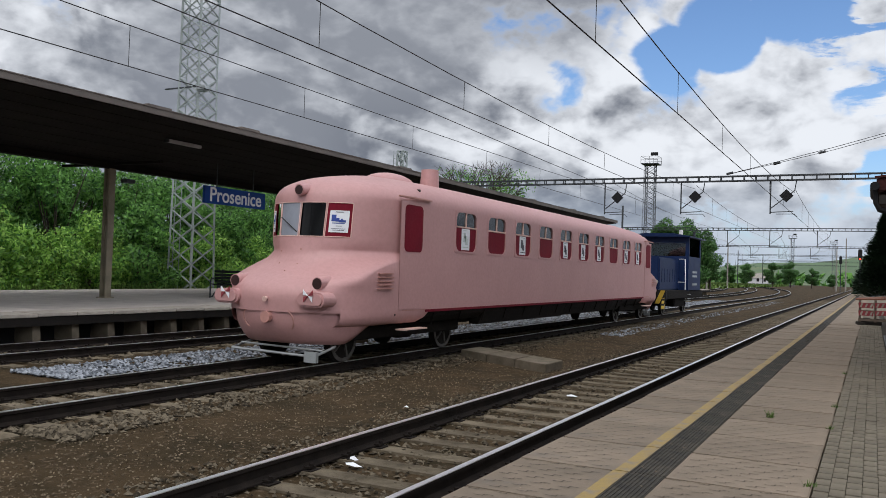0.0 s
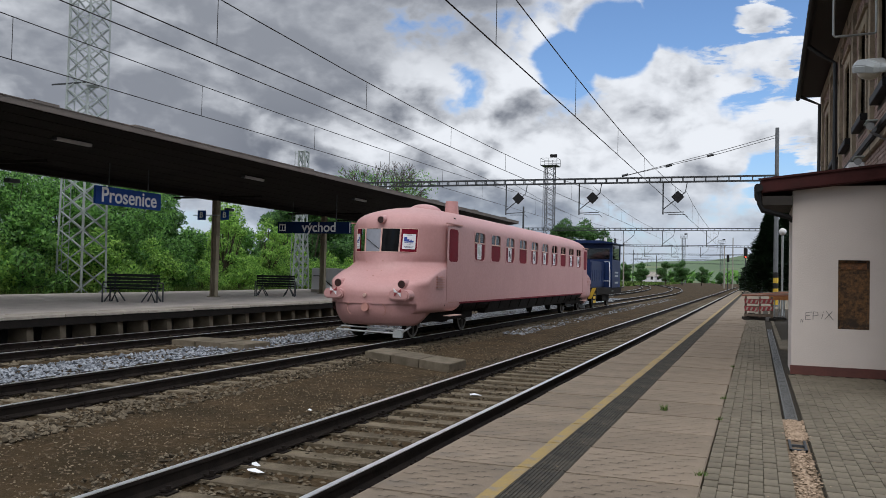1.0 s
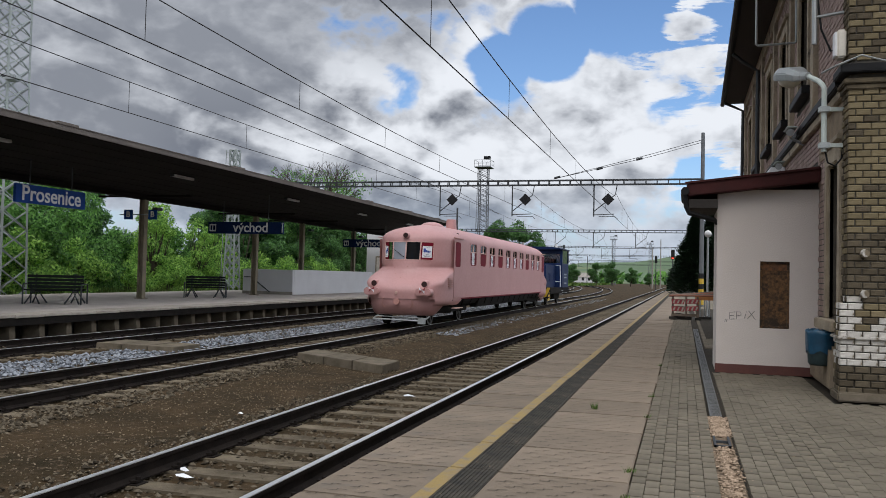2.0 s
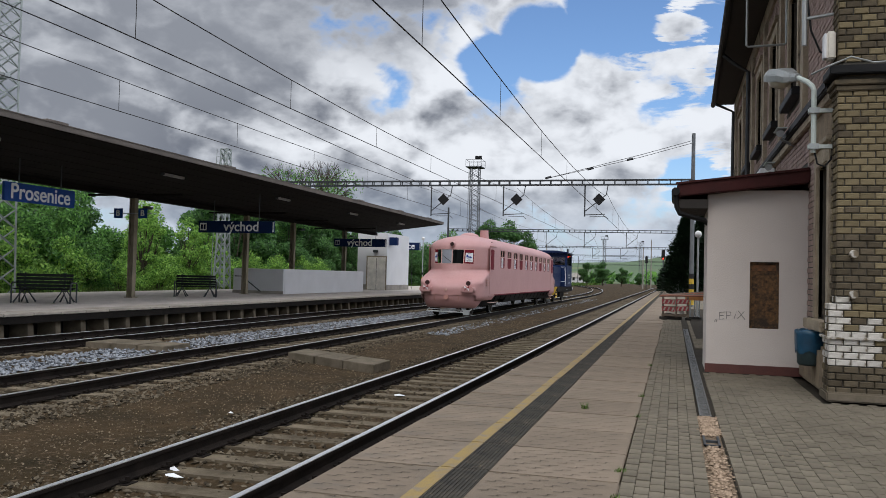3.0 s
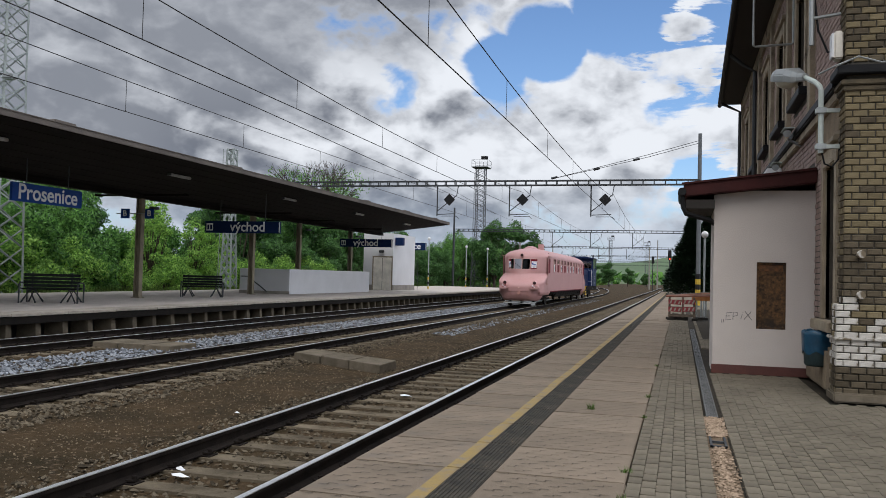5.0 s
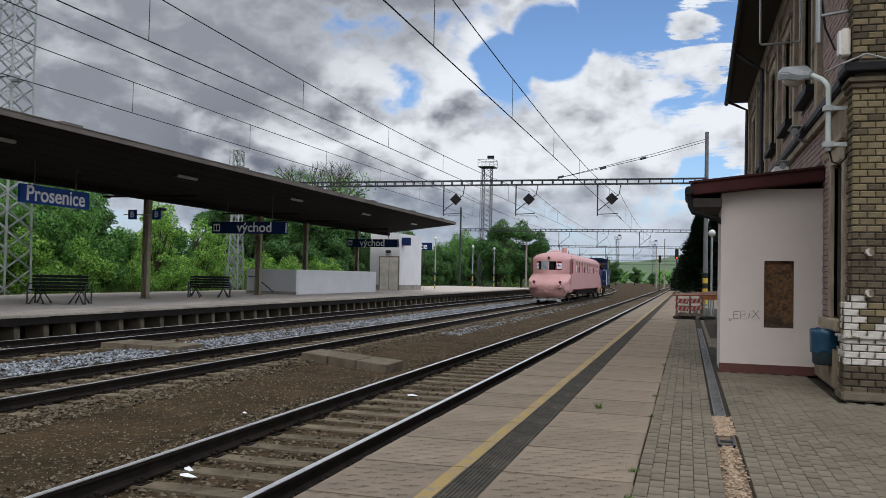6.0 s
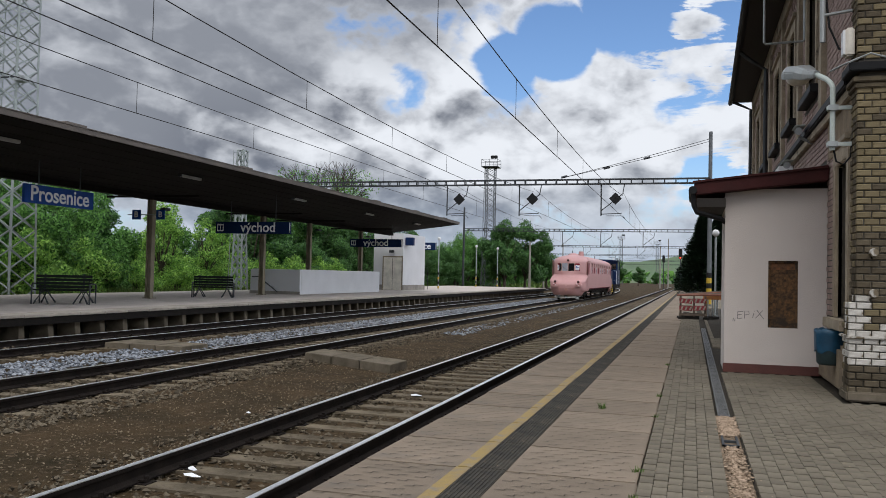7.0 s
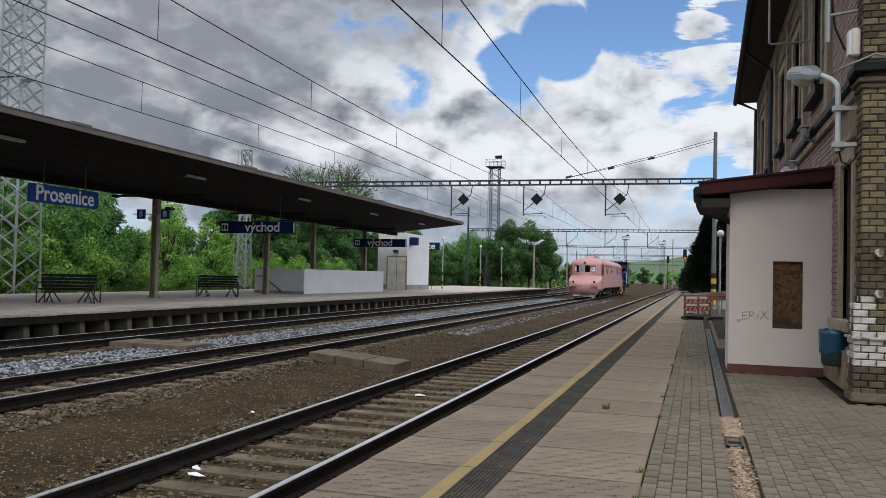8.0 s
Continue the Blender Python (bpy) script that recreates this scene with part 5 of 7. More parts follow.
def wall_fittings():
    # upright conduit mast with arm, bracket frame, junction box, cameras, white cabinet
    m = thing("antenna_mast", "grey pipe mast on wall brackets by the corner", "mast", (1.63, 11.95, 4.93))
    part("pipe", bm_tube((0, 0, 0), (0, 0, 1.4), 0.035), "galvanised", m)
    for z in (0.36, 0.9):
        part("bracket", bm_tube((0, 0, z), (0.36, -0.1, z + 0.02), 0.022), "galvanised", m)
    bm = bmesh.new()
    chain(bm, [(0.02, 0, 0.75), (0.08, 0, 0.2), (0.2, 0, -0.1), (0.36, -0.2, -0.12), (0.38, -0.3, 0.0)], 0.014, 6)
    part("cable", bm, "black", m)
    j = thing("junction_box", "cream plastic junction box on the brick corner", "electrical box", (1.93, 11.5, 4.6))
    part("housing", bm_box(-0.11, 0.0, -0.1, 0.1, 0, 0.36), "door", j, bevel=0.02)
    part("lid", bm_box(-0.135, -0.111, -0.09, 0.09, 0.02, 0.34), "white", j, bevel=0.01)
    for y, z in ((15.6, 4.35), (17.4, 4.0)):
        c = thing("security_camera", "grey tubular security camera on a wall bracket", "security camera", (FX - 0.02, y, z), "cameras on the facade")
        part("arm", bm_tube((0, 0, -0.2), (-0.22, 0, -0.08), 0.025), "galvanised", c)
        part("camera_body", bm_tube((-0.2, 0.22, 0.06), (-0.26, -0.26, -0.02), 0.065, seg=12), "galvanised", c, smooth=False)
        part("sunshield", bm_box(-0.32, -0.14, -0.3, 0.22, 0.06, 0.085), "pale_green", c, bevel=0.01)
    w = thing("wall_cabinet", "white metal cabinet on the facade above the annex roof", "electrical box", (FX - 0.02, 18.9, 3.35))
    part("housing", bm_box(-0.28, 0, -0.4, 0.4, 0, 0.8), "white", w, bevel=0.01)
    part("door", bm_box(-0.295, -0.281, -0.37, 0.37, 0.03, 0.77), "paper", w)
    f = thing("pipe_frame", "bent grey pipe bracket hanging from the eaves", "bracket", (1.25, 16.6, 6.2))
    bm = bmesh.new()
    chain(bm, [(0, 0, 1.5), (0, 0, 0.03), (0.03, 0, 0), (0.67, 0, 0.02), (0.7, 0, 0.05), (0.7, 0, 1.5)], 0.022, 8)
    part("pipe", bm, "galvanised", f)
    for i, z in enumerate((1.62, 2.12)):
        g = thing("old_insulator", "small broken ceramic insulator on the brick wall", "insulator", (2.12, 11.3, z), "insulators on the end wall")
        part("stub", bm_tube((0, 0.02, 0), (0, -0.07, 0), 0.045, 0.03, seg=10), "concrete", g)
        part("cap", bm_tube((0, -0.07, 0), (0.01, -0.11, 0), 0.055, 0.045, seg=10), "brick_white", g)
    wv = thing("loose_cable", "pale loose cable drooping over the corner cornice", "cable", (1.7, 11.05, 4.42))
    bm = bmesh.new()
    chain(bm, [(-0.05, 0.4, 0.0), (0.1, 0.12, 0.03), (0.35, 0.05, 0.12), (0.6, 0.05, 0.04), (0.9, 0.05, 0.05), (1.3, 0.06, 0.14)], 0.012, 6)
    part("strand", bm, "galvanised", wv)


wall_fittings()


def litter_bin():
    b = thing("litter_bin", "dark litter bin with a blue bag hung on a post", "litter bin", (1.83, 12.5, 0.62))
    bm = bmesh.new()
    lathe(bm, [(0.15, 0), (0.175, 0.03), (0.19, 0.42), (0.185, 0.44)])
    part("bucket", bm, "bin", b, smooth=True)
    bm = bmesh.new()
    seg = 28
    rings = []
    for r, z in ((0.198, 0.18), (0.2, 0.3), (0.203, 0.42), (0.208, 0.475), (0.17, 0.49), (0.12, 0.4)):
        rings.append([bm.verts.new(((r + 0.008 * math.sin(i * 2.3 + z * 9)) * math.cos(i * 6.2832 / seg), (r + 0.008 * math.sin(i * 3.1)) * math.sin(i * 6.2832 / seg), z + 0.028 * math.sin(i * 1.3 + z * 4) * (1 if z < 0.2 else 0.5))) for i in range(seg)])
    for p, q in zip(rings, rings[1:]):
        for i in range(seg):
            bm.faces.new((p[i], p[(i + 1) % seg], q[(i + 1) % seg], q[i]))
    part("bag", bm, "bag", b, "crumpled blue bin bag", smooth=True)
    part("post", bm_box(0.2, 0.28, -0.08, -0.04, -0.32, 0.5), "bin", b, bevel=0.005)
    part("bracket", bm_box(0.16, 0.22, -0.07, 0.05, 0.3, 0.36), "bin", b)


litter_bin()


def barrier_stack():
    rng = random.Random(8)
    for k, (x0, w, h) in enumerate(((-0.42, 0.95, 0.85),)):
        b = thing("barrier_stack", "stack of wooden frames with red and white barrier boards", "barrier", (x0, 32.0, NEAR_TOP))
        for i in range(3):
            for q in (0, w / 2, w - 0.07):
                part("upright", bm_box(q, q + 0.07, i * 0.35, i * 0.35 + 0.06, 0.1, h), "timber", b)
            for z in (0.14, 0.42, 0.68):
                part("plank", bm_box(-0.02, w + 0.02, i * 0.35 - 0.03, i * 0.35 - 0.002, z, z + 0.07), "timber", b)
        for z in (0.33, 0.6):
            for e in (0, 1):
                tilt = rng.uniform(-0.03, 0.03)
                xa, xb = 0.0 + e * w * 0.52, w * 0.47 + e * w * 0.52
                bm = bmesh.new()
                prism(bm, [(xa, z), (xb, z + tilt), (xb, z + 0.17 + tilt), (xa, z + 0.17)], "y", -0.06, -0.035)
                board = part("warning_board", bm, "red", b, "faded red board with slanting white stripes")
                for q in range(3):
                    u = xa + 0.03 + q * 0.15
                    lift = tilt * (u - xa) / (xb - xa)
                    bm = bmesh.new()
                    prism(bm, [(u, z + 0.02 + lift), (u + 0.06, z + 0.02 + lift), (u + 0.11, z + 0.15 + lift), (u + 0.05, z + 0.15 + lift)], "y", -0.064, -0.059)
                    part("white_stripe", bm, "edge", board)
        bm = bmesh.new()
        for i in range(10):
            x = rng.uniform(0, w)
            box(bm, x - 0.12, x + 0.1, 0.0 + i * 0.1, 0.12 + i * 0.1, 0, rng.uniform(0.05, 0.22))
        part("rubble", bm, "dark_concrete", b, "dark rubble at its foot", kind="stuff")
        for i in range(4):
            y = i * 0.35
            part("top_pole", bm_tube((-0.1, y, h + 0.03), (w + 0.9, y + 0.2, h + 0.08 + 0.05 * i), 0.03, seg=6), "timber" if i % 2 else "roof_red", b)
    f = thing("portable_fence", "portable steel fence with an orange board", "fence", (0.72, 33.4, NEAR_TOP))
    for x in (-0.12, 0.05, 0.22, 0.5):
        part("post", bm_tube((x, 0, 0.02), (x, 0, 0.95), 0.028), "galvanised", f)
    part("board", bm_box(-0.3, 0.6, -0.03, 0.03, 0.72, 0.92), "orange", f)
    part("foot", bm_box(-0.25, 0.3, -0.2, 0.2, 0, 0.09), "dark_concrete", f)


barrier_stack()


# ---- the pink railcar ----
CAR_L = 24.3
WIN_Y = [4.55 + 1.66 * i for i in range(10)]
WIN_W, WIN_Z0, WIN_ZM, WIN_Z1 = 1.06, 2.12, 2.66, 2.99


def smooth_step(t):
    t = min(max(t, 0.0), 1.0)
    return t * t * (3 - 2 * t)


def table(z, rows):
    for (a, u), (b, w) in zip(rows, rows[1:]):
        if z <= b:
            return lerp(u, w, min(max((z - a) / (b - a), 0.0), 1.0))
    return rows[-1][1]


FRONT = ((0.9, 0.16), (1.2, 0.14), (1.34, 0.2), (1.44, 0.33), (1.52, 0.5), (1.62, 0.68), (1.75, 0.82), (1.92, 0.91), (2.1, 0.955), (2.3, 0.985), (3.0, 1.06))
FULL = ((0.9, 1.6), (1.3, 1.5), (1.45, 1.2), (1.55, 1.2), (1.66, 1.42), (1.76, 1.8), (1.86, 2.3), (1.95, 2.75), (2.02, 3.1), (3.0, 3.1))
POWER = ((0.9, 2.6), (1.3, 2.6), (1.46, 2.6), (1.58, 2.2), (1.7, 1.95), (1.86, 1.85), (1.98, 1.95), (2.08, 2.1), (2.2, 2.2), (3.0, 2.3))


def car_slice(z):
    """Front position, half width, corner length and corner power of the body's plan at height z."""
    yf, w = table(z, FRONT), 1.41
    a = table(z, FULL) - yf
    n = table(z, POWER)
    if z > 3.0:
        k = min((z - 3.0) / 0.62, 1.0)
        w *= math.sqrt(max(1 - k ** 2.3, 0.0))
        yf += 0.28 * k + 2.0 * k ** 3.5
        a += 1.6 * k ** 2
    return yf, w, a, n


def car_point(z, th):
    """The body's surface at height z; th runs from 0 on the centre line to pi/2 where the side begins."""
    yf, w, a, n = car_slice(z)
    x = w * math.sin(th) ** (2 / n)
    y = yf + a * (1 - math.cos(th) ** (2 / n)) if th < math.pi / 2 - 1e-6 else yf + a
    return x, y


def theta_for(x, z):
    yf, w, a, n = car_slice(z)
    return math.asin(min(x / w, 1.0) ** (n / 2))


CAB_X = (0.015, 0.49, 0.515, 0.89)  # pane edges across the cab front
CAB_Z0, CAB_Z1 = 2.26, 2.88


def build_car(car):
    zs = [0.92, 1.0, 1.1, 1.2, 1.3, 1.38, 1.46, 1.54, 1.62, 1.7, 1.76, 1.81, 1.86, 1.9, 1.94, 1.98, 2.01, 2.04, 2.08, WIN_Z0, 2.2, CAB_Z0, 2.45, WIN_ZM, CAB_Z1, WIN_Z1, 3.06, 3.14, 3.22, 3.29, 3.35, 3.41, 3.46, 3.51, 3.55, 3.58, 3.6, 3.612, 3.618]
    ths = sorted([0.0] + [theta_for(x, 2.6) for x in CAB_X] + [0.06, 0.12, 0.2, 0.3] + [0.5 + 0.08 * i for i in range(1, 13)] + [math.pi / 2])
    ths = [t for i, t in enumerate(ths) if i == 0 or t - ths[i - 1] > 1e-4]
    mids = sorted({3.15, 3.4, CAR_L - 3.4, CAR_L - 3.15} | {y for w in WIN_Y for y in (w, w + WIN_W)})
    # half outline from the front's centre, along the side, to the rear's centre
    def half(z):
        pts = [car_point(z, t) for t in ths]
        yend = pts[-1][1]
        w = pts[-1][0]
        pts += [(w, min(max(y, yend + 0.001), CAR_L - yend - 0.001)) for y in mids]
        pts += [(x, CAR_L - y) for x, y in reversed([car_point(z, t) for t in ths])]
        return pts
    bm = bmesh.new()
    rows = []
    for z in zs:
        h = half(z)
        rows.append([[bm.verts.new((s * x, y, z)) for x, y in h] for s in (1, -1)])
    nt, nm = len(ths), len(mids)
    open_side = set()
    for w in WIN_Y:
        open_side.add(nt + mids.index(w))
    cab = [theta_for(x, 2.6) for x in CAB_X]
    for zi in range(len(zs) - 1):
        zc = (zs[zi] + zs[zi + 1]) / 2
        for s in (0, 1):
            a, b = rows[zi][s], rows[zi + 1][s]
            for i in range(len(a) - 1):
                if i in open_side and WIN_Z0 < zc < WIN_Z1:
                    continue
                k = i if i < nt else len(a) - 2 - i
                if k < nt - 1 and CAB_Z0 < zc < CAB_Z1:
                    tc = (ths[k] + ths[k + 1]) / 2
                    if cab[0] < tc < cab[1] or cab[2] < tc < cab[3]:
                        continue
                bm.faces.new((a[i], a[i + 1], b[i + 1], b[i]))
    top = rows[-1]
    for i in range(len(top[0]) - 1):
        bm.faces.new((top[0][i], top[0][i + 1], top[1][i + 1], top[1][i]))
    bmesh.ops.remove_doubles(bm, verts=bm.verts, dist=0.0008)
    body = part("body", bm, "pink", car, "matt pink primed streamlined body", smooth=True)

    # chin bowls under both noses
    for flip in (0, 1):
        # boat-shaped, its lower lip rising to a point under each side
        y_at = lambda y: CAR_L - y if flip else y
        bm = bmesh.new()
        rings = []
        for k in range(9):
            u = k / 8
            tuck = u ** 2.6
            line = []
            for t in range(33):
                th = -math.pi / 2 + math.pi * t / 32
                x = 1.395 * math.copysign(abs(math.sin(th)) ** (2 / 2.5), th)
                y = 0.185 + 1.65 * (1 - abs(math.cos(th)) ** (2 / 2.5))
                lip = 0.355 + 0.36 * smooth_step((abs(th) - 0.9) / 0.67)
                line.append(bm.verts.new((x * (1 - 0.11 * tuck), y_at(y + 0.34 * tuck * max(math.cos(th), 0.0)), lerp(1.02, lip, u))))
            rings.append(line)
        for p, q in zip(rings, rings[1:]):
            for t in range(32):
                bm.faces.new((p[t], p[t + 1], q[t + 1], q[t]))
        for t in range(16):
            if t < 15:
                bm.faces.new((rings[-1][t], rings[-1][t + 1], rings[-1][31 - t], rings[-1][32 - t]))
            else:
                bm.faces.new((rings[-1][15], rings[-1][16], rings[-1][17]))
        part("chin", bm, "pink", car, "rounded pink lower nose", smooth=True)
        # skirt side corner pieces down to the door step
        for s in (1, -1):
            bm = bmesh.new()
            line = [car_point(1.0, th) for th in (0.95, 1.1, 1.25, 1.4, 1.5, math.pi / 2)] + [(1.41, y) for y in (2.0, 2.6, 3.1, 3.34, 3.44)]
            rows = []
            for z, inset in ((1.0, 0.0), (0.92, 0.0), (0.84, 0.005), (0.77, 0.025), (0.72, 0.06), (0.685, 0.11), (0.67, 0.2)):
                rows.append([bm.verts.new((s * (x + 0.0015 - inset), y_at(y), z + (0.12 * (1 - z) * 3 * max(0.0, (y - 3.1) / 0.34) ** 2))) for x, y in line])
            for p, q in zip(rows, rows[1:]):
                for k in range(len(line) - 1):
                    bm.faces.new((p[k], p[k + 1], q[k + 1], q[k]))
            part("skirt_corner", bm, "pink", car, smooth=True)
            part("drain_hole", bm_tube((s * 1.405, y_at(2.13), 0.86), (s * 1.414, y_at(2.13), 0.86), 0.022, seg=10), "lens", car)
            part("step_recess", bm_box(min(s * 1.4, s * 1.418), max(s * 1.4, s * 1.418), min(y_at(2.4), y_at(3.3)), max(y_at(2.4), y_at(3.3)), 0.925, 0.94), "pink_trim", car)
            part("door_step", bm_box(min(s * 1.3, s * 1.5), max(s * 1.3, s * 1.5), min(y_at(2.35), y_at(3.25)), max(y_at(2.35), y_at(3.25)), 0.56, 0.585), "pale_pink", car)
            # headlight in its fairing, oval buffer cover below
            bm = bmesh.new()
            tube(bm, (s * 0.9, y_at(0.36), 1.42), (s * 0.9, y_at(0.95), 1.44), 0.112, 0.15, seg=24)
            lamp = part("headlight", bm, "pink", car, "round headlight fairing", smooth=False)
            bm = bmesh.new()
            tube(bm, (s * 0.9, y_at(0.354), 1.42), (s * 0.9, y_at(0.358), 1.42), 0.096, seg=24)
            part("lens", bm, "lens", lamp, "dark empty lamp opening")
            bm = bmesh.new()
            oval = [(s * 0.92 + e * 0.15 + 0.128 * math.cos(q), 1.15 + 0.128 * math.sin(q)) for e, q0 in ((1, -math.pi / 2), (-1, math.pi / 2)) for q in [q0 + math.pi * i / 10 for i in range(11)]]
            prism(bm, oval, "y", min(y_at(0.13), y_at(0.55)), max(y_at(0.13), y_at(0.55)))
            cover = part("buffer_cover", bm, "pink", car, "oval pink buffer cover", bevel=0.035)
            # red and white tail marker
            for k, (dx, dz, m) in enumerate(((-0.1, 0.05, "paper"), (0.1, 0.05, "red"), (-0.09, -0.07, "red"), (0.09, -0.07, "paper"))):
                bm = bmesh.new()
                yy = y_at(0.11)
                prism(bm, [(s * 0.9, 1.22), (s * 0.9 + dx, 1.22 + dz + 0.05), (s * 0.9 + dx, 1.22 + dz - 0.04)], "y", yy - 0.006, yy + 0.006)
                part("tail_marker", bm, m, cover, "red and white tail marker plate")
        # centre details: top lamp, nose fin, port, rivets, seam
        bm = bmesh.new()
        tube(bm, (0, y_at(0.95), 3.1), (0, y_at(1.6), 3.16), 0.105, 0.12, seg=18)
        tl = part("headlight", bm, "pink", car, "top headlight tube")
        part("lens", bm_tube((0, y_at(0.942), 3.1), (0, y_at(0.946), 3.1), 0.085, seg=18), "lens", tl, "dark empty lamp opening")
        part("nose_fin", bm_tube((0, y_at(0.08), 1.13), (0, y_at(0.2), 1.16), 0.05, 0.02, seg=8), "pale_pink", car)
        part("coupler_port", bm_tube((0, y_at(0.11), 0.82), (0, y_at(0.2), 0.82), 0.1, seg=20), "pink_trim", car, "round covered coupler port")
        for s in (1, -1):
            bm = bmesh.new()
            chain(bm, [(s * (0.42 + 0.12 * math.cos(q * 0.4 - 1.2)), y_at(0.155 + 0.02 * q), 0.78 - 0.16 * math.sin(q * 0.4 - 1.2)) for q in range(7)], 0.012, 5)
            part("chin_hook", bm, "pink_trim", car)
        for rx, rz in ((-0.3, 1.75), (0.12, 1.75), (-0.4, 1.98), (0.1, 2.02), (-0.05, 1.62)):
            yf, w, a, n = car_slice(rz)
            th = theta_for(abs(rx), rz)
            y = car_point(rz, th)[1]
            part("plug", bm_tube((rx, y_at(y - 0.006), rz), (rx, y_at(y + 0.03), rz), 0.018, seg=8), "pink_trim", car)
        # guard frame in front of the wheels
        bm = bmesh.new()
        chain(bm, [(-0.95, y_at(0.95), 0.32), (-0.9, y_at(0.35), 0.22), (0.9, y_at(0.35), 0.18), (0.95, y_at(0.9), 0.32)], 0.025, 6)
        chain(bm, [(-0.9, y_at(0.6), 0.3), (0.9, y_at(0.6), 0.26)], 0.02, 6)
        g = part("rail_guard", bm, "galvanised", car, "light grey tubular rail guard")
        part("guard_plate", bm_box(0.72, 0.98, min(y_at(0.3), y_at(0.36)), max(y_at(0.3), y_at(0.36)), 0.08, 0.26), "galvanised", g)
        # cab panes on the curved front
        for s in (1, -1):
            for k, (xa, xb) in enumerate(((CAB_X[0], CAB_X[1]), (CAB_X[2], CAB_X[3]))):
                ta, tb = theta_for(xa, 2.6), theta_for(xb, 2.6)
                def patch(inset, u0=0.0, u1=1.0, z0=CAB_Z0, z1=CAB_Z1, n=6):
                    bm = bmesh.new()
                    grid = []
                    for zi in range(4):
                        z = lerp(z0, z1, zi / 3)
                        line = []
                        for i in range(n + 1):
                            x, y = car_point(z, lerp(ta, tb, lerp(u0, u1, i / n)))
                            line.append(bm.verts.new((s * x * (1 - inset * 0.4), y_at(y + inset), z)))
                        grid.append(line)
                    for p, q in zip(grid, grid[1:]):
                        for i in range(n):
                            bm.faces.new((p[i], p[i + 1], q[i + 1], q[i]))
                    return bm
                pane = part("cab_window", patch(0.02), "dark_glass", car, "cab window pane")
                pane.visible_shadow = False
                rim = bmesh.new()
                for za in (CAB_Z0, CAB_Z1):
                    pts = [car_point(za, lerp(ta, tb, i / 6)) for i in range(7)]
                    chain(rim, [(s * x, y_at(y - 0.002), za) for x, y in pts], 0.008, 6)
                for t in (ta, tb):
                    chain(rim, [(s * car_point(z, t)[0], y_at(car_point(z, t)[1] - 0.004), z) for z in (CAB_Z0, 2.5, 2.7, CAB_Z1)], 0.008, 6)
                part("window_rim", rim, "pale_pink", pane)
                if k == 1:
                    part("red_panel", patch(0.005, 0.5 if s < 0 else 0.0, 1.0), "crimson", pane, "dark red window panel")
                    part("poster", patch(-0.005, 0.55 if s < 0 else 0.12, 0.97 if s < 0 else 0.88, 2.34, 2.74), "paper", pane, "white printed notice")
                    ua, ub = (0.57, 0.95) if s < 0 else (0.17, 0.83)
                    for u, v, za, zb in ((0.05, 0.32, 2.54, 2.66), (0.14, 0.24, 2.58, 2.62), (0.32, 0.52, 2.535, 2.60), (0.5, 0.9, 2.525, 2.565), (0.6, 0.72, 2.565, 2.59), (0.1, 0.85, 2.50, 2.515)):
                        part("poster_print", patch(-0.011, lerp(ua, ub, u), lerp(ua, ub, v), za, zb), "poster_blue", pane, "blue drawing")
                    for u, v, za, zb in ((0.25, 0.75, 2.705, 2.718), (0.35, 0.7, 2.45, 2.46), (0.1, 0.9, 2.40, 2.41), (0.15, 0.85, 2.375, 2.385)):
                        part("poster_text", patch(-0.011, lerp(ua, ub, u), lerp(ua, ub, v), za, zb), "ink", pane)
                elif s < 0 and not flip:
                    # grey sheet before the glass, painting the sky's reflection on this pane
                    pane_glint = part("sun_blind", patch(0.008, 0.02, 0.98, CAB_Z0 + 0.01, CAB_Z1 - 0.01), "pane_glint", pane, "grey sheet coloured like sky reflected in the pane")
                    bm = bmesh.new()
                    chain(bm, [(-0.42, y_at(car_point(2.5, 0.05)[1] + 0.0), 2.6), (-0.05, y_at(car_point(2.34, 0.02)[1]), 2.34)], 0.01, 5)
                    part("wiper", bm, "black", pane)
    # side windows with red half panels and white notices
    for s in (1, -1):
        for i, y0 in enumerate(WIN_Y):
            x = s * 1.415
            bm = bmesh.new()
            # rounded frame: outer rectangle with a rounded opening
            o, inn = [], []
            w, h = WIN_W / 2, (WIN_Z1 - WIN_Z0) / 2
            cy, cz = y0 + w, (WIN_Z0 + WIN_Z1) / 2
            r = 0.17
            for q in range(4):
                for t in range(6):
                    a = math.pi / 2 * (q + t / 5)
                    sy, sz = (1, -1, -1, 1)[q], (1, 1, -1, -1)[q]
                    inn.append((cy + sy * (w - 0.02 - r) + r * math.cos(a), cz + sz * (h - 0.02 - r) + r * math.sin(a)))
                    o.append((cy + sy * (w + 0.02 - 0.04) + 0.04 * math.cos(a), cz + sz * (h + 0.02 - 0.04) + 0.04 * math.sin(a)))
            n = len(o)
            for xa in (x + s * 0.006, x - s * 0.05):
                for p in (o, inn):
                    for q in p:
                        bm.verts.new((xa, *q))
            bm.verts.ensure_lookup_table()
            V = bm.verts
            for k in range(n):
                j = (k + 1) % n
                bm.faces.new((V[k], V[j], V[n + j], V[n + k]))
                bm.faces.new((V[n + k], V[n + j], V[3 * n + j], V[3 * n + k]))
                bm.faces.new((V[k], V[j], V[2 * n + j], V[2 * n + k]))
            win = part("side_window", bm, "pink", car, "rounded window, lower half blanked with dark red")
            g = part("pane", bm_box(min(x - s * 0.03, x - s * 0.035), max(x - s * 0.03, x - s * 0.035), y0, y0 + WIN_W, WIN_ZM, WIN_Z1), "glass", win)
            g.visible_shadow = False
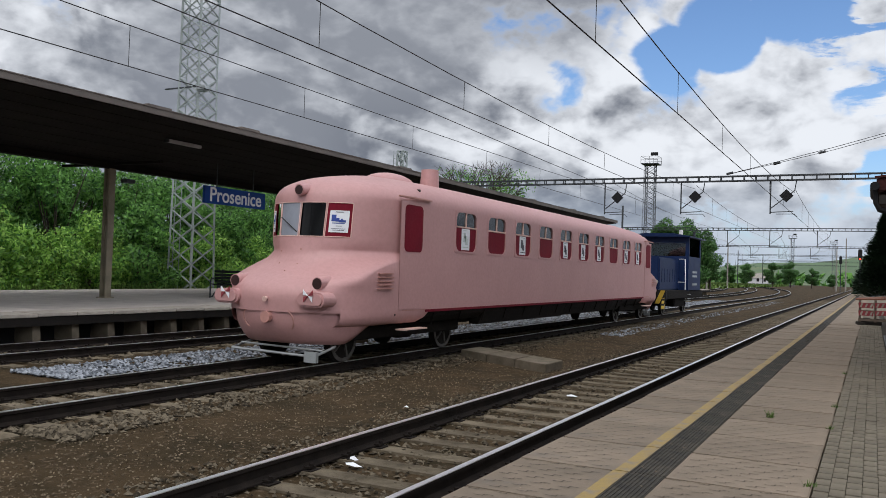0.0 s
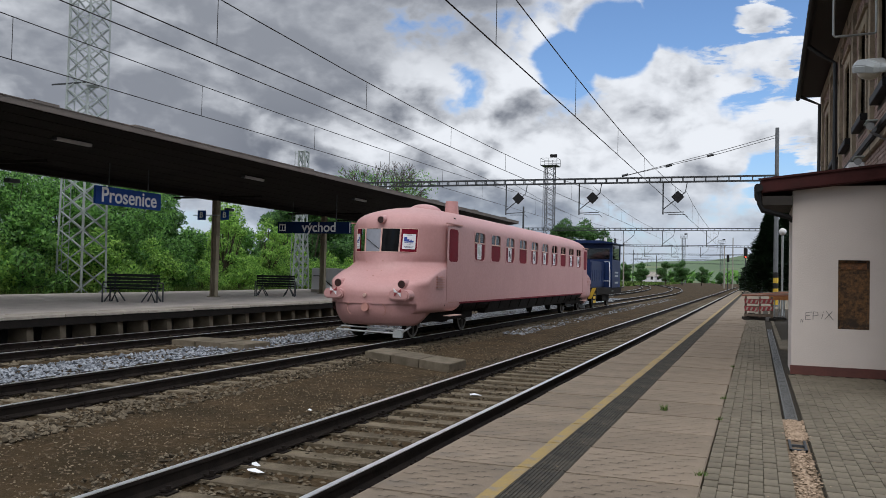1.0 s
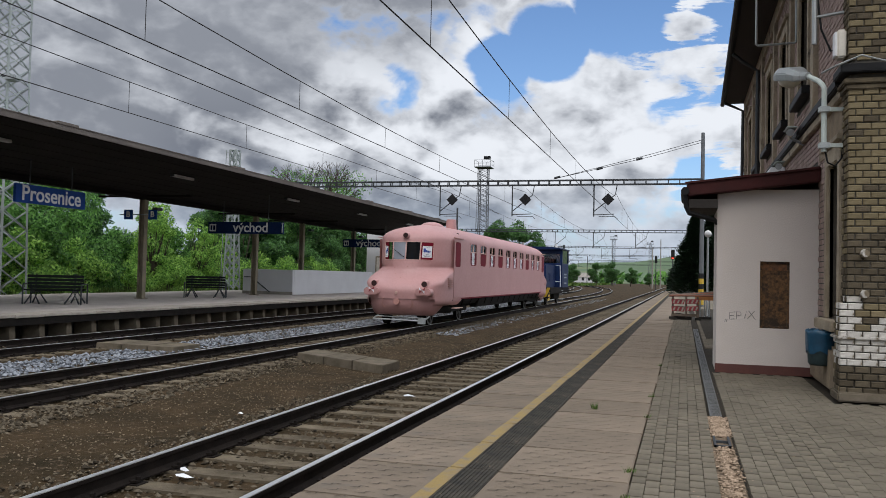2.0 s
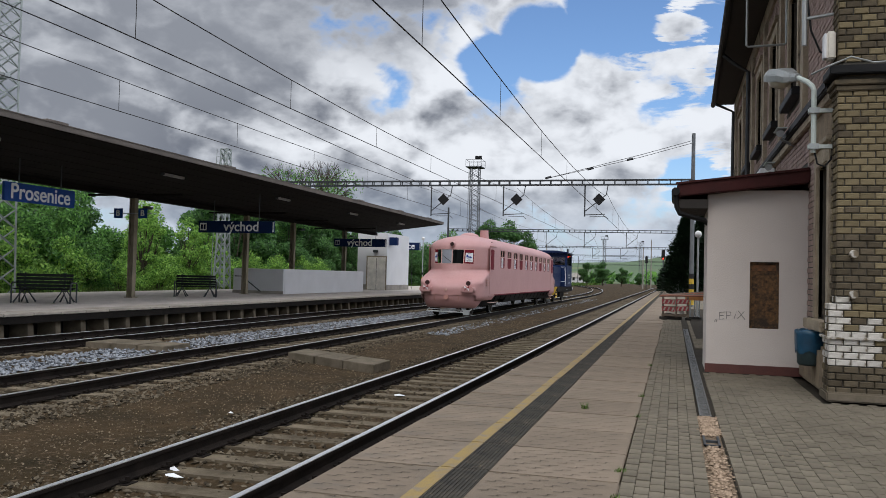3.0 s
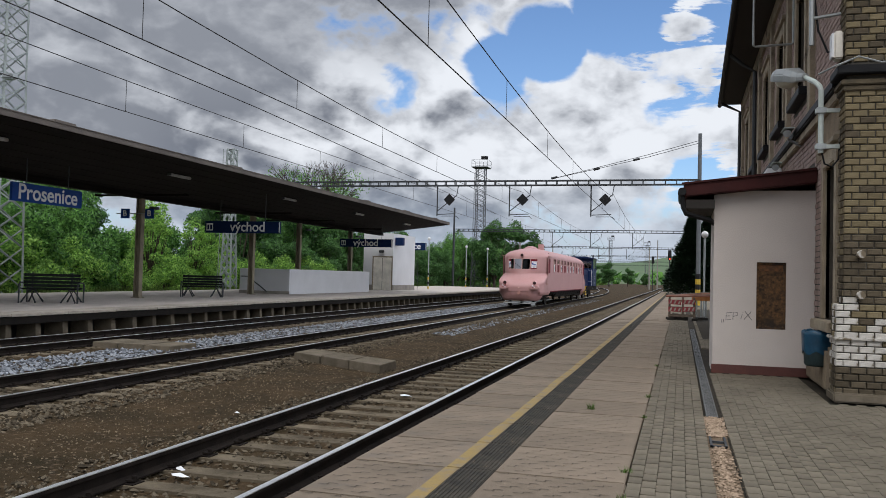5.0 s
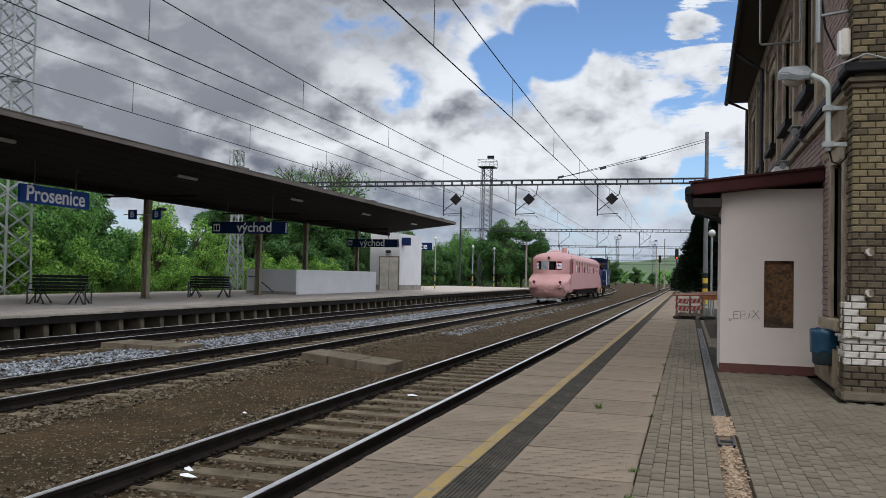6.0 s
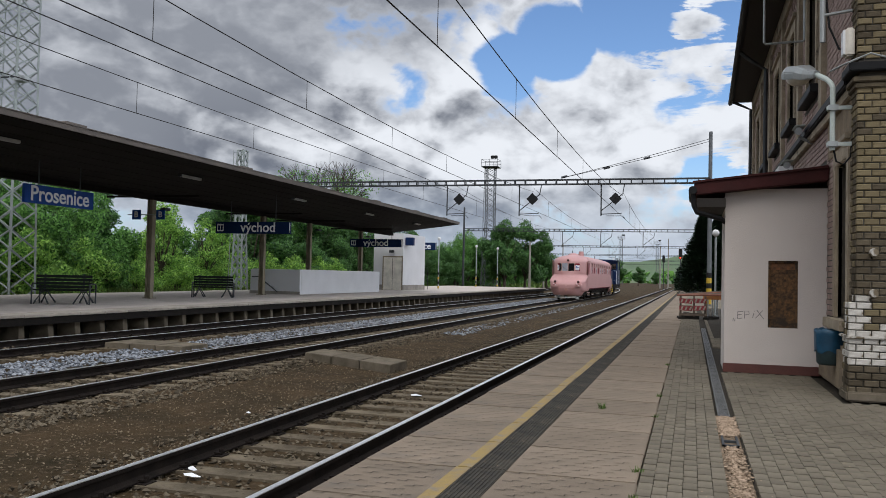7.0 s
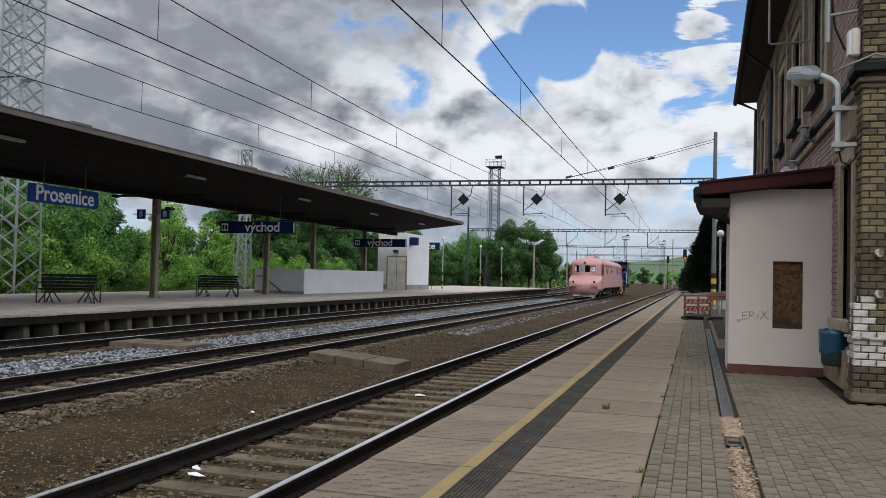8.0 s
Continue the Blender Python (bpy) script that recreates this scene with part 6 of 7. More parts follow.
            part("red_panel", bm_box(min(x - s * 0.02, x - s * 0.04), max(x - s * 0.02, x - s * 0.04), y0, y0 + WIN_W, WIN_Z0, WIN_ZM - 0.02), "crimson", win, "dark red lower panel")
            bm = bmesh.new()
            box(bm, min(x - s * 0.005, x - s * 0.045), max(x - s * 0.005, x - s * 0.045), y0, y0 + WIN_W, WIN_ZM - 0.015, WIN_ZM + 0.015)
            box(bm, min(x - s * 0.008, x - s * 0.042), max(x - s * 0.008, x - s * 0.042), y0 + WIN_W / 2 - 0.018, y0 + WIN_W / 2 + 0.018, WIN_ZM + 0.015, WIN_Z1)
            part("sash_bar", bm, "pale_pink", win)
            if i % 2 == 0 or i in (5, 9):
                xa = x - s * 0.018
                p = part("notice", bm_box(min(xa, xa + s * 0.004), max(xa, xa + s * 0.004), y0 + 0.32, y0 + 0.72, WIN_Z0 + 0.05, WIN_ZM - 0.03), "paper", win, "white notice with a grey drawing")
                bm = bmesh.new()
                xb = xa + s * 0.0045
                for q, (ya, yb, za, zb) in enumerate(((0.4, 0.52, 0.22, 0.42), (0.5, 0.62, 0.16, 0.3), (0.44, 0.56, 0.3, 0.36), (0.38, 0.66, 0.47, 0.48), (0.38, 0.66, 0.1, 0.12))):
                    box(bm, min(xb, xb + s * 0.003), max(xb, xb + s * 0.003), y0 + ya, y0 + yb, WIN_Z0 + za, WIN_Z0 + zb)
                part("print", bm, "ink" if i else "pale_green", p)
        # doors, one at each end
        for y0 in (2.37, CAR_L - 3.1):
            xo = s * 1.412
            door = part("door", bm_box(min(xo, xo + s * 0.008), max(xo, xo + s * 0.008), y0 - 0.14, y0 + 0.86, 0.95, 3.02), "pink", car, "flush pink door", bevel=0.004)
            bm = bmesh.new()
            xa, xb = xo + s * 0.009, xo + s * 0.016
            o = []
            for q in range(4):
                for t in range(5):
                    a = math.pi / 2 * (q + t / 4)
                    sy, sz = (1, -1, -1, 1)[q], (1, 1, -1, -1)[q]
                    o.append((y0 + 0.36 + sy * 0.24 + 0.11 * math.cos(a), 2.5 + sz * 0.34 + 0.11 * math.sin(a)))
            prism(bm, o, "x", min(xa, xb), max(xa, xb))
            part("door_window", bm, "crimson", door, "dark red door window")
            part("door_gutter", bm_box(min(xo, xo + s * 0.05), max(xo, xo + s * 0.05), y0 - 0.25, y0 + 1.0, 3.07, 3.1), "pink_trim", car)
        # louvres ahead of the door
        for y0 in (1.48, CAR_L - 2.0):
            for k in range(5):
                z = 1.34 + k * 0.068
                part("louvre", bm_box(min(s * 1.38, s * 1.455), max(s * 1.38, s * 1.455), y0, y0 + 0.5, z, z + 0.022), "pink_trim", car)
        part("skirt_band", bm_box(min(s * 1.36, s * 1.42), max(s * 1.36, s * 1.42), 3.3, CAR_L - 3.3, 0.88, 0.93), "crimson", car, "dark red lower edge")
        # continuous dark panels carry the shadow under the body in their colour
        for ya, yb, zb in ((3.4, 6.2, 0.66), (6.22, 12.0, 0.5), (12.02, 18.0, 0.52), (18.02, CAR_L - 3.4, 0.66)):
            bm = bmesh.new()
            prism(bm, [(s * 1.0, zb), (s * 1.22, zb), (s * 1.36, 0.8), (s * 1.38, 0.879), (s * 1.0, 0.879)], "y", ya, yb)
            part("valance", bm, "underframe", car, "rounded lower valance, grime and underbody shadow in its colour")
        for k in range(14):
            y0 = 3.7 + k * 1.25
            part("valance_rib", bm_tube((s * 1.395, y0, 0.86), (s * 1.27, y0 + 0.12, 0.6), 0.018, seg=5), "underframe", car)
    # roof details
    bm = bmesh.new()
    bmesh.ops.create_uvsphere(bm, u_segments=24, v_segments=12, radius=1, matrix=Matrix.Translation((0, 4.1, 3.52)) @ Matrix.Diagonal((0.45, 0.8, 0.25, 1)))
    part("roof_cowl", bm, "pink", car, "low rounded roof cowl", smooth=True)
    bm = bmesh.new()
    tube(bm, (0.5, 5.0, 3.35), (0.5, 5.0, 3.93), 0.23, 0.19, seg=24)
    part("exhaust_pipe", bm, "pink", car, "short pink exhaust stack")
    for y in (9.0, 13.5, 18.0):
        bm = bmesh.new()
        bmesh.ops.create_uvsphere(bm, u_segments=16, v_segments=8, radius=1, matrix=Matrix.Translation((0, y, 3.55)) @ Matrix.Diagonal((0.28, 0.5, 0.1, 1)))
        part("roof_vent", bm, "pink", car, smooth=True)
    bm = bmesh.new()
    bmesh.ops.create_uvsphere(bm, u_segments=20, v_segments=10, radius=1, matrix=Matrix.Translation((0, CAR_L - 3.7, 3.5)) @ Matrix.Diagonal((0.5, 1.0, 0.18, 1)))
    part("roof_cowl", bm, "pink", car, smooth=True)
    # floor, inside lining, underframe
    part("floor", bm_box(-1.38, 1.38, 1.6, CAR_L - 1.6, 0.9, 1.0), "interior", car)
    part("bulkhead", bm_box(-1.3, 1.3, 3.1, 3.16, 1.0, 3.3), "interior", car)
    part("bulkhead", bm_box(-1.3, 1.3, CAR_L - 3.16, CAR_L - 3.1, 1.0, 3.3), "interior", car)
    part("ceiling_lining", bm_box(-1.2, 1.2, 3.2, CAR_L - 3.2, 3.1, 3.14), "interior", car)
    part("dashboard", bm_box(-1.0, 1.0, 1.6, 2.0, 1.2, 2.2), "interior", car, bevel=0.05)
    part("chassis", bm_box(-0.95, 0.95, 1.3, CAR_L - 1.3, 0.55, 0.89), "underframe", car)
    for y in (3.3, CAR_L - 3.0):
        bm = bmesh.new()
        for x in (-0.98, 0.98):
            box(bm, x - 0.05, x + 0.05, y - 2.3, y + 2.3, 0.4, 0.62)
        box(bm, -0.98, 0.98, y - 0.25, y + 0.25, 0.35, 0.58)
        part("bogie_frame", bm, "underframe", car, bevel=0.02)
    return body


def wheelset(car, y, r=0.43):
    bm = bmesh.new()
    tube(bm, (-0.9, 0, 0), (0.9, 0, 0), 0.07, seg=10)
    ws = part("wheelset", bm, "underframe", car)
    ws.location = (0, y, r)
    for s in (-1, 1):
        bm = bmesh.new()
        tube(bm, (s * 0.69, 0, 0), (s * 0.72, 0, 0), r + 0.02, seg=28)
        tube(bm, (s * 0.72, 0, 0), (s * 0.81, 0, 0), r, seg=28)
        wh = part("wheel", bm, "underframe", ws, "grimy disc wheel")
        n = 28
        rim = bmesh.new()
        rings = [[rim.verts.new((s * xx, rr * math.cos(6.2832 * i / n), rr * math.sin(6.2832 * i / n))) for i in range(n)] for rr, xx in ((r * 0.98, 0.812), (r * 0.98, 0.822), (r * 0.82, 0.822), (r * 0.82, 0.812))]
        for p, q in zip(rings, rings[1:]):
            for i in range(n):
                rim.faces.new((p[i], p[(i + 1) % n], q[(i + 1) % n], q[i]))
        for k in range(5):
            a = 6.2832 * k / 5
            c, d = math.cos(a), math.sin(a)
            tube(rim, (s * 0.815, c * r * 0.2, d * r * 0.2), (s * 0.815, c * r * 0.82, d * r * 0.82), 0.03, seg=4)
        part("rim", rim, "wheel", ws, "worn bright rim and ribs")
    return ws


railcar = thing("pink_railcar", "streamlined historic railcar in matt pink primer with red window panels", "railcar", (TRACKS[1], 11.27, 0))
build_car(railcar)
CAR_R = 0.43
car_wheels = [wheelset(railcar, y, CAR_R) for y in (1.35, 5.25, CAR_L - 5.0, CAR_L - 1.3)]

# ---- the blue shunting locomotive ----
loco = thing("blue_shunter", "small dark blue diesel shunter coupled behind the railcar", "locomotive", (TRACKS[1], 11.27, 0))
LY = CAR_L + 0.9


def build_loco(lo):
    y0 = LY
    part("chassis", bm_box(-1.35, 1.35, y0, y0 + 8.6, 0.75, 1.12), "underframe", lo, bevel=0.03)
    beam = part("buffer_beam", bm_box(-1.38, 1.38, y0 - 0.08, y0 - 0.001, 0.55, 1.15), "black", lo)
    for k in range(6):
        x = -1.35 + k * 0.45
        bm = bmesh.new()
        prism(bm, [(x, 0.56), (x + 0.2, 0.56), (x + 0.45, 1.14), (x + 0.25, 1.14)], "y", y0 - 0.088, y0 - 0.081)
        part("hazard_stripe", bm, "hazard", beam, "yellow hazard stripe")
    for x in (-0.9, 0.9):
        part("buffer", bm_tube((x, y0 - 0.1, 0.98), (x, y0 - 0.5, 0.98), 0.1, seg=14), "underframe", lo)
        part("buffer_plate", bm_tube((x, y0 - 0.5, 0.98), (x, y0 - 0.55, 0.98), 0.22, seg=20), "underframe", lo)
    part("coupling", bm_box(-0.08, 0.08, y0 - 0.85, y0 - 0.05, 0.82, 0.92), "underframe", lo)
    # diagonal striped steps at the corner
    for x in (-1.3, 1.22):
        bm = bmesh.new()
        prism(bm, [(y0 + 0.05, 1.1), (y0 + 0.3, 1.1), (y0 - 0.05, 0.35), (y0 - 0.3, 0.35)], "x", x, x + 0.1)
        guard = part("striped_guard", bm, "hazard", lo, "yellow and black striped corner guard")
        for k in range(3):
            zc = 0.48 + k * 0.22
            yc = y0 - 0.3 + (zc - 0.35) * 0.467
            bm = bmesh.new()
            prism(bm, [(yc, zc), (yc + 0.25, zc + 0.1), (yc + 0.27, zc + 0.19), (yc + 0.03, zc + 0.09)], "x", x - 0.004, x + 0.104)
            part("black_stripe", bm, "black", guard)
    part("hood", bm_box(-0.95, 0.95, y0 + 0.5, y0 + 4.6, 1.12, 2.6), "loco_blue", lo, "dark blue engine hood", bevel=0.06)
    for k in range(6):
        part("hood_louvre", bm_box(0.951, 0.965, y0 + 0.9 + k * 0.55, y0 + 1.3 + k * 0.55, 1.5, 2.1), "loco_blue", lo)
    c0, c1 = y0 + 4.6, y0 + 7.7
    w = 1.40
    # cab: sill walls, corner posts, header and roof, glazed between
    bm = bmesh.new()
    box(bm, -w, w, c0, c0 + 0.08, 1.12, 2.75)
    box(bm, -w, w, c1 - 0.08, c1, 1.12, 2.75)
    box(bm, -w, -w + 0.08, c0 + 0.08, c1 - 0.08, 1.12, 2.75)
    box(bm, w - 0.08, w, c0 + 0.08, c1 - 0.08, 1.12, 2.75)
    part("cab_wall", bm, "loco_blue", lo, "dark blue cab")
    for x in (-w, w - 0.16):
        for y in (c0, c1 - 0.16):
            part("cab_pillar", bm_box(x, x + 0.16, y, y + 0.16, 2.75, 3.65), "loco_blue", lo)
    part("cab_header", bm_box(-w, w, c0 + 0.01, c0 + 0.09, 3.4, 3.66), "loco_blue", lo)
    part("cab_header", bm_box(-w, w, c1 - 0.09, c1 - 0.01, 3.4, 3.66), "loco_blue", lo)
    for y in (c0 + 0.04, c1 - 0.06):
        g = part("cab_window", bm_box(-w + 0.16, w - 0.16, y, y + 0.012, 2.75, 3.4), "glass", lo)
        g.visible_shadow = False
    for x in (-w + 0.03, w - 0.045):
        g = part("cab_window", bm_box(x, x + 0.012, c0 + 0.16, c1 - 0.16, 2.75, 3.65), "glass", lo)
        g.visible_shadow = False
    bm = bmesh.new()
    prism(bm, [(-1.5, 3.66), (1.5, 3.66), (1.5, 3.73), (0.7, 3.85), (-0.7, 3.85), (-1.5, 3.73)], "y", c0 - 0.3, c1 + 0.25)
    part("cab_roof", bm, "loco_blue", lo, "dark cab roof", bevel=0.02)
    part("beacon", bm_tube((0.9, c0 + 0.5, 3.78), (0.9, c0 + 0.5, 4.05), 0.1, 0.08, seg=12), "globe", lo, "white roof beacon")
    part("horn", bm_tube((1.1, c1 - 0.3, 3.75), (1.1, c1 - 0.3, 4.1), 0.07, seg=8), "dark_steel", lo)
    # added block standing in for an indistinct dark shape in the cab
    part("driver_seat", bm_box(0.3, 0.75, c0 + 1.2, c0 + 1.35, 2.1, 3.05), "black", lo, "added dark block for an indistinct shape in the cab", bevel=0.05)
    bm = bmesh.new()
    chain(bm, [(1.36, c0 - 0.5, 1.15), (1.36, c0 - 0.5, 1.8), (1.3, c0 - 0.35, 2.6), (1.0, c0 - 0.3, 2.6)], 0.022, 6)
    chain(bm, [(1.36, c0 - 0.5, 1.5), (1.0, c0 - 0.4, 1.5)], 0.022, 6)
    part("handrail", bm, "white", lo, "pale handrail")
    for k in range(3):
        part("cab_step", bm_box(1.2, 1.42, c0 + 0.1, c0 + 0.6, 0.3 + k * 0.3, 0.33 + k * 0.3), "galvanised", lo)
    for z in (1.35, 1.75, 1.95):
        part("number_bar", bm_box(w + 0.001, w + 0.006, c0 + 1.0, c0 + 2.2, z, z + 0.1), "galvanised", lo, "pale lettering bar")
    for x in (-0.8, 0.8):
        part("hood_headlight", bm_tube((x, y0 + 0.5, 1.5), (x, y0 + 0.42, 1.5), 0.1, seg=14), "lamp_cover", lo)
    part("tank", bm_box(-1.1, 1.1, y0 + 3.0, y0 + 5.4, 0.35, 0.75), "underframe", lo, bevel=0.04)


build_loco(loco)
loco_wheels = [wheelset(loco, y, 0.46) for y in (LY + 1.9, LY + 6.6)]


# ---- overhead line ----
def lattice_beam(bm, x0, x1, y, z, h, w):
    for dy in (-w / 2, w / 2):
        for dz in (0, h):
            box(bm, x0, x1, y + dy - 0.035, y + dy + 0.035, z + dz - 0.035, z + dz + 0.035)
        n = int((x1 - x0) / 0.62)
        for i in range(n + 1):
            x = x0 + (x1 - x0) * i / n
            box(bm, x - 0.03, x + 0.03, y + dy - 0.02, y + dy + 0.02, z + 0.035, z + h - 0.035)


def gantry(y, x0, x1, detail):
    g = thing("catenary_gantry", "grey lattice beam gantry carrying the overhead wires over the tracks", "gantry", (0, y, 0), "catenary gantries")
    for x in (x0, x1):
        bm = bmesh.new()
        tube(bm, (x, 0, GROUND - 0.3), (x, 0, 7.7 if detail and x < -5 else 10.3), 0.15, 0.11, seg=8)
        mast = part("mast", bm, "grey_steel" if x > -5 else "dark_steel", g, "grey steel mast")
        if detail:
            for k in range(3):
                part("stripe", bm_tube((x, 0, 0.4 + k * 0.6), (x, 0, 0.7 + k * 0.6), 0.155, seg=8), "hazard", mast, "yellow warning stripe")
                part("stripe", bm_tube((x, 0, 0.701 + k * 0.6), (x, 0, 0.999 + k * 0.6), 0.155, seg=8), "black", mast, "black warning stripe")
    bm = bmesh.new()
    lattice_beam(bm, x0, x1, 0, 7.35, 0.27, 0.3)
    part("beam", bm, "dark_steel", g, "dark lattice cross beam")
    for xt in TRACKS:
        dx = bend(y)
        bm = bmesh.new()
        a = xt + dx - {TRACKS[0]: 1.25, TRACKS[1]: 0.85, TRACKS[2]: 0.45}[xt]
        chain(bm, [(a, 0, 7.35), (a, 0, 5.45)], 0.04, 6)
        chain(bm, [(a, 0, 5.75), (a + 1.25, 0, 6.75), (a + 1.35, 0, 7.35)], 0.03, 6)
        chain(bm, [(a, 0, 5.55), (a + 1.2, 0, 5.6)], 0.028, 6)
        chain(bm, [(a + 0.3, 0, 5.45), (a + 1.25, 0, 5.45), (a + 1.4, 0, 5.3)], 0.02, 6)
        part("drop_arm", bm, "dark_steel", g, "drop bracket holding the contact wire")
        if detail:
            bm = bmesh.new()
            prism(bm, [(a + 0.85 - 0.37, 6.45), (a + 0.85, 6.08), (a + 0.85 + 0.37, 6.45), (a + 0.85, 6.82)], "y", -0.28, -0.22)
            part("diamond_board", bm, "black", g, "dark diamond-shaped signal board")
    return g


gantry(50.0, -27.5, 0.95, True)
gantry(101.0, -27.5, 1.0, False)
for y in (152.0, 205.0, 262.0, 325.0):
    gantry(y, -36.0, 1.0, False)


def wires():
    spans = ((-6.0, 50.0), (50.0, 101.0), (101.0, 152.0), (152.0, 205.0))
    for xt, zc, low, curl, mid in ((TRACKS[0], 5.4, 0.77, 0.0012, 30.0), (TRACKS[1], 5.8, 0.63, 0.001, 28.0), (TRACKS[2], 5.88, 0.8, 0.0004, 27.0)):
        def carrier(y, a, b):
            return zc + low + (curl * (y - mid) ** 2 if a < 0 else 0.0011 * (y - (a + b) / 2) ** 2)
        w = thing("overhead_line", "dark contact wire and sagging carrier wire over a track", "overhead wire", (xt, 0, 0), "overhead wires")
        bm = bmesh.new()
        chain(bm, [(bend(y), y, zc) for y in (-6, 50, 80, 90, 101, 120, 140, 152, 180, 205)], 0.012, 5)
        part("contact_wire", bm, "wire", w)
        for a, b in spans:
            bm = bmesh.new()
            ys = [a + (b - a) * i / 14 for i in range(15)]
            chain(bm, [(bend(y), y, carrier(y, a, b)) for y in ys], 0.012, 5)
            part("carrier_wire", bm, "wire", w)
            if a < 60:
                for i in range(1, 9):
                    y = a + (b - a) * i / 9
                    part("dropper", bm_tube((bend(y), y, zc), (bend(y), y, carrier(y, a, b)), 0.007, seg=4), "wire", w)
    f = thing("feeder_line", "single dark feeder wire strung between two tracks", "overhead wire", (0, 0, 0), "overhead wires")
    bm = bmesh.new()
    chain(bm, [(-11.0, -6, 6.35), (-11.0, 11.5, 6.15), (-11.0, 20, 6.1), (-11.0, 29.5, 5.92), (-11.0, 50, 5.6)], 0.012, 5)
    part("strand", bm, "wire", f)
    s = thing("anchor_stay", "pair of stay wires with insulators from mast to beam", "overhead wire", (0, 50, 0), "overhead wires")
    for dz in (0.0, 0.14):
        bm = bmesh.new()
        chain(bm, [(0.9, 0, 9.75 + dz), (-2.0, -0.1, 8.95 + dz), (-4.6, -0.2, 8.35 + dz * 0.6), (-7.6, -0.2, 7.7)], 0.016, 5)
        part("strand", bm, "wire", s)
    for x, z in ((-2.6, 8.82), (-4.9, 8.28), (-7.4, 7.78)):
        part("insulator", bm_tube((x - 0.18, -0.16, z - 0.04), (x + 0.18, -0.16, z + 0.05), 0.07, seg=8), "dark_steel", s)


wires()


# ---- light towers ----
def lattice_tower(at, base, top, h, material, head, label):
    t = thing("light_tower", label, "light tower", at, "lattice light towers")
    def corner(k, z):
        w = lerp(base, top, min(z / (h * 0.55), 1.0)) / 2
        return Vector(((-w, w, w, -w)[k], (-w, -w, w, w)[k], z))
    levels, z = [0.0], 0.0
    while z < h:
        z = min(z + max(0.75, lerp(base, top, min(z / (h * 0.55), 1.0)) * 0.6), h)
        levels.append(z)
    for k in range(4):
        bm = bmesh.new()
        chain(bm, [corner(k, a) for a in levels], 0.06, 4)
        part("leg", bm, material, t, "angle steel leg")
        j = (k + 1) % 4
        joined = bmesh.new()
        for a, b in zip(levels, levels[1:]):
            for p, q in ((k, j), (j, k)):
                if at[1] < 60:
                    part("brace", bm_tube(corner(p, a), corner(q, b), 0.034, seg=4), material, t)
                else:
                    tube(joined, corner(p, a), corner(q, b), 0.034, seg=4)
        if at[1] < 60:
            joined.free()
        else:
            part("bracing", joined, material, t, kind="stuff")
    bm = bmesh.new()
    for s in (-0.2, 0.2):
        tube(bm, (-base / 2 - 0.25, s, 0.5), (-top / 2 - 0.3, s, h), 0.022, seg=4)
    z = 0.6
    while z < h:
        x = lerp(-base / 2 - 0.25, -top / 2 - 0.3, (z - 0.5) / (h - 0.5))
        tube(bm, (x, -0.2, z), (x, 0.2, z), 0.014, seg=4)
        z += 0.35
    part("ladder", bm, material, t, "thin climbing ladder")
    if head:
        part("platform_deck", bm_box(-1.2, 1.2, -1.2, 1.2, h, h + 0.12), "dark_steel", t)
        bm = bmesh.new()
        for x in (-1.2, 0, 1.2):
            for y in (-1.2, 1.2):
                tube(bm, (x, y, h + 0.1), (x, y, h + 1.1), 0.03, seg=4)
        for y in (-1.2, 1.2):
            for zz in (0.6, 1.1):
                tube(bm, (-1.2, y, h + zz), (1.2, y, h + zz), 0.03, seg=4)
        for x in (-1.2, 1.2):
            tube(bm, (x, -1.2, h + 1.1), (x, 1.2, h + 1.1), 0.03, seg=4)
        part("guard_rail", bm, "dark_steel", t)
        for x in (0.5, 1.0):
            part("floodlight", bm_box(x - 0.25, x + 0.25, -1.5, -1.2, h + 1.15, h + 1.6), "black", t, "black floodlight", bevel=0.04)
    return t


lattice_tower((-28.6, 29.5, GROUND), 1.5, 1.2, 19.0, "tower_paint", True, "tall pale green lattice light tower behind the platform")
lattice_tower((-28.4, 48.5, GROUND), 0.85, 0.48, 9.85, "tower_paint", False, "slim grey lattice tower among the trees")
lattice_tower((-28.7, 120.0, GROUND), 2.0, 1.25, 18.0, "grey_steel", True, "lattice light tower with a railed lamp platform")
for (x, y, h) in ((-24.0, 300.0, 16), (-13.0, 340.0, 16), (-60, 300, 18)):
    lattice_tower((x, y, GROUND), 1.4, 0.9, h, "grey_steel", True, "distant lattice light tower over the yard")


def tower_lamp():
    t = thing("tower_floodlight", "small floodlight on a bar fixed to the lattice tower", "floodlight", (-27.9, 28.9, 9.6))
    part("bar", bm_box(-2.2, 0.3, -0.03, 0.03, 0.25, 0.31), "dark_steel", t)
    part("lamp", bm_box(0.0, 0.55, -0.3, 0.1, 0.0, 0.25), "galvanised", t, bevel=0.05)


tower_lamp()


def globe_lamp(x, y, z0, h, stripes=True):
    g = thing("globe_lamp_post", "slender lamp post with a white globe and striped foot", "street lamp", (x, y, z0), "globe lamps on the platforms")
    part("pole", bm_tube((0, 0, 0), (0, 0, h), 0.045, seg=8), "galvanised", g)
    bm = bmesh.new()
    bmesh.ops.create_uvsphere(bm, u_segments=14, v_segments=10, radius=0.15, matrix=Matrix.Translation((0, 0, h + 0.13)))
    part("globe", bm, "globe", g, "white globe", smooth=True)
    if stripes:
        for k in range(4):
            part("stripe", bm_tube((0, 0, 0.05 + k * 0.4), (0, 0, 0.25 + k * 0.4), 0.075, seg=8), "hazard" if k % 2 == 0 else "black", g)


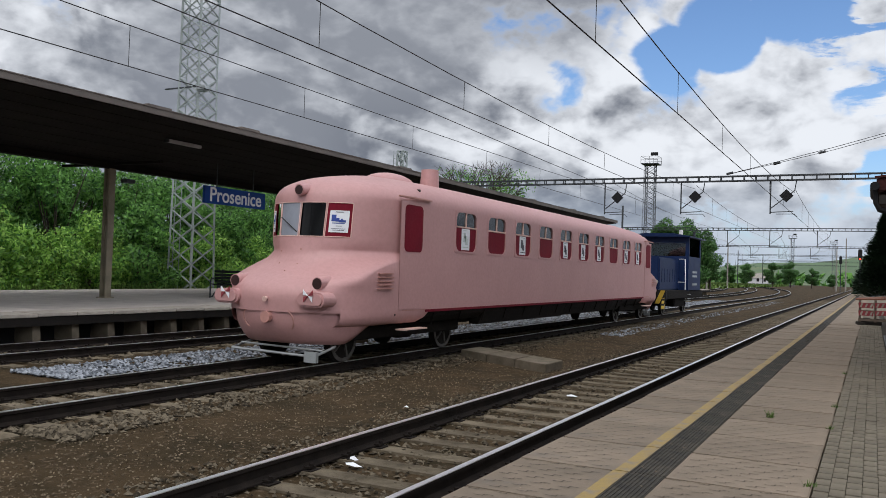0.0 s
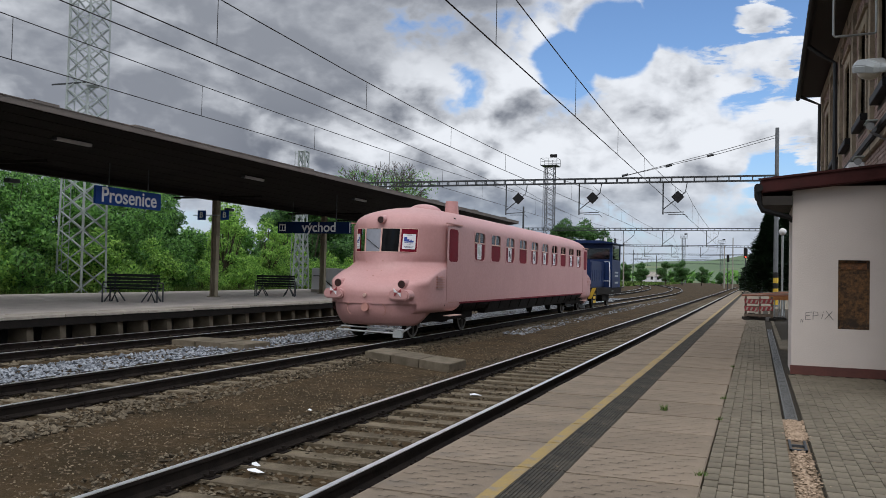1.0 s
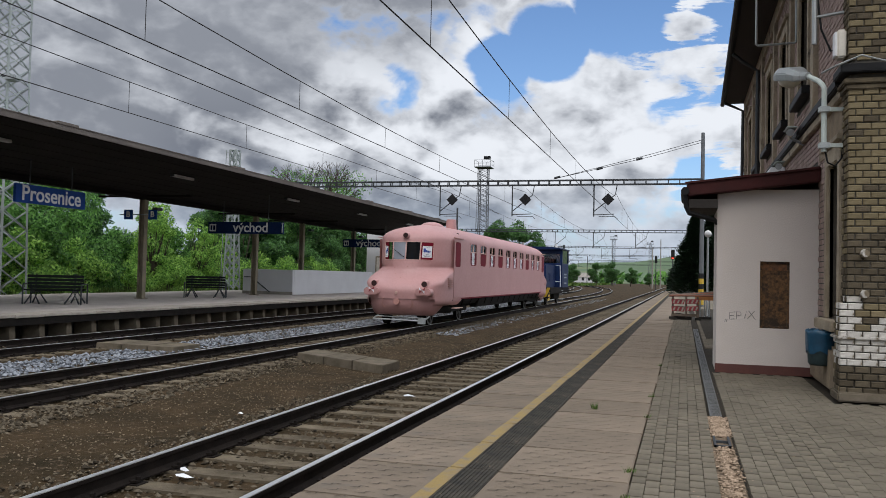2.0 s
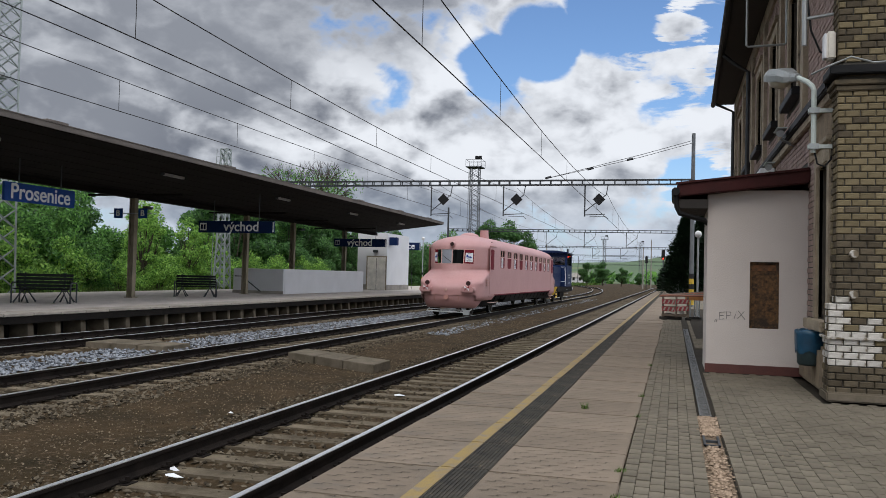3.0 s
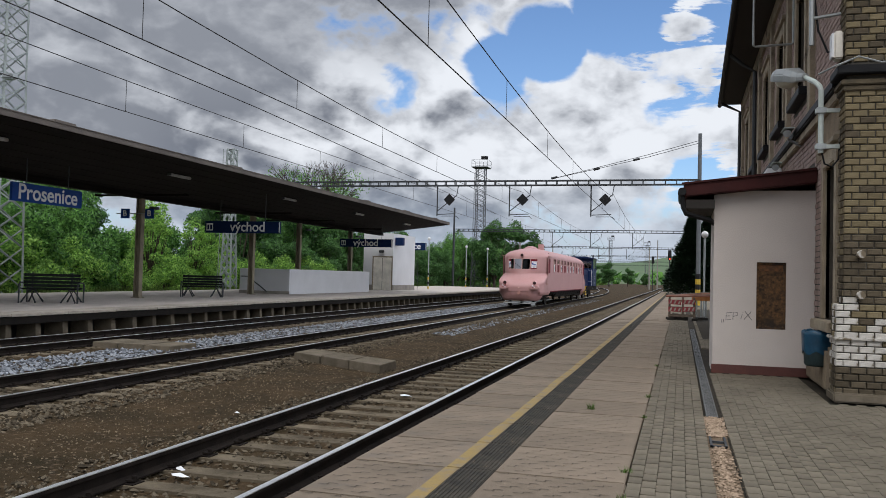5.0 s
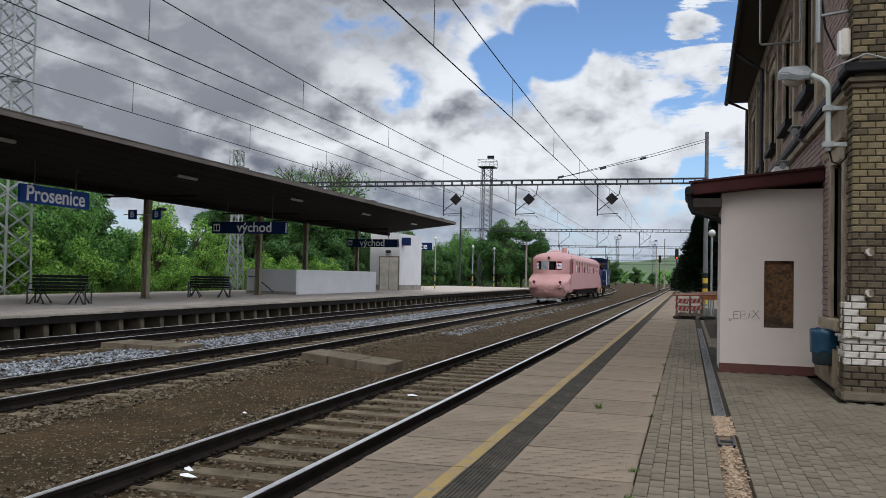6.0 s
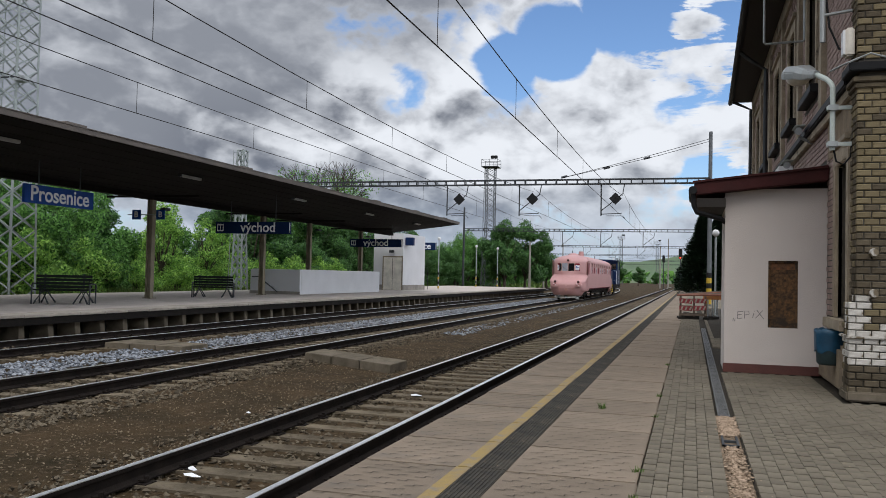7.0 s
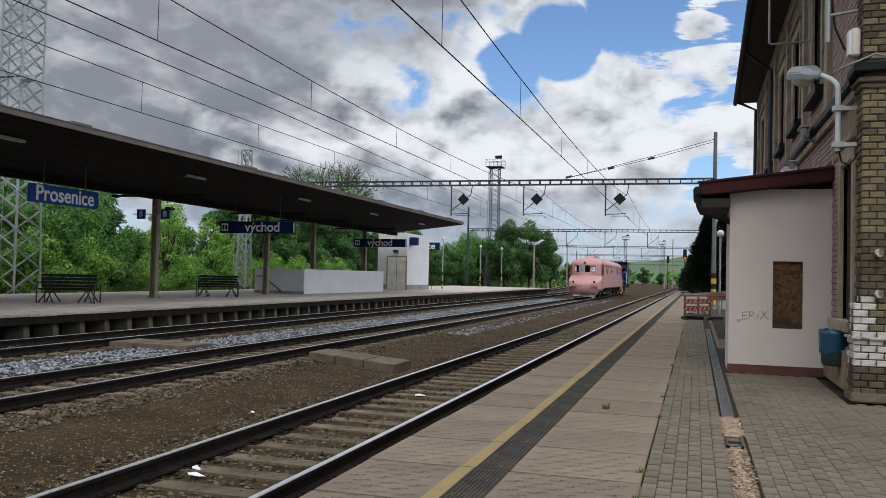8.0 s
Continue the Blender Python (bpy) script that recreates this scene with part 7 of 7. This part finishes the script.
for x, y in ((-21.3, 70.0), (-22.5, 88.0), (-21.5, 94.0)):
    globe_lamp(x, y, ISLAND_TOP, 4.3)
globe_lamp(0.94, 36.5, NEAR_TOP, 3.3, False)


# ---- plants ----
def leaf_cloud(count, size, blobs, seed, droop=0.0):
    """Leaf clusters spread through several lobes, denser towards their shells."""
    rng = np.random.default_rng(seed)
    v, f = [], []
    weights = np.array([b[3] ** 2 for b in blobs])
    weights = weights / weights.sum()
    pick = rng.choice(len(blobs), count, p=weights)
    for k in range(count):
        bx, by, bz, br, sq = blobs[pick[k]]
        d = rng.normal(0, 1, 3)
        d /= np.linalg.norm(d)
        r = br * rng.uniform(0.35, 1.0) ** 0.4 * rng.uniform(0.8, 1.1) * (1.0 + 0.35 * rng.random() ** 6)
        p = np.array([bx, by, bz]) + d * r * (1, 1, sq)
        if p[2] < 0.05:
            p[2] = rng.uniform(0.05, 0.5)
        a = rng.normal(0, 1, 3)
        a /= np.linalg.norm(a)
        b = np.cross(a, d + rng.normal(0, 0.6, 3))
        b /= np.linalg.norm(b) + 1e-6
        s = size * rng.uniform(0.5, 1.35)
        i = len(v)
        v += [(p - a * s).tolist(), (p + b * s * 0.45).tolist(), (p + a * s - (0, 0, droop * s)).tolist(), (p - b * s * 0.45).tolist()]
        f.append((i, i + 1, i + 2, i + 3))
    return v, f


def make_tree(name, seed, h, spread, leaves, size, material, trunk_h, shrub, label):
    rng = random.Random(seed)
    t = thing(name, label, "shrub" if shrub else "tree", (0, 0, 0), "trees and shrubs behind the platform")
    blobs = []
    n = 16 if shrub else 24
    for k in range(n):
        a, q = rng.uniform(0, 6.28), rng.uniform(0.1, 1.0) ** 0.6
        z = rng.uniform(0.12 if shrub else trunk_h / h, 0.9) * h
        taper = 1.0 - 0.55 * (z / h) if shrub else 1.0 - abs(z / h - 0.55) * 0.9
        blobs.append((math.cos(a) * spread * q * taper, math.sin(a) * spread * q * taper, z, spread * rng.uniform(0.2, 0.42), rng.uniform(0.6, 1.0)))
    blobs.append((0, 0, h * 0.9, spread * 0.28, 1.2))
    bm = bmesh.new()
    tube(bm, (0, 0, -0.3), (0.05, 0.03, trunk_h), 0.05 * h ** 0.5 * 1.6, 0.05 * h ** 0.5, seg=7)
    for b in blobs:
        m = (b[0] * 0.45, b[1] * 0.45, lerp(trunk_h, b[2], 0.5))
        tube(bm, (0.05, 0.03, trunk_h * rng.uniform(0.6, 1.0)), m, 0.055, 0.04, seg=5, caps=False)
        tube(bm, m, b[:3], 0.04, 0.012, seg=5, caps=False)
    part("trunk", bm, "bark", t, "brown trunk and limbs")
    v, f = leaf_cloud(leaves, size, blobs, seed)
    ob = new("crown", pydata("crown", v, f, material))
    ob.parent = t
    return t


def plant_trees():
    kinds = [
        make_tree("bush", 21, 4.6, 2.6, 11000, 0.115, "leaf", 0.8, True, "dense green bush behind the platform"),
        make_tree("bush", 22, 3.6, 2.2, 9500, 0.105, "leaf_light", 0.6, True, "bright green bush behind the platform"),
        make_tree("tree", 23, 8.2, 2.7, 12000, 0.12, "leaf", 1.6, False, "leafy green tree behind the platform"),
        make_tree("young_tree", 24, 7.2, 1.5, 5000, 0.105, "leaf_light", 1.6, False, "slim young tree with light green leaves"),
        make_tree("tree", 25, 10.0, 3.4, 18000, 0.16, "leaf_deep", 1.7, False, "tall dark green tree beyond the tracks"),
    ]
    def put(k, x, y, s=1.0, turn=None, used=[]):
        m = Matrix.LocRotScale((x, y, GROUND), Euler((0, 0, turn if turn is not None else (x * 7 + y * 3) % 6.28)), None)
        o = copy_thing(kinds[k], m)
        o.scale = (s, s, s * (0.9 + 0.2 * ((x * 13 + y) % 1)))
    rng = random.Random(31)
    y = 9.0
    while y < 42:  # the thick hedge behind the platform's near end
        if y < 36.5:
            put(rng.choice((0, 1, 1)), -30.8 + rng.uniform(-0.8, 0.8), y, rng.uniform(0.85, 1.1))
        put(rng.choice((2, 2, 2, 4)), -34.5 + rng.uniform(-1.2, 1.2), y, rng.uniform(0.72, 0.9))
        y += 2.1
    y = 36.5
    while y < 57:  # lower and more open shrubs
        put(rng.choice((0, 1, 1)), -31.6 + rng.uniform(-1.0, 0.8), y, rng.uniform(0.6, 0.8))
        put(rng.choice((0, 1, 1)), -35.5 + rng.uniform(-1.2, 0.8), y + 1, rng.uniform(0.72, 0.92) + (0.15 if y > 47 else 0.0))
        y += 1.9
    for x, yy, s in ((-32.3, 45.6, 0.82), (-33.2, 47.6, 0.9), (-31.8, 49.8, 0.8), (-32.5, 53.5, 0.85)):
        put(3, x, yy, s)
    for x, yy, s in ((-33, 58, 0.85), (-34, 63, 0.95), (-33, 68, 0.85), (-32.5, 73, 0.75), (-35, 60, 0.9)):
        put(4, x, yy, s)
    for yy in (55.0, 57.5, 60.0, 62.5, 65.5):
        put(1, -30.2 + (yy * 7 % 1.3), yy, 0.8 + (yy * 3 % 0.25))
    y = 60.0
    while y < 112:
        put(4, -31 + rng.uniform(-2.5, 1.2), y, rng.uniform(0.42, 0.56))
        put(rng.choice((2, 4, 4)), -36.5 + rng.uniform(-2, 2), y + 1, rng.uniform(0.65, 0.85))
        y += 2.4
    for x, yy, s in ((-25.5, 116, 1.0), (-23.5, 121, 1.02), (-28, 124, 0.95), (-21.5, 128, 0.8)):
        put(4, x, yy, s)
    for x, yy, s in ((-60, 210, 1.0), (-30, 236, 0.7), (-24, 240, 0.75), (-20, 246, 0.8), (-15, 250, 0.62), (-35, 236, 0.7), (-40, 230, 0.7), (-10, 260, 0.45)):
        put(4, x, yy, s)
    y = 112.0
    while y < 190:
        put(rng.choice((0, 2, 0, 2)), -33.5 + rng.uniform(-3, 1.5) + bend(y) * 0.5, y, rng.uniform(0.8, 1.15))
        y += 2.6
    for k, (x, yy) in enumerate(((-38, 14), (-36, 50), (-39, 20), (-37, 52), (-40, 26))):
        kinds[k].location = (x, yy, GROUND)


plant_trees()


def conifer(x, y, h, r, seed):
    t = thing("conifer", "dark green conifer beside the platform", "tree", (x, y, NEAR_TOP - 0.1 if y < 119 else GROUND), "conifers by the station")
    part("trunk", bm_tube((0, 0, 0), (0, 0, h * 0.9), 0.14, 0.03, seg=7), "bark", t)
    rng = np.random.default_rng(seed)
    v, f = [], []
    for k in range(15000):
        q = rng.random() ** 0.75
        z = 0.2 + (h - 0.2) * q
        a = rng.uniform(0, 6.28)
        rr = r * (1 - q) ** 0.9 * (0.85 + 0.15 * math.sin(a * 3 + z * 2.1)) * rng.uniform(0.5, 1.15) + 0.04
        p = np.array([math.cos(a) * rr, math.sin(a) * rr, z])
        d = np.array([math.cos(a), math.sin(a), rng.uniform(-0.1, 0.7)]) * 0.42 * rng.uniform(0.6, 1.3)
        w = np.array([-math.sin(a), math.cos(a), rng.uniform(-0.5, 0.5)]) * 0.13
        i = len(v)
        v += [(p - w).tolist(), (p + w).tolist(), (p + d).tolist()]
        f.append((i, i + 1, i + 2))
    ob = new("foliage", pydata("foliage", v, f, "leaf_dark"))
    ob.parent = t


conifer(1.25, 95.0, 8.8, 3.3, 41)
conifer(3.8, 90.0, 8.2, 2.6, 42)
conifer(-0.6, 124.0, 5.4, 2.0, 43)
conifer(3.0, 99.0, 9.4, 2.8, 44)


def dead_tree():
    t = thing("bare_tree", "tree with thin bare branches above the canopy", "tree", (-33.0, 71.0, GROUND))
    bm = bmesh.new()
    rng = random.Random(6)
    tube(bm, (0, 0, 0), (0, 0, 4.5), 0.16, 0.12, seg=7)
    def grow(p, d, l, r, n):
        q = p + d * l
        tube(bm, p, q, r, r * 0.65, seg=5, caps=False)
        if n:
            for k in range(3):
                e = (d + Vector((rng.uniform(-0.7, 0.7), rng.uniform(-0.7, 0.7), rng.uniform(-0.25, 0.5)))).normalized()
                grow(q, e, l * rng.uniform(0.6, 0.85), r * 0.62, n - 1)
    for k in range(6):
        a = k * 1.05
        grow(Vector((0, 0, 4.3)), Vector((math.cos(a) * 0.6, math.sin(a) * 0.6, 0.8)).normalized(), 1.5, 0.075, 4)
    part("branchwork", bm, "bark", t, "thin bare branches")
    v, f = leaf_cloud(3200, 0.09, [(0, 0, 6.5, 2.6, 0.6), (1.6, 1.5, 7.2, 1.6, 0.7), (-1.5, -1.0, 7.0, 1.6, 0.7), (0.5, 2.8, 6.4, 1.5, 0.6)], 61)
    ob = new("leaves", pydata("leaves", v, f, "leaf"))
    ob.parent = t
    t.scale = (1.42, 1.42, 1.42)


dead_tree()


def verge():
    rng = np.random.default_rng(3)
    v, f = [], []
    for k in range(14000):
        x, y = -27.6 - 4.5 * rng.random() ** 1.3, rng.uniform(8, 95)
        a, l = rng.uniform(0, 6.28), rng.uniform(0.2, 0.75)
        dx, dy = math.cos(a), math.sin(a)
        i = len(v)
        v += [(x - dy * 0.03, y + dx * 0.03, GROUND), (x + dy * 0.03, y - dx * 0.03, GROUND), (x + dx * l * 0.35, y + dy * l * 0.35, GROUND + l + 0.35)]
        f.append((i, i + 1, i + 2))
    ob = new("grass", pydata("grass", v, f, "grass"))
    tagged(ob, "tall green grass and weeds behind the platform", "grass", kind="stuff")
    v, f = [], []
    for k in range(9000):
        x, y = rng.uniform(-70, -26), rng.uniform(118, 330)
        a, l = rng.uniform(0, 6.28), rng.uniform(0.3, 0.8)
        dx, dy = math.cos(a), math.sin(a)
        i = len(v)
        v += [(x - dy * 0.3, y + dx * 0.3, GROUND), (x + dy * 0.3, y - dx * 0.3, GROUND), (x + dx * l, y + dy * l, GROUND + l)]
        f.append((i, i + 1, i + 2))
    ob = new("far_grass", pydata("far_grass", v, f, "grass"))
    tagged(ob, "rough grass beside the far tracks", "grass", kind="stuff")


verge()


# ---- distance ----
def hills():
    bm = bmesh.new()
    rows = []
    xs = [-900 + 25 * i for i in range(66)]
    for j in range(15):
        t = j / 14
        y = 420 + 700 * t
        line = []
        for x in xs:
            ridge = 27 * smooth_step((x + 300) / 330) * (1 - 0.3 * smooth_step((x - 120) / 300)) + 4 + 3.5 * math.sin(x * 0.021) + 2 * math.sin(x * 0.06 + 1)
            line.append(bm.verts.new((x, y + 0.0, GROUND - 0.5 + ridge * math.sin(min(t * 1.25, 1.0) * math.pi / 2) ** 1.6)))
        rows.append(line)
    for a, b in zip(rows, rows[1:]):
        for i in range(len(xs) - 1):
            bm.faces.new((a[i], a[i + 1], b[i + 1], b[i]))
    solid("hill", bm, "field", "green farmed hill on the horizon", "hill", kind="structure", smooth=True)
    rng = np.random.default_rng(12)
    v, f = [], []
    for k in range(420):
        x = rng.uniform(-260, 60)
        y = rng.uniform(395, 425)
        p = np.array([x, y, rng.uniform(0, 4.2)])
        for q in range(6):
            a = rng.normal(0, 1, 3)
            b = rng.normal(0, 1, 3)
            i = len(v)
            v += [(p + a * 1.1).tolist(), (p + b * 1.1).tolist(), (p - a * 0.8 + (0, 0, 1)).tolist()]
            f.append((i, i + 1, i + 2))
    ob = new("far_woods", pydata("far_woods", v, f, "leaf"))
    tagged(ob, "line of distant trees before the hill", "woods", kind="stuff")
    for x, y, w, h in ((-44, 382, 9, 2.6), (-92, 380, 12, 4)):
        b = thing("far_house", "small distant house with pale walls", "house", (x, y, GROUND), "distant houses")
        part("wall", bm_box(-w / 2, w / 2, 0, 8, 0, h), "render", b)
        bm = bmesh.new()
        prism(bm, [(-0.4, h), (8.4, h), (4, h + 2.2)], "x", -w / 2 - 0.3, w / 2 + 0.3)
        part("roof", bm, "concrete", b)
        for k in range(3):
            part("window", bm_box(-w / 2 + 1 + k * w / 3.2, -w / 2 + 2 + k * w / 3.2, -0.06, -0.001, 1.2, 2.6), "black", b)


hills()


def signal(x, y, h, lit):
    s = thing("railway_signal", "tall railway signal with a dark head" + (" showing red" if lit else ""), "signal", (x, y, GROUND), "railway signals")
    part("mast", bm_tube((0, 0, 0), (0, 0, h), 0.08, seg=8), "dark_steel", s)
    hd = part("signal_head", bm_box(-0.24, 0.24, -0.2, 0.2, h - 1.35, h), "black", s, bevel=0.05)
    if lit:
        part("red_light", bm_tube((0, -0.21, h - 1.2), (0, -0.24, h - 1.2), 0.1, seg=12), "red_glow", hd, "glowing red light")


signal(-1.5, 118.0, 6.2, True)
signal(-5.2, 165.0, 6.6, False)


def far_clutter():
    c = thing("relay_cabinet", "pale grey trackside cabinet by the conifers", "cabinet", (0.1, 97.0, NEAR_TOP))
    part("housing", bm_box(-0.6, 0.6, 0, 1.0, 0, 1.5), "galvanised", c, bevel=0.03)
    part("roof", bm_box(-0.7, 0.7, -0.1, 1.1, 1.5, 1.6), "dark_steel", c)


far_clutter()


def litter():
    rng = random.Random(2)
    for x, y, s in ((-4.36, 6.72, 0.09), (-4.5, 6.95, 0.06), (-4.1, 12.4, 0.1), (-5.6, 9.9, 0.05), (-9.0, 14.5, 0.06)):
        bm = bmesh.new()
        pts = [(s * rng.uniform(0.6, 1.2) * math.cos(k * 1.05), s * rng.uniform(0.4, 0.9) * math.sin(k * 1.05), 0.0) for k in range(6)]
        vs = [bm.verts.new((a, b, rng.uniform(0.0, 0.03))) for a, b, c in pts]
        c = bm.verts.new((0, 0, 0.045))
        for k in range(6):
            bm.faces.new((vs[k], vs[(k + 1) % 6], c))
        solid("paper_scrap", bm, "paper", "crumpled white scrap of paper in the ballast", "litter", "litter on the track", at=(x, y, -0.172))
    m = thing("rail_marker", "small white cap on a stub beside the platform edge", "marker", (-2.62, 14.1, GROUND))
    part("stub", bm_tube((0, 0, 0), (0, 0, 0.28), 0.025, seg=8), "dark_steel", m)
    part("cap", bm_tube((0, 0, 0.28), (0, 0, 0.36), 0.045, 0.03, seg=10), "white", m)


litter()


def street_mast(x, y, h):
    m = thing("yard_mast", "thin concrete mast beside the tracks", "mast", (x, y, GROUND), "masts in the yard")
    part("pole", bm_tube((0, 0, 0), (0, 0, h), 0.16, 0.1, seg=8), "concrete", m)


for x, y, h in ((-5.0, 190.0, 11.0), (-6.8, 192.0, 9.5), (-24.0, 140.0, 8.0), (-20.0, 106.0, 6.5), (-26.0, 175.0, 9.0)):
    street_mast(x, y, h)


# ---- what moves ----
TRAIN = ((0.0, 11.27), (1.0, 18.97), (2.0, 26.45), (3.5, 37.7), (4.5, 45.25), (6.0, 56.7), (7.0, 64.4), (8.0, 72.1))


def train_y(t):
    return float(np.interp(t, [a for a, b in TRAIN], [b for a, b in TRAIN]))


def motions():
    rows = [(t, pose(TRACKS[1], y, 0)) for t, y in TRAIN]
    walk(railcar, rows)
    walk(loco, rows)
    for wheels, r in ((car_wheels, CAR_R), (loco_wheels, 0.46)):
        for w in wheels:
            at = w.location.copy()
            steps = [i / 15 for i in range(121)]
            walk(w, [(t, pose(at.x, at.y, at.z, -math.degrees((train_y(t) - train_y(0)) / r))) for t in steps])


motions()
